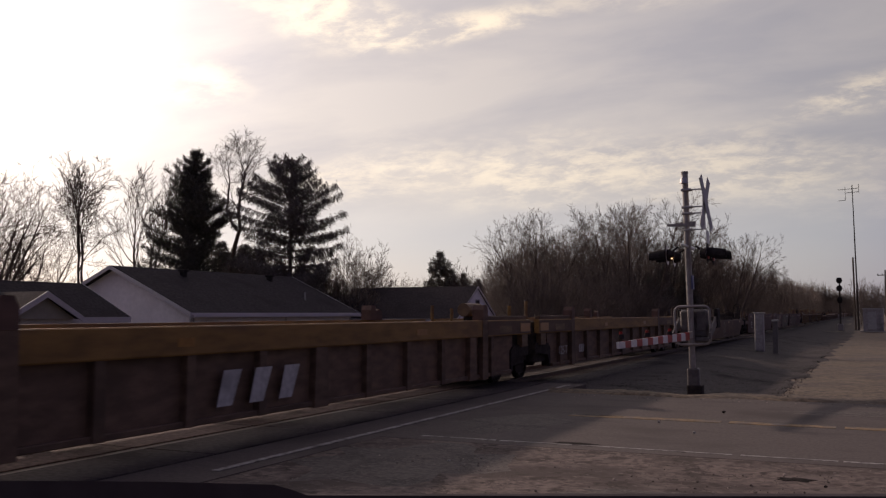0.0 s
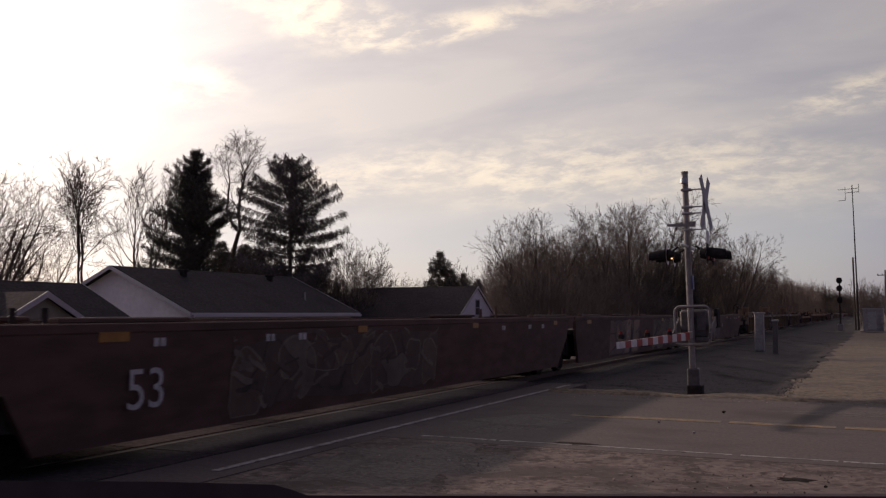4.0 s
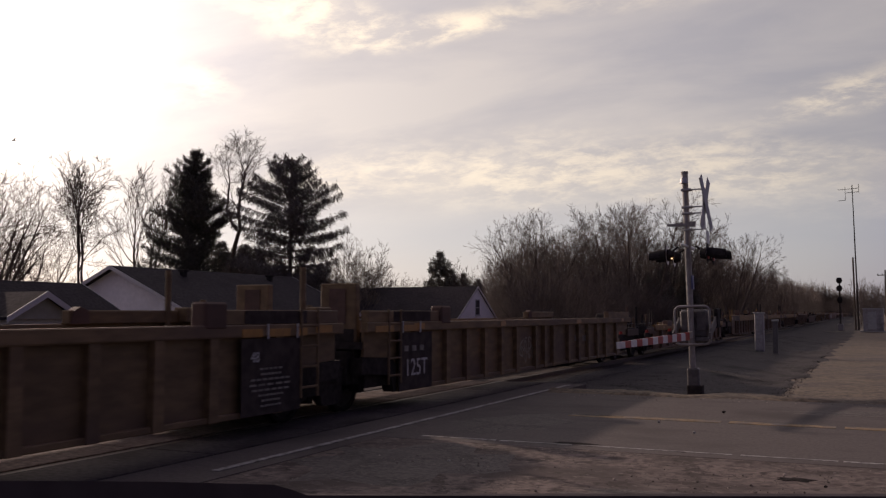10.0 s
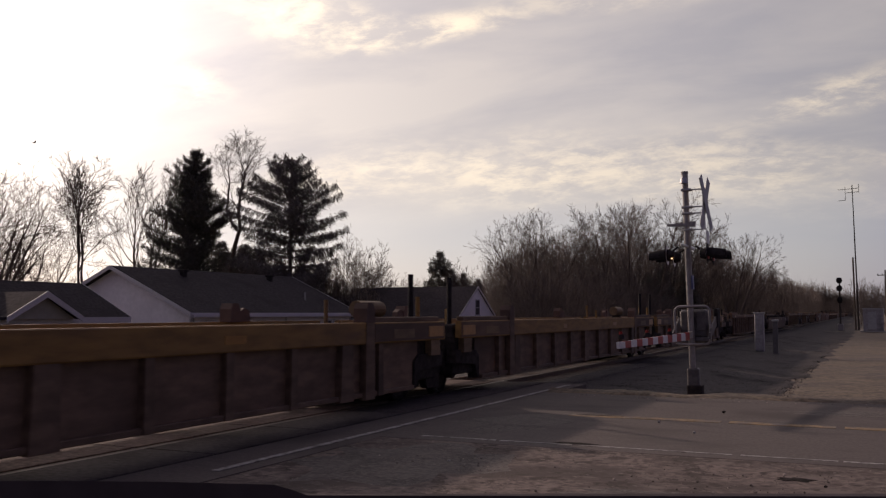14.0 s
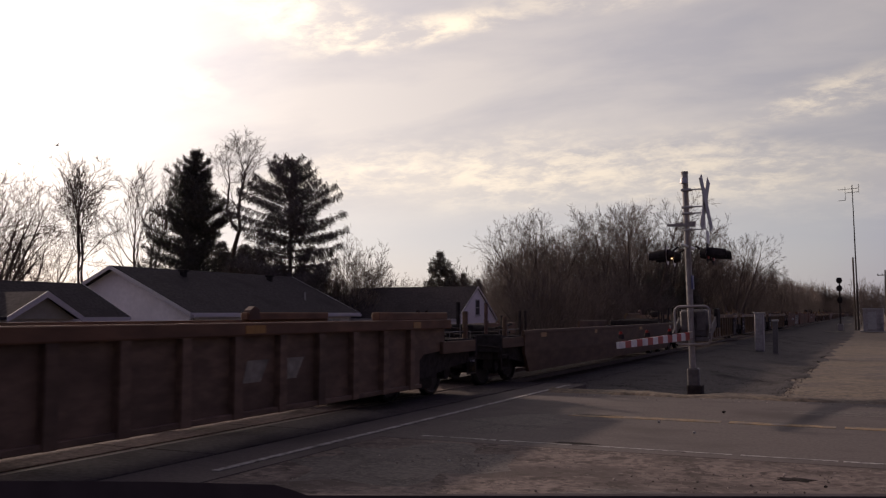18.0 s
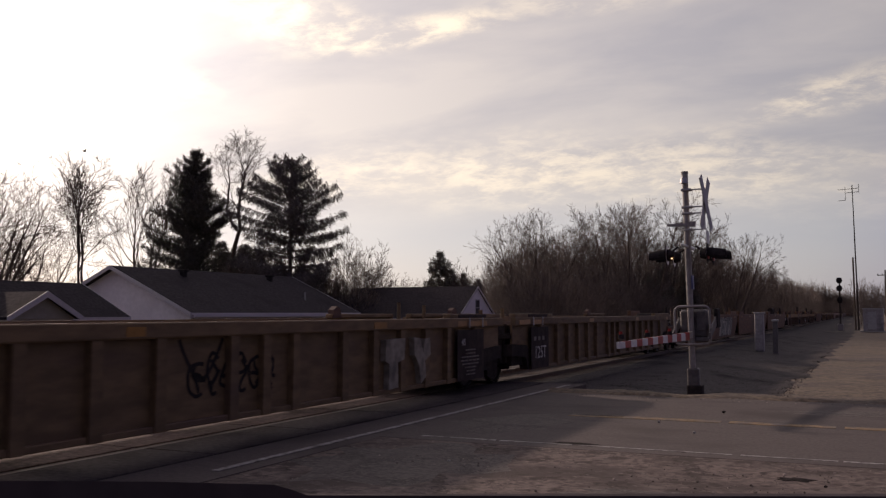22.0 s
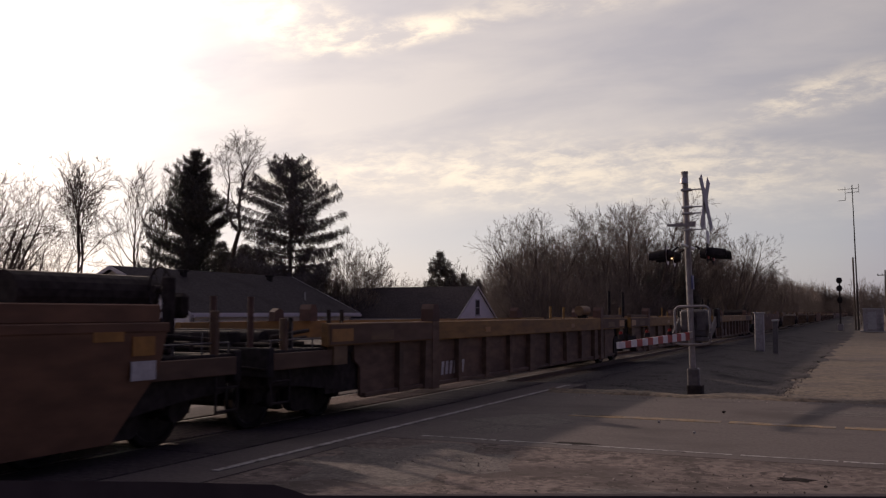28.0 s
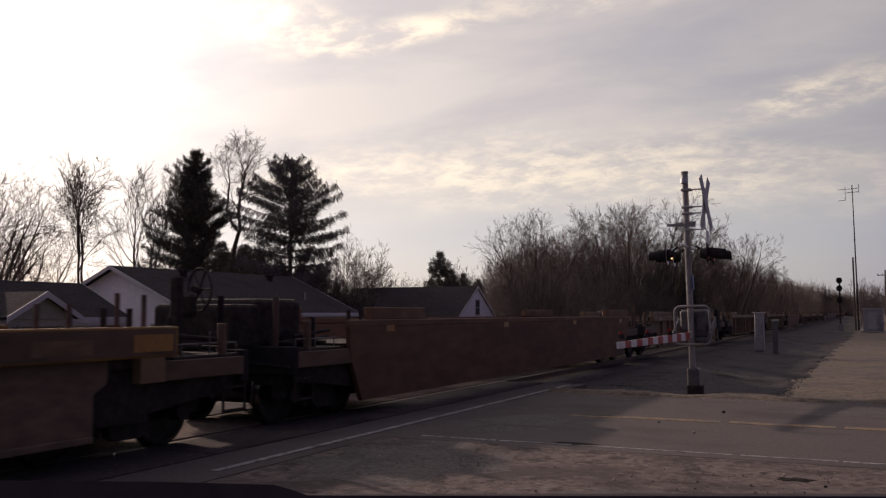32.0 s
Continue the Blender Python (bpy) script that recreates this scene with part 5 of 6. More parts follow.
# ---------------------------------------------------------------- level-crossing signal
def crossing_signal():
    sgn = empty("crossing_signal", pose(-3.42, 20.35, 0.0, 0, -1.3, 0))
    tagged(sgn, "silver level-crossing mast with crossbuck, flashers and lowered gate", "crossing signal")
    part("base", B(-0.11, 0.14, -0.13, 0.13, -0.1, 0.5, bevel=0.03), M_MECH, sgn, "weathered steel base")
    part("foundation", B(-0.12, 0.2, -0.17, 0.17, -0.4, 0.14, bevel=0.02), M_GRIME, sgn)
    part("pole", R((0, 0, 0.4), (0, 0, 4.76), 0.068, 20), M_SILVER, sgn)
    part("pole_cap", R((0, 0, 4.74), (0, 0, 4.79), 0.078, 20), M_SILVER, sgn)
    part("bell", R((-0.01, -0.09, 4.52), (-0.01, -0.09, 4.64), 0.09, 14, 0.06), M_GALV, sgn)
    for z in (4.38, 4.0, 3.86, 3.5):
        part("clamp", B(-0.09, 0.14, -0.09, 0.09, z - 0.025, z + 0.025, bevel=0.01), M_GALV, sgn)
        part("bracket", B(0.1, 0.42, -0.015, 0.015, z - 0.014, z + 0.014), M_GALV, sgn)
    cb = part("crossbuck", B(0.38, 0.40, -0.05, 0.05, 3.5, 4.4), M_GALV, sgn, at=pose(0, 0, 0, 0, 0, -7))
    for s in (1, -1):
        m = Matrix.Translation((0.43 + s * 0.012, 0, 4.05)) @ Matrix.Rotation(radians(s * 33), 4, "X")
        part("blade", B(-0.006, 0.006, -0.115, 0.115, -0.66, 0.66, bevel=0.003), M_SILVER, cb, "grey metal back of a crossbuck blade", m)
    part("small_sign", B(0.43, 0.44, -0.2, 0.2, 3.18, 3.46, bevel=0.004), M_SILVER, sgn)
    part("arm_bracket", P([(-0.42, 3.60), (0.18, 3.56), (0.2, 3.68), (-0.05, 3.66), (-0.42, 3.65)], "y", -0.05, 0.05), M_SILVER, sgn)
    part("lamp_arm", B(-0.03, 0.03, -0.75, 0.75, 3.10, 3.16, bevel=0.01), M_GALV, sgn)
    for d in (1, -1):
        for y in (-0.38, 0.38):
            h = empty("flasher")
            h.parent = sgn
            h.matrix_basis = pose(0.42 * d + 0.05, y, 2.94, 0, 0, 0 if d > 0 else 180) @ Matrix.Scale(0.86, 4)
            part("stem", R((-0.28, 0, 0.2), (-0.02, 0, 0.02), 0.025), M_BLACK, h)
            part("housing", R((-0.17, 0, 0), (0.0, 0, 0), 0.1, 16, 0.16), M_BLACK, h)
            part("background_disc", R((0.0, 0, 0), (0.012, 0, 0), 0.25, 24), M_BLACK, h)
            part("disc_back", R((-0.004, 0, 0), (-0.001, 0, 0), 0.245, 24), M_SILVER, h)
            part("lens", R((0.012, 0, 0), (0.03, 0, 0), 0.14, 18), M_RED_SHEET, h)
            bm = bmesh.new()
            n = 12
            rows = [[bm.verts.new((x, rr * math.cos(a), rr * math.sin(a) + dz)) for a in [math.pi * (-0.15 + 1.3 * i / n) for i in range(n + 1)]] for x, rr, dz in ((0.012, 0.16, 0), (0.44, 0.15, -0.05), (0.44, 0.135, -0.05), (0.012, 0.145, 0))]
            for p, q in zip(rows, rows[1:] + rows[:1]):
                for i in range(n):
                    bm.faces.new((p[i], p[i + 1], q[i + 1], q[i]))
            part("hood", bm, M_BLACK, h)
    part("peep_lamp", R((-0.24, -0.62, 2.85), (-0.225, -0.64, 2.85), 0.016, 10), M_AMBER_LAMP, sgn, "small lit amber side lamp")
    part("blue_plate", B(0.06, 0.09, -0.1, 0.1, 2.2, 2.5, bevel=0.005), mat("blue_plate", (0.09, 0.1, 0.2), 0.5), sgn, "small blue notice plate")
    # gate mechanism
    g = part("gate_mechanism", B(-0.26, 0.34, 0.1, 0.5, 1.14, 1.76, bevel=0.08), M_MECH, sgn, "grey gate mechanism housing")
    for x0, x1 in ((-0.22, -0.08), (0.1, 0.3)):
        part("housing_cover", B(x0, x1, 0.07, 0.098, 1.3, 1.72, bevel=0.01), M_MECH, g)
    bm = bmesh.new()
    w, t, rr = 0.37, 0.41, 0.12
    path = []
    for cx, cz, a0 in ((w - rr, t - rr, 0), (rr - w, t - rr, 90), (rr - w, rr - t, 180), (w - rr, rr - t, 270)):
        path += [(0.05 + cx + rr * math.cos(radians(a0 + k * 22.5)), 1.42 + cz + rr * math.sin(radians(a0 + k * 22.5))) for k in range(5)]
    for (ax, az), (bx, bz) in zip(path, path[1:] + path[:1]):
        rod(bm, (ax, -0.1, az), (bx, -0.1, bz), 0.028, 8)
    part("guard_frame", bm, M_SILVER, g, "rounded grey tube guard")
    part("base_plate", B(-0.3, 0.36, 0.02, 0.4, 1.06, 1.16, bevel=0.02), M_MECH, g)
    part("latch", B(0.0, 0.08, 0.02, 0.05, 1.45, 1.6), M_BLACK, g)
    for sx in (-0.34, 0.44):
        part("counterweight_arm", P([(-0.35, 1.12), (0.9, 1.5), (0.92, 1.62), (0.75, 1.68), (-0.35, 1.26)], "x", sx - 0.02, sx + 0.02), M_MECH, sgn)
        part("counterweight", B(sx - 0.05, sx + 0.05, 0.55, 0.95, 1.35, 1.78, bevel=0.02), M_BLACK, sgn)
    a = part("gate_arm", P([(-0.35, 1.12), (-0.35, 1.26), (-0.6, 1.255), (-0.6, 1.115)], "x", -0.37, -0.31), M_GALV, sgn, "gate arm with red and white stripes",
             pose(0.04, -0.6, 0.03, 0, 0, -6.1) @ Matrix.Translation((0.34, 0.6, 0)))
    y = -0.6
    for i in range(14):
        part("stripe", B(-0.365, -0.315, y - 0.305, y, 1.085 - i * 0.002, 1.25 - i * 0.006), M_RED_SHEET if i % 2 == 0 else M_WHITE_SHEET, a)
        y -= 0.305
    for y in (-1.9, -3.3, -4.7):
        lam = part("gate_lamp", B(-0.38, -0.30, y - 0.05, y + 0.05, 1.22, 1.30, bevel=0.01), M_BLACK, a)
        part("lens", R((-0.34, y, 1.30), (-0.34, y, 1.35), 0.03, 12), M_RED_LAMP, lam, "lit red gate lamp")


crossing_signal()


# ---------------------------------------------------------------- trackside things to the north
def trackside():
    cab = empty("relay_cabinet", pose(-5.0, 49.9, -0.45))
    tagged(cab, "pale grey trackside relay cabinet standing by the ballast", "cabinet")
    part("body", B(-0.22, 0.22, -0.3, 0.3, 0.2, 2.1, bevel=0.03), M_CABINET, cab)
    part("door", B(-0.18, 0.18, -0.325, -0.302, 0.3, 2.0, bevel=0.008), M_CABINET, cab)
    part("roof", B(-0.26, 0.26, -0.35, 0.35, 2.1, 2.16, bevel=0.015), M_GALV, cab)
    part("leg", B(-0.2, 0.2, -0.2, 0.2, 0.0, 0.2), M_CONCRETE, cab)
    post = empty("trackside_post", pose(-4.2, 49.5, -0.5))
    tagged(post, "short grey trackside equipment post", "post")
    part("body", B(-0.12, 0.12, -0.12, 0.12, 0.0, 1.75, bevel=0.02), M_MECH, post)
    part("cap", B(-0.16, 0.16, -0.16, 0.16, 1.75, 1.85, bevel=0.02), M_GALV, post)
    sig = empty("railway_signal", pose(-2.9, 125.0, -0.5))
    tagged(sig, "tall railway signal mast with round black heads", "railway signal")
    part("mast", R((0, 0, 0), (0, 0, 6.5), 0.08, 12), M_GRIME, sig)
    part("base", B(-0.35, 0.35, -0.35, 0.35, 0, 0.8, bevel=0.05), M_SILVER, sig)
    for z in (6.25, 5.25, 3.8):
        h = part("signal_head", R((0, -0.18, z), (0, -0.14, z), 0.36 if z > 4 else 0.3, 20), M_BLACK, sig, "black round signal head")
        part("housing", B(-0.25, 0.25, -0.14, 0.2, z - 0.35, z + 0.35, bevel=0.04), M_BLACK, h)
        part("hood", R((0, -0.5, z), (0, -0.18, z), 0.16, 14), M_BLACK, h)
    part("ladder", B(0.12, 0.15, 0.1, 0.4, 0.5, 6.0), M_GRIME, sig)
    mast = empty("radio_mast", pose(-0.82, 128.0, -0.5, 0, -0.9, 0) @ Matrix.Diagonal((1, 1, 0.94, 1)))
    tagged(mast, "slender steel radio mast with a branched antenna", "antenna mast")
    part("mast", R((0, 0, 0), (0, 0, 19.8), 0.12, 10, 0.05), M_GRIME, mast)
    part("side_pole", R((-0.35, 0.5, 0), (-0.32, 0.5, 9.9), 0.11, 8), M_TIE, mast)
    part("crossarm", R((-1.75, 0, 19.2), (0.75, 0, 19.3), 0.035, 6), M_GRIME, mast)
    part("crossarm", R((-0.85, 0, 18.75), (0.75, 0, 18.8), 0.035, 6), M_GRIME, mast)
    part("crossarm", R((-1.75, 0, 17.7), (-0.85, 0, 17.75), 0.035, 6), M_GRIME, mast)
    for x, z0, z1 in ((-0.85, 17.7, 19.6), (-0.05, 18.6, 19.7), (0.75, 18.6, 19.9)):
        part("antenna_element", R((x, 0, z0), (x, 0, z1), 0.03, 5), M_GRIME, mast)
    hut = empty("signal_hut", pose(0.7, 117.0, -0.5))
    tagged(hut, "pale metal signal equipment hut by the tracks", "hut")
    part("body", B(-1.0, 1.15, -1.0, 1.0, 0.15, 2.6, bevel=0.03), M_CABINET, hut)
    part("roof", B(-1.1, 1.25, -1.1, 1.1, 2.6, 2.72, bevel=0.02), M_GALV, hut)
    part("door", B(-0.5, 0.4, -1.03, -1.004, 0.3, 2.3, bevel=0.01), M_GALV, hut)
    part("base", B(-1.3, 1.3, -1.05, 1.05, 0, 0.15), M_CONCRETE, hut)
    for x, y, h in ((2.8, 150.0, 8.5), (9.5, 230.0, 9.0)):
        p = empty("utility_pole", pose(x, y, -0.5))
        tagged(p, "dark wooden utility pole with a crossarm", "utility pole")
        part("pole", R((0, 0, 0), (0, 0, h), 0.15, 10, 0.1), M_TIE, p)
        part("crossarm", B(-1.1, 1.1, -0.05, 0.05, h - 0.8, h - 0.68), M_TIE, p)
        for xx in (-1.0, -0.4, 0.4, 1.0):
            part("insulator", R((xx, 0, h - 0.68), (xx, 0, h - 0.5), 0.05, 8), M_GRIME, p)


trackside()


# ---------------------------------------------------------------- houses
def gable_roof(parent, x0, x1, y0, y1, z, rise, along, over=0.4, label="dark grey shingled roof"):
    """Two shingled slopes; along: the axis of the ridge."""
    th = 0.12
    if along == "y":
        c, h = (x0 + x1) / 2, (x1 - x0) / 2
        k = rise / h
        for s in (1, -1):
            pts = [(c, z + rise), (c + s * (h + over), z - over * k), (c + s * (h + over), z - over * k + th), (c, z + rise + th)]
            part("roof_slope", P(pts, "y", y0 - over, y1 + over), M_SHINGLE, parent, label)
            part("fascia", B(c + s * (h + over), c + s * (h + over + 0.03), y0 - over, y1 + over, z - over * k - 0.12, z - over * k + th), M_TRIM, parent)
            for ye in (y0 - over - 0.03, y1 + over):
                part("rake_board", P([(c, z + rise - 0.07), (c + s * (h + over), z - over * k - 0.07), (c + s * (h + over), z - over * k + th + 0.01), (c, z + rise + th + 0.01)], "y", ye, ye + 0.03), M_TRIM, parent)
    else:
        c, h = (y0 + y1) / 2, (y1 - y0) / 2
        k = rise / h
        for s in (1, -1):
            pts = [(c, z + rise), (c + s * (h + over), z - over * k), (c + s * (h + over), z - over * k + th), (c, z + rise + th)]
            part("roof_slope", P(pts, "x", x0 - over, x1 + over), M_SHINGLE, parent, label)
            part("fascia", B(x0 - over, x1 + over, c + s * (h + over), c + s * (h + over + 0.03), z - over * k - 0.12, z - over * k + th), M_TRIM, parent)
            for xe in (x0 - over - 0.03, x1 + over):
                part("rake_board", P([(c, z + rise - 0.07), (c + s * (h + over), z - over * k - 0.07), (c + s * (h + over), z - over * k + th + 0.01), (c, z + rise + th + 0.01)], "x", xe, xe + 0.03), M_TRIM, parent)


def window_east(parent, x, y, z, w, h, two=False):
    """A window in a wall that faces +x."""
    f = part("window", B(x - 0.02, x + 0.05, y - w / 2 - 0.08, y + w / 2 + 0.08, z - 0.08, z + h + 0.08), M_TRIM, parent)
    part("pane", B(x + 0.03, x + 0.056, y - w / 2, y + w / 2, z + h / 2 + 0.02, z + h), M_GLASS, f)
    part("pane", B(x + 0.03, x + 0.056, y - w / 2, y + w / 2, z, z + h / 2 - 0.02), M_GLASS, f)
    part("sill", B(x, x + 0.1, y - w / 2 - 0.12, y + w / 2 + 0.12, z - 0.13, z - 0.08), M_TRIM, f)


def window_south(parent, y, x, z, w, h):
    f = part("window", B(x - w / 2 - 0.08, x + w / 2 + 0.08, y - 0.05, y + 0.02, z - 0.08, z + h + 0.08), M_TRIM, parent)
    part("pane", B(x - w / 2, x + w / 2, y - 0.056, y - 0.03, z + h / 2 + 0.02, z + h), M_GLASS, f)
    part("pane", B(x - w / 2, x + w / 2, y - 0.056, y - 0.03, z, z + h / 2 - 0.02), M_GLASS, f)
    part("sill", B(x - w / 2 - 0.12, x + w / 2 + 0.12, y - 0.1, y, z - 0.13, z - 0.08), M_TRIM, f)


HOUSE_Z = -0.88


def white_house():
    x0, x1, y0, y1 = -39.6, -30.0, 35.5, 50.9
    zb, ze, rise = HOUSE_Z, 1.78, 2.2
    h = empty("house", pose(0, 0, 0))
    tagged(h, "white single-storey house with a grey shingled gable roof", "house")
    bm = bmesh.new()
    c = (x0 + x1) / 2
    prism(bm, [(x0, zb), (x1, zb), (x1, ze - 0.02), (c, ze + rise - 0.02), (x0, ze - 0.02)], "y", y0, y1)
    part("wall", bm, M_SIDING, h, "white lap siding")
    lap = as_mesh("siding_board", B(0, 0.018, y0 + 0.12, y1 - 0.12, 0, 0.012), M_TRIM)
    z = zb + 0.3
    while z < ze - 0.15:
        part("siding_board", lap, None, h, at=pose(x1, 0, z))
        z += 0.21
    for y in (y0 + 0.06, y1 - 0.06):
        part("corner_board", B(x1, x1 + 0.03, y - 0.06, y + 0.06, zb, ze - 0.1), M_TRIM, h)
    gable_roof(h, x0, x1, y0, y1, ze, rise, "y", 0.45)
    part("gutter", B(x1 + 0.48, x1 + 0.6, y0 - 0.4, y1 + 0.4, ze - 0.3, ze - 0.19), M_TRIM, h)
    part("downpipe", R((x1 + 0.07, y0 + 0.25, zb), (x1 + 0.07, y0 + 0.25, ze - 0.3), 0.045), M_TRIM, h)
    part("downpipe", R((x1 + 0.07, 43.6, zb), (x1 + 0.07, 43.6, ze - 0.3), 0.03), M_GALV, h)
    part("meter_box", B(x1 + 0.02, x1 + 0.16, 43.42, 43.78, 0.35, 0.85, bevel=0.02), M_GALV, h)
    for y, w, z, hh in ((37.2, 0.75, -0.1, 1.3), (41.4, 0.75, -0.1, 1.3), (48.2, 0.6, 0.05, 1.15), (49.2, 0.6, 0.05, 1.15)):
        window_east(h, x1, y, z, w, hh)
    part("vent_cover", B(x1, x1 + 0.06, 50.1, 50.4, 0.6, 0.85), M_GALV, h)
    window_south(h, y0, -31.9, 0.1, 0.95, 1.0)
    for y, z in ((39.6, 3.4), (47.6, 3.4)):
        xx = c + 0.85
        ch = part("roof_vent", B(xx - 0.15, xx + 0.15, y - 0.15, y + 0.15, z, z + 0.55, bevel=0.03), M_BLACK, h, "dark metal roof vent")
        part("cap", B(xx - 0.22, xx + 0.22, y - 0.22, y + 0.22, z + 0.55, z + 0.63, bevel=0.02), M_BLACK, ch)
    part("plumbing_vent", R((-31.3, 47.6, 2.2), (-31.3, 47.6, 2.95), 0.06), M_GALV, h)


def porch_wing():
    """A lower wing with a hipped roof, porch posts and a small front gable."""
    h = empty("house")
    tagged(h, "low tan house with a hipped grey roof and porch gable", "house")
    zb, ze = HOUSE_Z, 1.55
    part("wall", B(-35.0, -31.2, 8.0, 32.6, zb, ze - 0.1), M_SIDING_TAN, h, "tan siding")
    gable_roof(h, -34.6, -29.4, 8.0, 30.2, ze + 0.02, 1.33, "y", 0.35)
    # porch gable
    c, w, rise = 25.55, 1.6, 0.85
    part("porch_gable", P([(c - w, ze - 0.1), (c + w, ze - 0.1), (c, ze + rise)], "x", -30.4, -28.75), M_SIDING_TAN, h, "tan porch gable")
    for s in (1, -1):
        part("roof_slope", P([(c, ze + rise), (c + s * (w + 0.2), ze - 0.11), (c + s * (w + 0.2), ze - 0.01), (c, ze + rise + 0.12)], "x", -33.0, -28.5), M_SHINGLE, h)
        part("rake_board", P([(c, ze + rise - 0.12), (c + s * (w + 0.2), ze - 0.22), (c + s * (w + 0.2), ze + 0.0), (c, ze + rise + 0.13)], "x", -28.5, -28.46), M_TRIM, h)
    part("porch_beam", B(-29.3, -29.08, 10.0, 30.4, ze - 0.38, ze - 0.22), M_TRIM, h)
    for y in (24.0, 27.1, 30.3):
        part("porch_post", B(-29.3, -29.1, y - 0.1, y + 0.1, zb, ze - 0.35, bevel=0.01), M_TRIM, h)
    part("porch_floor", B(-31.2, -28.9, 10.0, 32.4, zb - 0.2, zb + 0.25), M_CONCRETE, h)
    d = part("door", B(-31.2, -31.14, 31.2, 32.15, zb + 0.25, zb + 2.2), M_OXIDE, h, "dark front door")
    part("door_frame", B(-31.2, -31.12, 31.1, 31.2, zb + 0.25, zb + 2.28), M_TRIM, d)
    part("door_frame", B(-31.2, -31.12, 32.15, 32.25, zb + 0.25, zb + 2.28), M_TRIM, d)
    part("blind_panel", B(-31.2, -31.15, 24.2, 26.2, -0.3, 1.1, bevel=0.01), M_SIDING, h, "pale closed shutter")
    window_east(h, -31.2, 29.6, 0.2, 0.5, 0.5)


def garage_house():
    x0, x1, y0, y1 = -42.0, -30.0, 67.7, 76.3
    zb, ze, rise = -1.0, 1.15, 2.68
    h = empty("house")
    tagged(h, "white garage house with a steep grey gable roof", "house")
    c = (y0 + y1) / 2
    part("wall", P([(y0, zb), (y1, zb), (y1, ze - 0.02), (c, ze + rise - 0.02), (y0, ze - 0.02)], "x", x0, x1), M_SIDING, h, "white siding")
    gable_roof(h, x0, x1, y0, y1, ze, rise, "x", 0.1)
    window_east(h, x1, c, 1.55, 0.8, 1.2)
    window_east(h, x1, c + 2.0, -0.1, 0.9, 1.1)
    for x in (-39.4, -34.8):
        g = part("garage_door", B(x - 1.3, x + 1.3, y0 - 0.04, y0 - 0.003, zb, zb + 2.0), M_TRIM, h, "white panelled garage door")
        for k in range(3):
            part("door_panel", B(x - 1.2, x + 1.2, y0 - 0.06, y0 - 0.042, zb + 0.1 + k * 0.64, zb + 0.66 + k * 0.64, bevel=0.006), M_SIDING, g)


white_house()
porch_wing()
garage_house()


# ---------------------------------------------------------------- trees
class Wood:
    """Collects tubes and spikes for one tree."""
    def __init__(self):
        self.v, self.f = [], []

    def tube(self, pts, radii, n):
        base = len(self.v)
        for i, (p, r) in enumerate(zip(pts, radii)):
            d = (pts[min(i + 1, len(pts) - 1)] - pts[max(i - 1, 0)]).normalized()
            u = d.orthogonal().normalized()
            w = d.cross(u)
            for k in range(n):
                a = 2 * math.pi * k / n
                self.v.append(p + (u * math.cos(a) + w * math.sin(a)) * r)
        for i in range(len(pts) - 1):
            for k in range(n):
                a, b = base + i * n + k, base + i * n + (k + 1) % n
                self.f.append((a, b, b + n, a + n))

    def twig(self, p, q, r):
        """A bare tapering twig."""
        d = q - p
        u = d.orthogonal().normalized() * r
        w = d.cross(u).normalized() * r
        k = len(self.v)
        self.v += [p + u, p - u * 0.5 + w * 0.87, p - u * 0.5 - w * 0.87, q]
        self.f += [(k, k + 1, k + 3), (k + 1, k + 2, k + 3), (k + 2, k, k + 3)]

    def spike(self, p, q, r):
        """A slim three-sided clump from p to q."""
        d = (q - p)
        u = d.orthogonal().normalized() * r
        w = d.cross(u).normalized() * r
        m = p + d * 0.35
        k = len(self.v)
        self.v += [p, m + u, m - u * 0.5 + w * 0.87, m - u * 0.5 - w * 0.87, q]
        self.f += [(k, k + 1, k + 2), (k, k + 2, k + 3), (k, k + 3, k + 1), (k + 4, k + 2, k + 1), (k + 4, k + 3, k + 2), (k + 4, k + 1, k + 3)]

    def mesh(self, name, material):
        me = bpy.data.meshes.new(name)
        me.from_pydata([tuple(p) for p in self.v], [], self.f)
        me.materials.append(material)
        return me


def jitter(rng, d, a):
    return (d + Vector((rng.gauss(0, a), rng.gauss(0, a), rng.gauss(0, a)))).normalized()


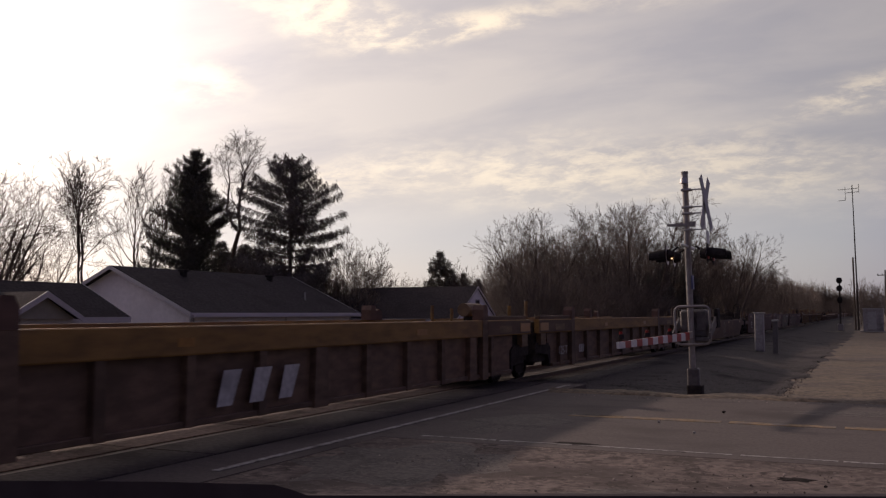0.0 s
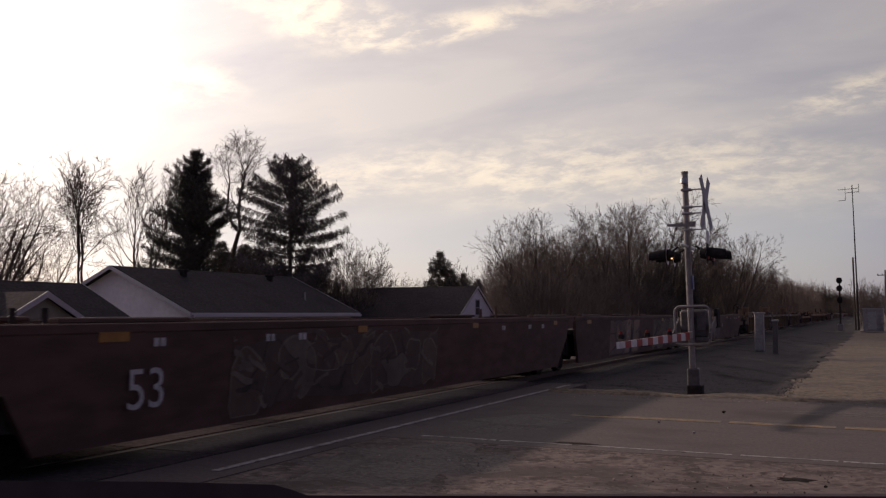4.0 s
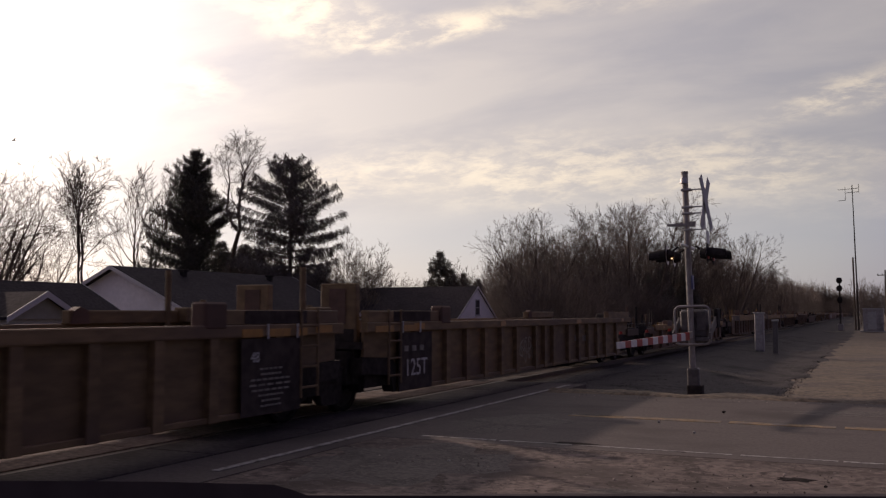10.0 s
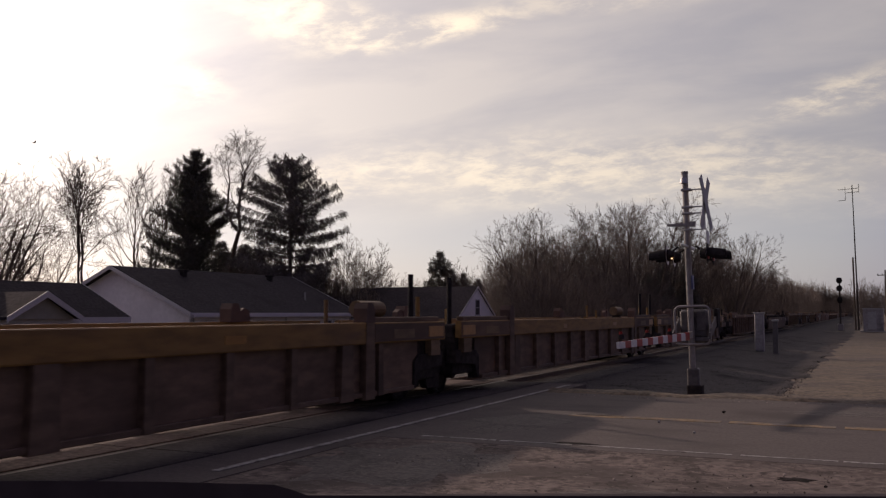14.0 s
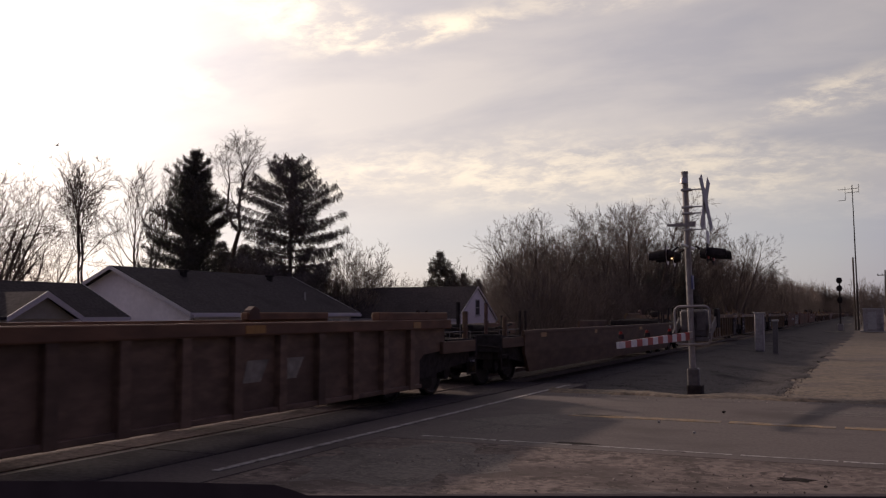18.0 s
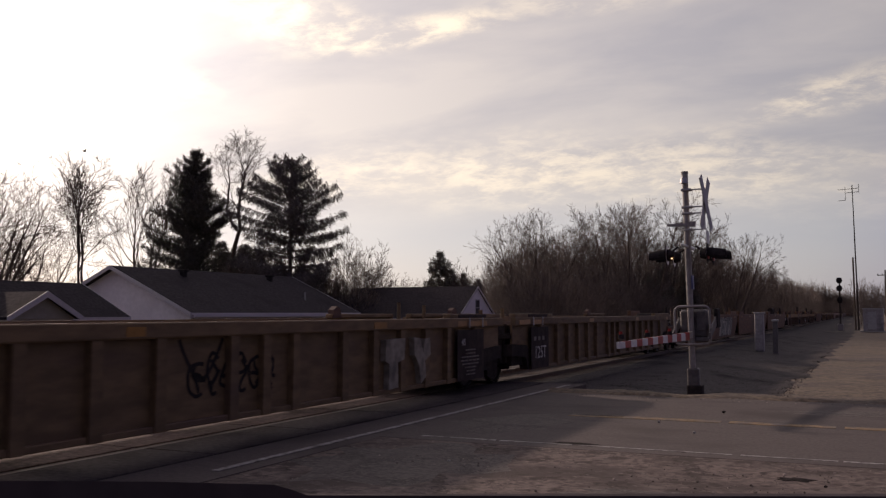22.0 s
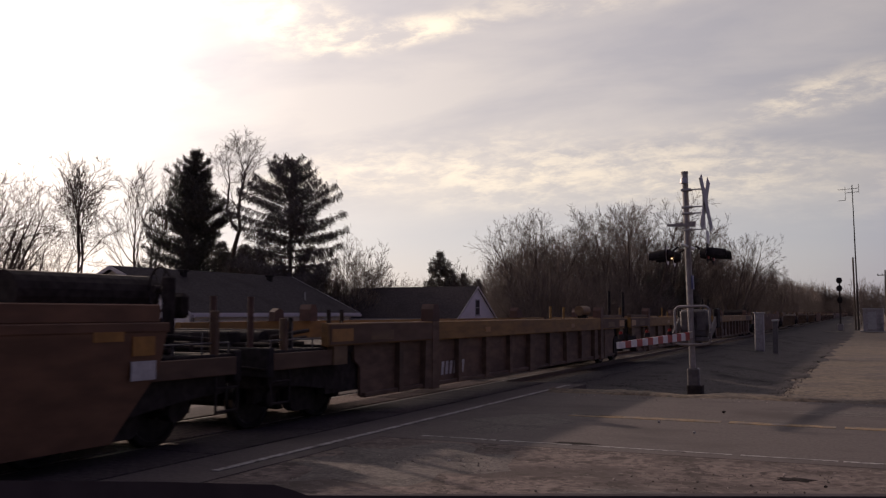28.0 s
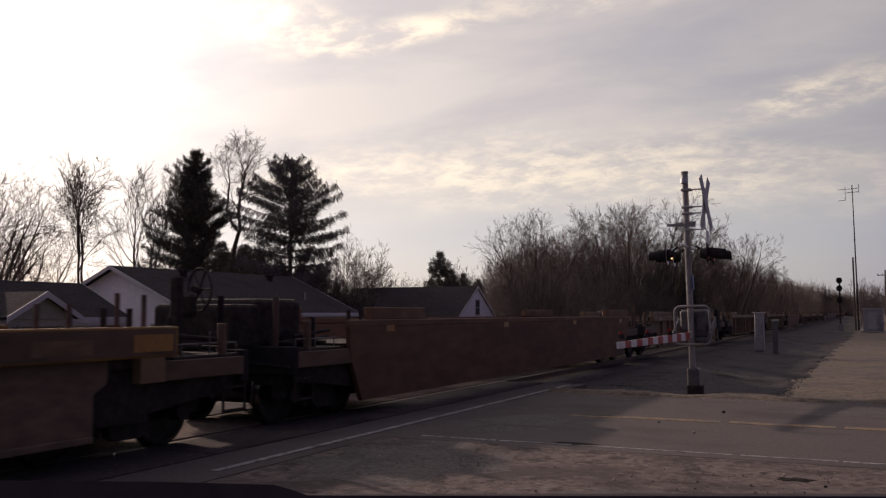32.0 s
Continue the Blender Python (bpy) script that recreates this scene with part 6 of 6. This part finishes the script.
def bare_tree(seed, height, stems=1, spread=1.0, kids=(7, 6, 6, 5), bole=0.3, fan=0.25, fine_r=0.009, girth=1.0, up=0.10, wander=1.0, leaders=None):
    """A leafless tree: trunk and limbs in one mesh, twigs in another. leaders: the bends of its main limbs, each a list of
    (out, side, up) in metres from the foot, for a tree of marked shape."""
    rng = random.Random(seed)
    big, fine = Wood(), Wood()
    levels = len(kids)

    def sprout(pts, rad, length, lev, start):
        segs = len(pts) - 1
        n = kids[lev] + rng.randint(-1, 1)
        turn = rng.uniform(0, 6.28)
        for k in range(n):
            f = min(start + (1 - start) * (k + rng.random()) / n, 0.99)
            i = min(int(f * segs), segs - 1)
            q = pts[i].lerp(pts[i + 1], f * segs - i)
            ax = (pts[i + 1] - pts[i]).normalized()
            turn += 2.4 + rng.uniform(-0.6, 0.6)
            u = ax.orthogonal().normalized()
            side = u * math.cos(turn) + ax.cross(u) * math.sin(turn)
            ang = spread * rng.uniform(0.42, 0.85) * (1.0 if lev else 0.85)
            nd = (ax * math.cos(ang) + side * math.sin(ang)).normalized()
            ln = length * (0.62 - 0.34 * f) * rng.uniform(0.75, 1.15) if lev == 0 else length * (0.66 - 0.3 * f) * rng.uniform(0.65, 1.15)
            r = rad[i] + (rad[i + 1] - rad[i]) * (f * segs - i)
            grow(q, nd, ln, max(fine_r, r * rng.uniform(0.42, 0.62)), lev + 1)

    def grow(p, d, length, r, lev):
        if lev == levels:
            d = (d + Vector((0, 0, 0.25))).normalized()
            fine.twig(p, p + d * length * 1.1, fine_r * 0.85)
            return
        segs = (9, 6, 3, 1)[min(lev, 3)]
        pts, rad = [p], [r]
        for i in range(segs):
            d = jitter(rng, d + Vector((0, 0, up * (0.5, 1, 1, 1)[min(lev, 3)])), wander * (0.06, 0.13, 0.16, 0.17)[min(lev, 3)])
            p = p + d * length / segs
            pts.append(p)
            rad.append(max(fine_r * (0.55 if lev > 1 and i == segs - 1 else 1.0), r * (1 - 0.85 * (i + 1) / segs)))
        (big if lev < 2 else fine).tube(pts, rad, (7, 5, 3, 3)[min(lev, 3)])
        sprout(pts, rad, length, lev, bole if lev == 0 else 0.2)

    if leaders:
        for pts, r in leaders:
            pts = [Vector(q) for q in pts]
            dense, rad = [], []
            for i in range(len(pts) - 1):
                for k in range(3):
                    j = Vector((rng.gauss(0, 0.05), rng.gauss(0, 0.05), 0)) * (i + k > 0)
                    dense.append(pts[i].lerp(pts[i + 1], k / 3) + j)
            dense.append(pts[-1])
            m = len(dense) - 1
            rad = [max(fine_r, r * (1 - 0.8 * i / m)) for i in range(m + 1)]
            big.tube(dense, rad, 7)
            sprout(dense, rad, height, 0, bole)
    else:
        for st in range(stems):
            an = 2 * math.pi * st / stems + rng.uniform(-0.5, 0.5)
            o = fan * rng.uniform(0.6, 1.3) if stems > 1 else 0.03
            d = Vector((o * math.cos(an), o * math.sin(an), 1)).normalized()
            w = 0.25 * (stems > 1)
            grow(Vector((w * math.cos(an), w * math.sin(an), -0.3)), d, height * rng.uniform(0.86, 1.0), girth * height * 0.0145 / (1 + 0.2 * (stems - 1)), 0)
    t = empty("bare_tree")
    part("trunk", big.mesh("trunk", M_BARK), None, t)
    part("crown", fine.mesh("crown", M_TWIG), None, t, "bare twigs")
    return t


def along(table, f):
    """Linear reading of a short table of pairs."""
    for (a, u), (b, v) in zip(table, table[1:]):
        if f <= b:
            return u + (v - u) * max(0.0, (f - a)) / (b - a)
    return table[-1][1]


def conifer(seed, height, profile, material, rise, droop, tufts, tuft, hang, gap, width=0.03, per=(4, 6), rough=0.6, tops=((0.0, 0.0, 1.0),)):
    """An evergreen: whorls of limbs to an uneven outline, each limb set with many needle tufts. rise, droop: at the foot and
    at the top; tops: leading shoots as (x, y, share of the height);
    rough: how lumpy the outline is."""
    rng = random.Random(seed)
    trunk, crown = Wood(), Wood()
    for tx, ty, share in tops:
        hh = height * share
        trunk.tube([Vector((0, 0, -0.3)), Vector((tx * 0.3, ty * 0.3, hh * 0.5)), Vector((tx, ty, hh))], [height * 0.016, height * 0.009, 0.02], 8)
        z = height * 0.08 if share == 1.0 else hh * 0.72
        while z < hh * 0.99:
            f = z / hh
            n = rng.randint(*per)
            a0 = rng.uniform(0, 6.28)
            for k in range(n):
                a = a0 + 2 * math.pi * k / n + rng.uniform(-0.4, 0.4)
                lump = 0.8 + rough * noise.noise(Vector((math.cos(a) * 1.4, math.sin(a) * 1.4, z * 0.45 + seed)))
                ln = max(0.3, along(profile, f) * rng.uniform(0.74, 1.1) * lump * 1.15 * (1.0 if share == 1.0 else 0.75))
                out = Vector((math.cos(a), math.sin(a), 0))
                up = rise[0] + (rise[1] - rise[0]) * f ** 2
                dr = droop[0] + (droop[1] - droop[0]) * f
                foot = Vector((tx, ty, 0)) * f
                pts = [foot + Vector((0, 0, z - up * ln * 0.5)) + out * ln * q + Vector((0, 0, ln * (up * q - dr * q * q + dr * 0.9 * q ** 4))) for q in (0, 0.25, 0.5, 0.75, 1)]
                trunk.tube(pts, [0.06, 0.05, 0.035, 0.025, 0.012], 3)
                side = Vector((-out.y, out.x, 0))
                for j in range(int(tufts * ln) + 8):
                    q = rng.uniform(0.12, 1.0) ** 0.8
                    i = min(int(q * 4), 3)
                    p = pts[i].lerp(pts[i + 1], q * 4 - i)
                    p = p + side * rng.gauss(0, 0.13 * ln * (1.15 - q) + 0.05) + Vector((0, 0, rng.gauss(-0.1 * hang, tuft * 0.3)))
                    d = side * rng.uniform(-1, 1) + out * rng.uniform(-0.2, 1.0) + Vector((0, 0, rng.uniform(-0.6, 0.7) - hang))
                    crown.twig(p, p + d.normalized() * rng.uniform(0.4, 1.1) * tuft, rng.uniform(0.7, 1.3) * width)
            z += gap * rng.uniform(0.7, 1.3)
    t = empty("conifer")
    part("trunk", trunk.mesh("trunk", M_BARK), None, t)
    part("crown", crown.mesh("crown", material), None, t, "dark evergreen needles")
    return t


def undergrowth():
    """Tangled stems and twigs that fill the wood along the railway up to its lower crowns."""
    rng = random.Random(90)
    w = Wood()
    tops = [(2.0, 0.05), (4.5, 0.078), (6.4, 0.088), (8.7, 0.078), (13.0, 0.078), (16.2, 0.078), (17.7, 0.068), (18.8, 0.052), (20.0, 0.044), (21.1, 0.036), (22.5, 0.032), (23.6, 0.022), (24.3, 0.012)]
    for _ in range(60000):
        b = 2.5 + 21.7 * rng.random() ** 0.85
        depth = min(520, rng.uniform(21, 34) / max(0.02, math.sin(radians(HEADING - b))) * math.cos(radians(b)))
        if depth < 84:
            depth = rng.uniform(84, 108)
        k = depth / 90
        h = (depth * along(tops, b) + 1.69) * rng.uniform(0.45, 0.9)
        a, r = radians(b - HEADING), depth / math.cos(radians(b))
        p = Vector((r * math.sin(a), r * math.cos(a), -0.6 + (h + 0.4) * rng.random() ** 1.35))
        d = Vector((rng.gauss(0, 0.32), rng.gauss(0, 0.32), rng.uniform(0.4, 1))).normalized()
        w.twig(p, p + d * rng.uniform(0.6, 2.2) * k ** 0.7, rng.uniform(0.012, 0.03) * k ** 0.8)
    me = w.mesh("undergrowth", M_TWIG)
    tagged(new("undergrowth", me), "dense brown leafless undergrowth of the wood along the railway", "undergrowth", kind="stuff")


def place(ob, px, depth, size=1.0, turn=0.0, sink=0.0):
    """Sets a tree on the ground along a bearing (degrees right of the view's axis) at a distance along that axis."""
    a = radians(px - HEADING)
    r = depth / math.cos(radians(px))
    x, y = r * math.sin(a), r * math.cos(a)
    ob.matrix_basis = Matrix.Translation((x, y, ground_height(x, y) - sink)) @ Matrix.Rotation(turn, 4, "Z") @ Matrix.Scale(size, 4)
    return ob


def again(ob, px, depth, size, turn, label):
    """Another tree like ob elsewhere."""
    made = copy_thing(ob, Matrix())
    place(made, px, depth, size, turn)
    return tagged(made, label)


def trees():
    tall = "tall bare deciduous tree behind the houses"
    row = "bare deciduous tree in the row along the railway"
    side_on = radians(-HEADING)      # turns a tree's own x to the side across the view
    # behind the houses
    a = tagged(place(bare_tree(3, 12.4, 5, 1.1, (8, 5, 5, 5), 0.12, 0.42, fine_r=0.0135, girth=2.1, up=0.06), -26.4, 70), "spreading bare tree with many arching stems", "tree")
    b = tagged(place(bare_tree(5, 8.6, kids=(9, 6, 5, 5), bole=0.36, spread=1.05, up=0.07, fine_r=0.014, wander=1.2, leaders=[
        ([(-0.4, 0, -0.3), (-0.5, 0.1, 4.5), (-0.8, 0.2, 7.2), (-1.25, 0.1, 9.4), (-1.75, 0.6, 11.8)], 0.13),
        ([(-0.1, 0.3, -0.3), (-0.2, 0.3, 4.8), (-0.35, 0.3, 8.0), (-0.15, -0.3, 10.8), (0.0, -0.8, 12.8)], 0.13),
        ([(0.35, 0, -0.3), (0.3, -0.1, 5.0), (0.35, -0.2, 8.6), (0.75, -0.4, 11.2), (1.2, 0.1, 12.8)], 0.12)]), -21.7, 72, 0.985, turn=side_on), "tall bare tree with three upright stems", "tree")
    c = tagged(place(bare_tree(8, 12.9, 2, 0.75, (11, 6, 5, 5), 0.36, 0.05, fine_r=0.014, girth=1.3, up=0.1), -18.2, 74), "slim upright bare tree with two stems", "tree")
    d = tagged(place(bare_tree(19, 7.6, kids=(8, 6, 5, 5), bole=0.6, spread=1.05, up=0.07, fine_r=0.009, wander=1.3, leaders=[
        ([(-0.4, 0, -0.3), (-0.1, 0, 6.0), (0.5, 0.1, 8.6), (1.2, 0.2, 10.0), (1.35, 0, 12.4), (2.0, 0.2, 14.4), (2.4, 0.3, 16.0)], 0.26),
        ([(1.1, 0, 9.9), (0.3, -0.2, 10.8), (-0.15, -0.3, 11.8), (-0.45, 0, 13.9), (-0.8, 0.2, 15.0), (-1.3, 0.2, 16.3)], 0.15),
        ([(1.9, 0.1, 14.4), (1.2, 0.3, 15.2), (0.9, 0.5, 16.2)], 0.08),
        ([(1.4, 0.1, 12.5), (2.6, 0.3, 12.9), (4.4, 0.5, 13.1)], 0.09)]), -13.1, 78, 0.965, turn=side_on), "tall leaning bare tree between two conifers", "tree")
    e = tagged(place(bare_tree(21, 7.4, 5, 0.95, (6, 5, 4, 4), 0.12, 0.35, fine_r=0.0105), -4.9, 84), "small many-stemmed bare tree", "tree")
    # wood along the railway
    f = tagged(place(bare_tree(34, 10.6, 5, 0.88, (9, 6, 5, 5), 0.14, 0.34, fine_r=0.0105, girth=1.8, up=0.06, wander=0.9), 5.5, 88), "broad bare tree at the edge of the wood", "tree")
    g = tagged(place(bare_tree(55, 12.8, 3, 0.95, (9, 6, 5, 5), 0.28, 0.22, fine_r=0.0105, girth=1.9, up=0.05, wander=1.05), 10.9, 92), "bare tree with strong forking limbs", "tree")
    s = bare_tree(77, 4.8, 8, 1.0, (6, 5, 5), 0.08, 0.35, fine_r=0.0105, up=0.08)
    tagged(place(s, 7.0, 78), "brown leafless thicket shrub", "shrub", "shrubs along the railway")
    pine = tagged(place(conifer(4, 15.4, [(0, 3.0), (0.3, 3.3), (0.5, 3.5), (0.62, 3.1), (0.7, 2.3), (0.78, 1.8), (0.86, 1.5), (0.93, 0.95), (1, 0.25)], M_NEEDLE, (0.3, 0.8), (0.1, 0.0), 112, 0.4, -0.35, 0.29, 0.019, (5, 7), rough=0.75,
                                  tops=((0.5, 0.0, 1.0), (-0.75, 0.2, 0.9))), -15.4, 72, turn=side_on), "dense dark green pine behind the white house", "tree")
    spruce = tagged(place(conifer(9, 14.9, [(0, 4.4), (0.3, 4.7), (0.54, 4.9), (0.69, 4.7), (0.8, 3.9), (0.88, 2.9), (0.94, 1.7), (1, 0.9)], M_NEEDLE_B, (0.0, 0.75), (0.28, 0.1), 85, 0.5, 0.85, 0.64, 0.025, (5, 7)), -9.5, 72), "drooping dark spruce behind the white house", "tree")
    low = tagged(place(conifer(14, 9.2, [(0, 2.6), (0.3, 2.7), (0.6, 1.9), (0.85, 1.1), (1, 0.3)], M_NEEDLE, (0.35, 0.5), (0.1, 0.0), 34, 0.5, 0.0, 0.42, 0.042), -13.6, 86), "dense dark pine behind the white house", "tree")
    again(low, 0.5, 112, 0.86, 3.0, "small dark pine beyond the garage house")
    again(low, -0.75, 114, 0.74, 2.0, "small dark pine beyond the garage house")
    again(low, -0.2, 108, 1.06, 1.0, "small dark pine beyond the garage house")
    for px, depth, size in ((12.7, 101, 0.72), (13.5, 103, 0.86), (14.9, 108, 0.86)):
        again(low, px, depth, size, px, "dark evergreen among the bare trees along the railway")
    again(spruce, -12.4, 88, 0.6, 2.0, "dark spruce behind the white house")
    for px, depth, size in ((-13.0, 80, 0.76), (-11.4, 86, 0.9), (-10.2, 84, 0.8), (-8.8, 86, 0.8), (-7.6, 82, 0.7), (-6.6, 84, 0.55), (-17.2, 80, 0.55)):
        again(low, px, depth, size, px, "low dark evergreen behind the white house")
    again(low, 1.3, 116, 0.82, 4.0, "small dark pine beyond the garage house")
    again(low, 2.2, 122, 0.76, 0.3, "small dark pine beyond the garage house")
    rng = random.Random(31)
    for px, depth, size, kind in ((-28.4, 66, 1.02, a), (-24.2, 82, 0.84, a), (-23.6, 96, 0.6, e), (-20.2, 92, 0.72, e), (-19.4, 90, 0.8, e), (-17.6, 96, 0.75, e), (-6.0, 88, 1.05, e), (-5.3, 84, 1.1, e), (-4.2, 90, 0.9, e), (-2.9, 104, 0.8, e), (-2.1, 108, 0.8, e),
                                  (-1.4, 124, 0.8, e), (0.9, 108, 1.0, e), (1.6, 118, 0.9, e), (-12.6, 84, 1.0, e), (24.75, 172, 0.95, e), (25.05, 168, 0.9, e), (24.5, 176, 0.8, e)):
        again(kind, px, depth, size, rng.uniform(0, 6.28), tall if px < 20 else "bare reddish-brown tree far along the railway")
    for px, depth, size, kind in ((4.6, 96, 0.8, f), (6.3, 92, 1.0, f), (7.1, 98, 0.98, f), (8.2, 96, 0.9, f), (9.3, 104, 1.0, g), (12.6, 100, 1.04, g), (13.7, 108, 1.14, g), (11.8, 104, 1.12, f), 
                                  (14.6, 112, 1.04, g), (15.4, 116, 0.98, f), (16.2, 116, 0.96, f), (17.6, 120, 0.93, g), (18.1, 126, 0.8, f), (16.9, 126, 0.85, f), (10.2, 108, 0.86, f)):
        again(kind, px, depth, size * rng.uniform(0.9, 1.06), rng.uniform(0, 6.28), row)
    for i in range(16):
        px = 18.6 + 0.36 * i
        depth = min(500, (15.5 + rng.uniform(-0.8, 3.0)) / math.sin(radians(HEADING - px)) * math.cos(radians(px)))
        again(e, px, depth, 1.4 * rng.uniform(0.8, 0.95) * (1.0 if px < 21 else 0.95), rng.uniform(0, 6.28), row)
    for i in range(44):
        px = 6.0 + 18.4 * (i / 44) + rng.uniform(-0.3, 0.3)
        depth = (20.0 + rng.uniform(-4, 5)) / max(0.02, math.sin(radians(HEADING - px))) * math.cos(radians(px))
        again(s, px, min(depth, 420), rng.uniform(0.75, 1.35), rng.uniform(0, 6.28), "brown leafless thicket shrub")
    for px, depth, size in ((-2.5, 98, 0.8), (-1.2, 102, 0.8), (0.6, 105, 0.9), (2.0, 98, 1.0), (3.0, 94, 1.1), (4.0, 90, 1.0), (-18.0, 80, 1.2), (-18.9, 82, 1.1), (-17.3, 78, 1.3), (-19.9, 84, 1.2), (-10.3, 77, 1.5), (-9.4, 78, 1.5), (-7.2, 79, 1.4), (-14.2, 77, 1.5), (-13.2, 79, 1.6), (-12.2, 78, 1.4), (-11.2, 77, 1.5), (-8.2, 78, 1.2), (-6.4, 80, 1.3), (-5.0, 82, 1.1), (-26.4, 68, 0.9), (-15.6, 77, 1.0), (-5.6, 84, 1.0), (-7.5, 82, 0.9), (-20.6, 74, 0.9), (-19.6, 76, 1.0), (-24.8, 70, 0.8), (25.2, 140, 1.0), (25.8, 180, 1.4), (26.2, 160, 1.3), (26.9, 200, 1.2), (24.4, 170, 1.2), (24.8, 175, 1.5), (25.0, 165, 1.6), (25.3, 172, 1.3), (27.6, 230, 1.5), (28.6, 240, 1.4)):
        again(s, px, depth, size, rng.uniform(0, 6.28), "brown leafless thicket shrub")
    undergrowth()
    bush = empty("evergreen_bush")
    rngb = random.Random(2)
    w = Wood()
    for _ in range(2600):
        dd = Vector((rngb.gauss(0, 1), rngb.gauss(0, 1), rngb.gauss(0, 1))).normalized()
        p = Vector((dd.x * 1.6, dd.y * 1.9, 0.62 + dd.z * 0.62)) * rngb.uniform(0.7, 1.0)
        w.spike(p, p + jitter(rngb, dd, 0.5) * rngb.uniform(0.1, 0.3), 0.035)
    part("foliage", w.mesh("foliage", M_NEEDLE), None, bush)
    bush.matrix_basis = pose(-27.6, 23.0, HOUSE_Z) @ Matrix.Diagonal((1.1, 1.1, 1.5, 1))
    tagged(bush, "rounded dark evergreen bush before the porch", "shrub")


trees()


# ---------------------------------------------------------------- bird
def bird_thing():
    b = empty("bird")
    tagged(b, "small dark bird gliding in the bright sky", "bird")
    bm = bmesh.new()
    prism(bm, [(-0.09, 0), (-0.03, 0.05), (0.2, 0.03), (0.32, 0.0), (0.2, -0.04), (-0.03, -0.05)], "x", -0.05, 0.05)
    part("body", bm, M_BLACK, b)
    for sx in (1, -1):
        part("wing", P([(sx * 0.03, 0.1), (sx * 0.34, 0.06), (sx * 0.62, -0.06), (sx * 0.3, -0.08), (sx * 0.03, -0.1)], "z", 0.02, 0.035), M_BLACK, b, at=pose(0, 0.05, 0, 0, -sx * 18, 0))
    return b


bird = bird_thing()


# ---------------------------------------------------------------- ledge in front of the camera
def ledge():
    v = empty("vehicle_ledge", VIEW @ Matrix.Translation((0, 0, -0.7)))
    tagged(v, "black rubber-trimmed vehicle window ledge close to the camera", "window ledge")
    k = 0.7 / 1618.0
    pts = [(-900 * k, -409 * k), (-500 * k, -412 * k), (-300 * k, -417 * k), (-270 * k, -425 * k), (-240 * k, -436 * k), (900 * k, -438 * k), (900 * k, -520 * k), (-900 * k, -520 * k)]
    bm = P(pts, "z", -0.004, 0.0)
    for q in bm.verts:
        if q.co.z < -0.002:
            q.co.y -= 0.005
    part("rubber_trim", bm, M_RUBBER, v)
    part("sill_panel", B(-900 * k, 900 * k, -600 * k, -470 * k, -0.06, -0.008), M_RUBBER, v)


ledge()


# ---------------------------------------------------------------- what moves
CLOUD_DRIFT = (-4.0, -0.6)


def motions():
    for car, t0 in trains:
        walk(car, [(t, pose(TRACK_X, ZERO_Y + SPEED * (t0 - t), 0)) for t in (0.0, 8.0, 16.0, 24.0, 32.0)])
    # the bird glides in along the bright sky and sinks behind the pine
    rows = []
    for t, bx, by in ((0.0, -60, 240), (18.0, 100, 258), (20.0, 122, 261), (24.0, 190, 290), (28.0, 300, 380), (32.0, 330, 440)):
        d = VIEW.to_3x3() @ Vector(((bx - 784) / 1618, (441 - by) / 1618, -1))
        rows.append((t, Matrix.Translation(Vector(EYE) + d * 95) @ pose(0, 0, 0, 0, 20, -70)))
    walk(bird, rows)
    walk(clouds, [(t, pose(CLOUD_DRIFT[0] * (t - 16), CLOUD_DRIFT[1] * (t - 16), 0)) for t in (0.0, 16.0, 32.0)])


motions()
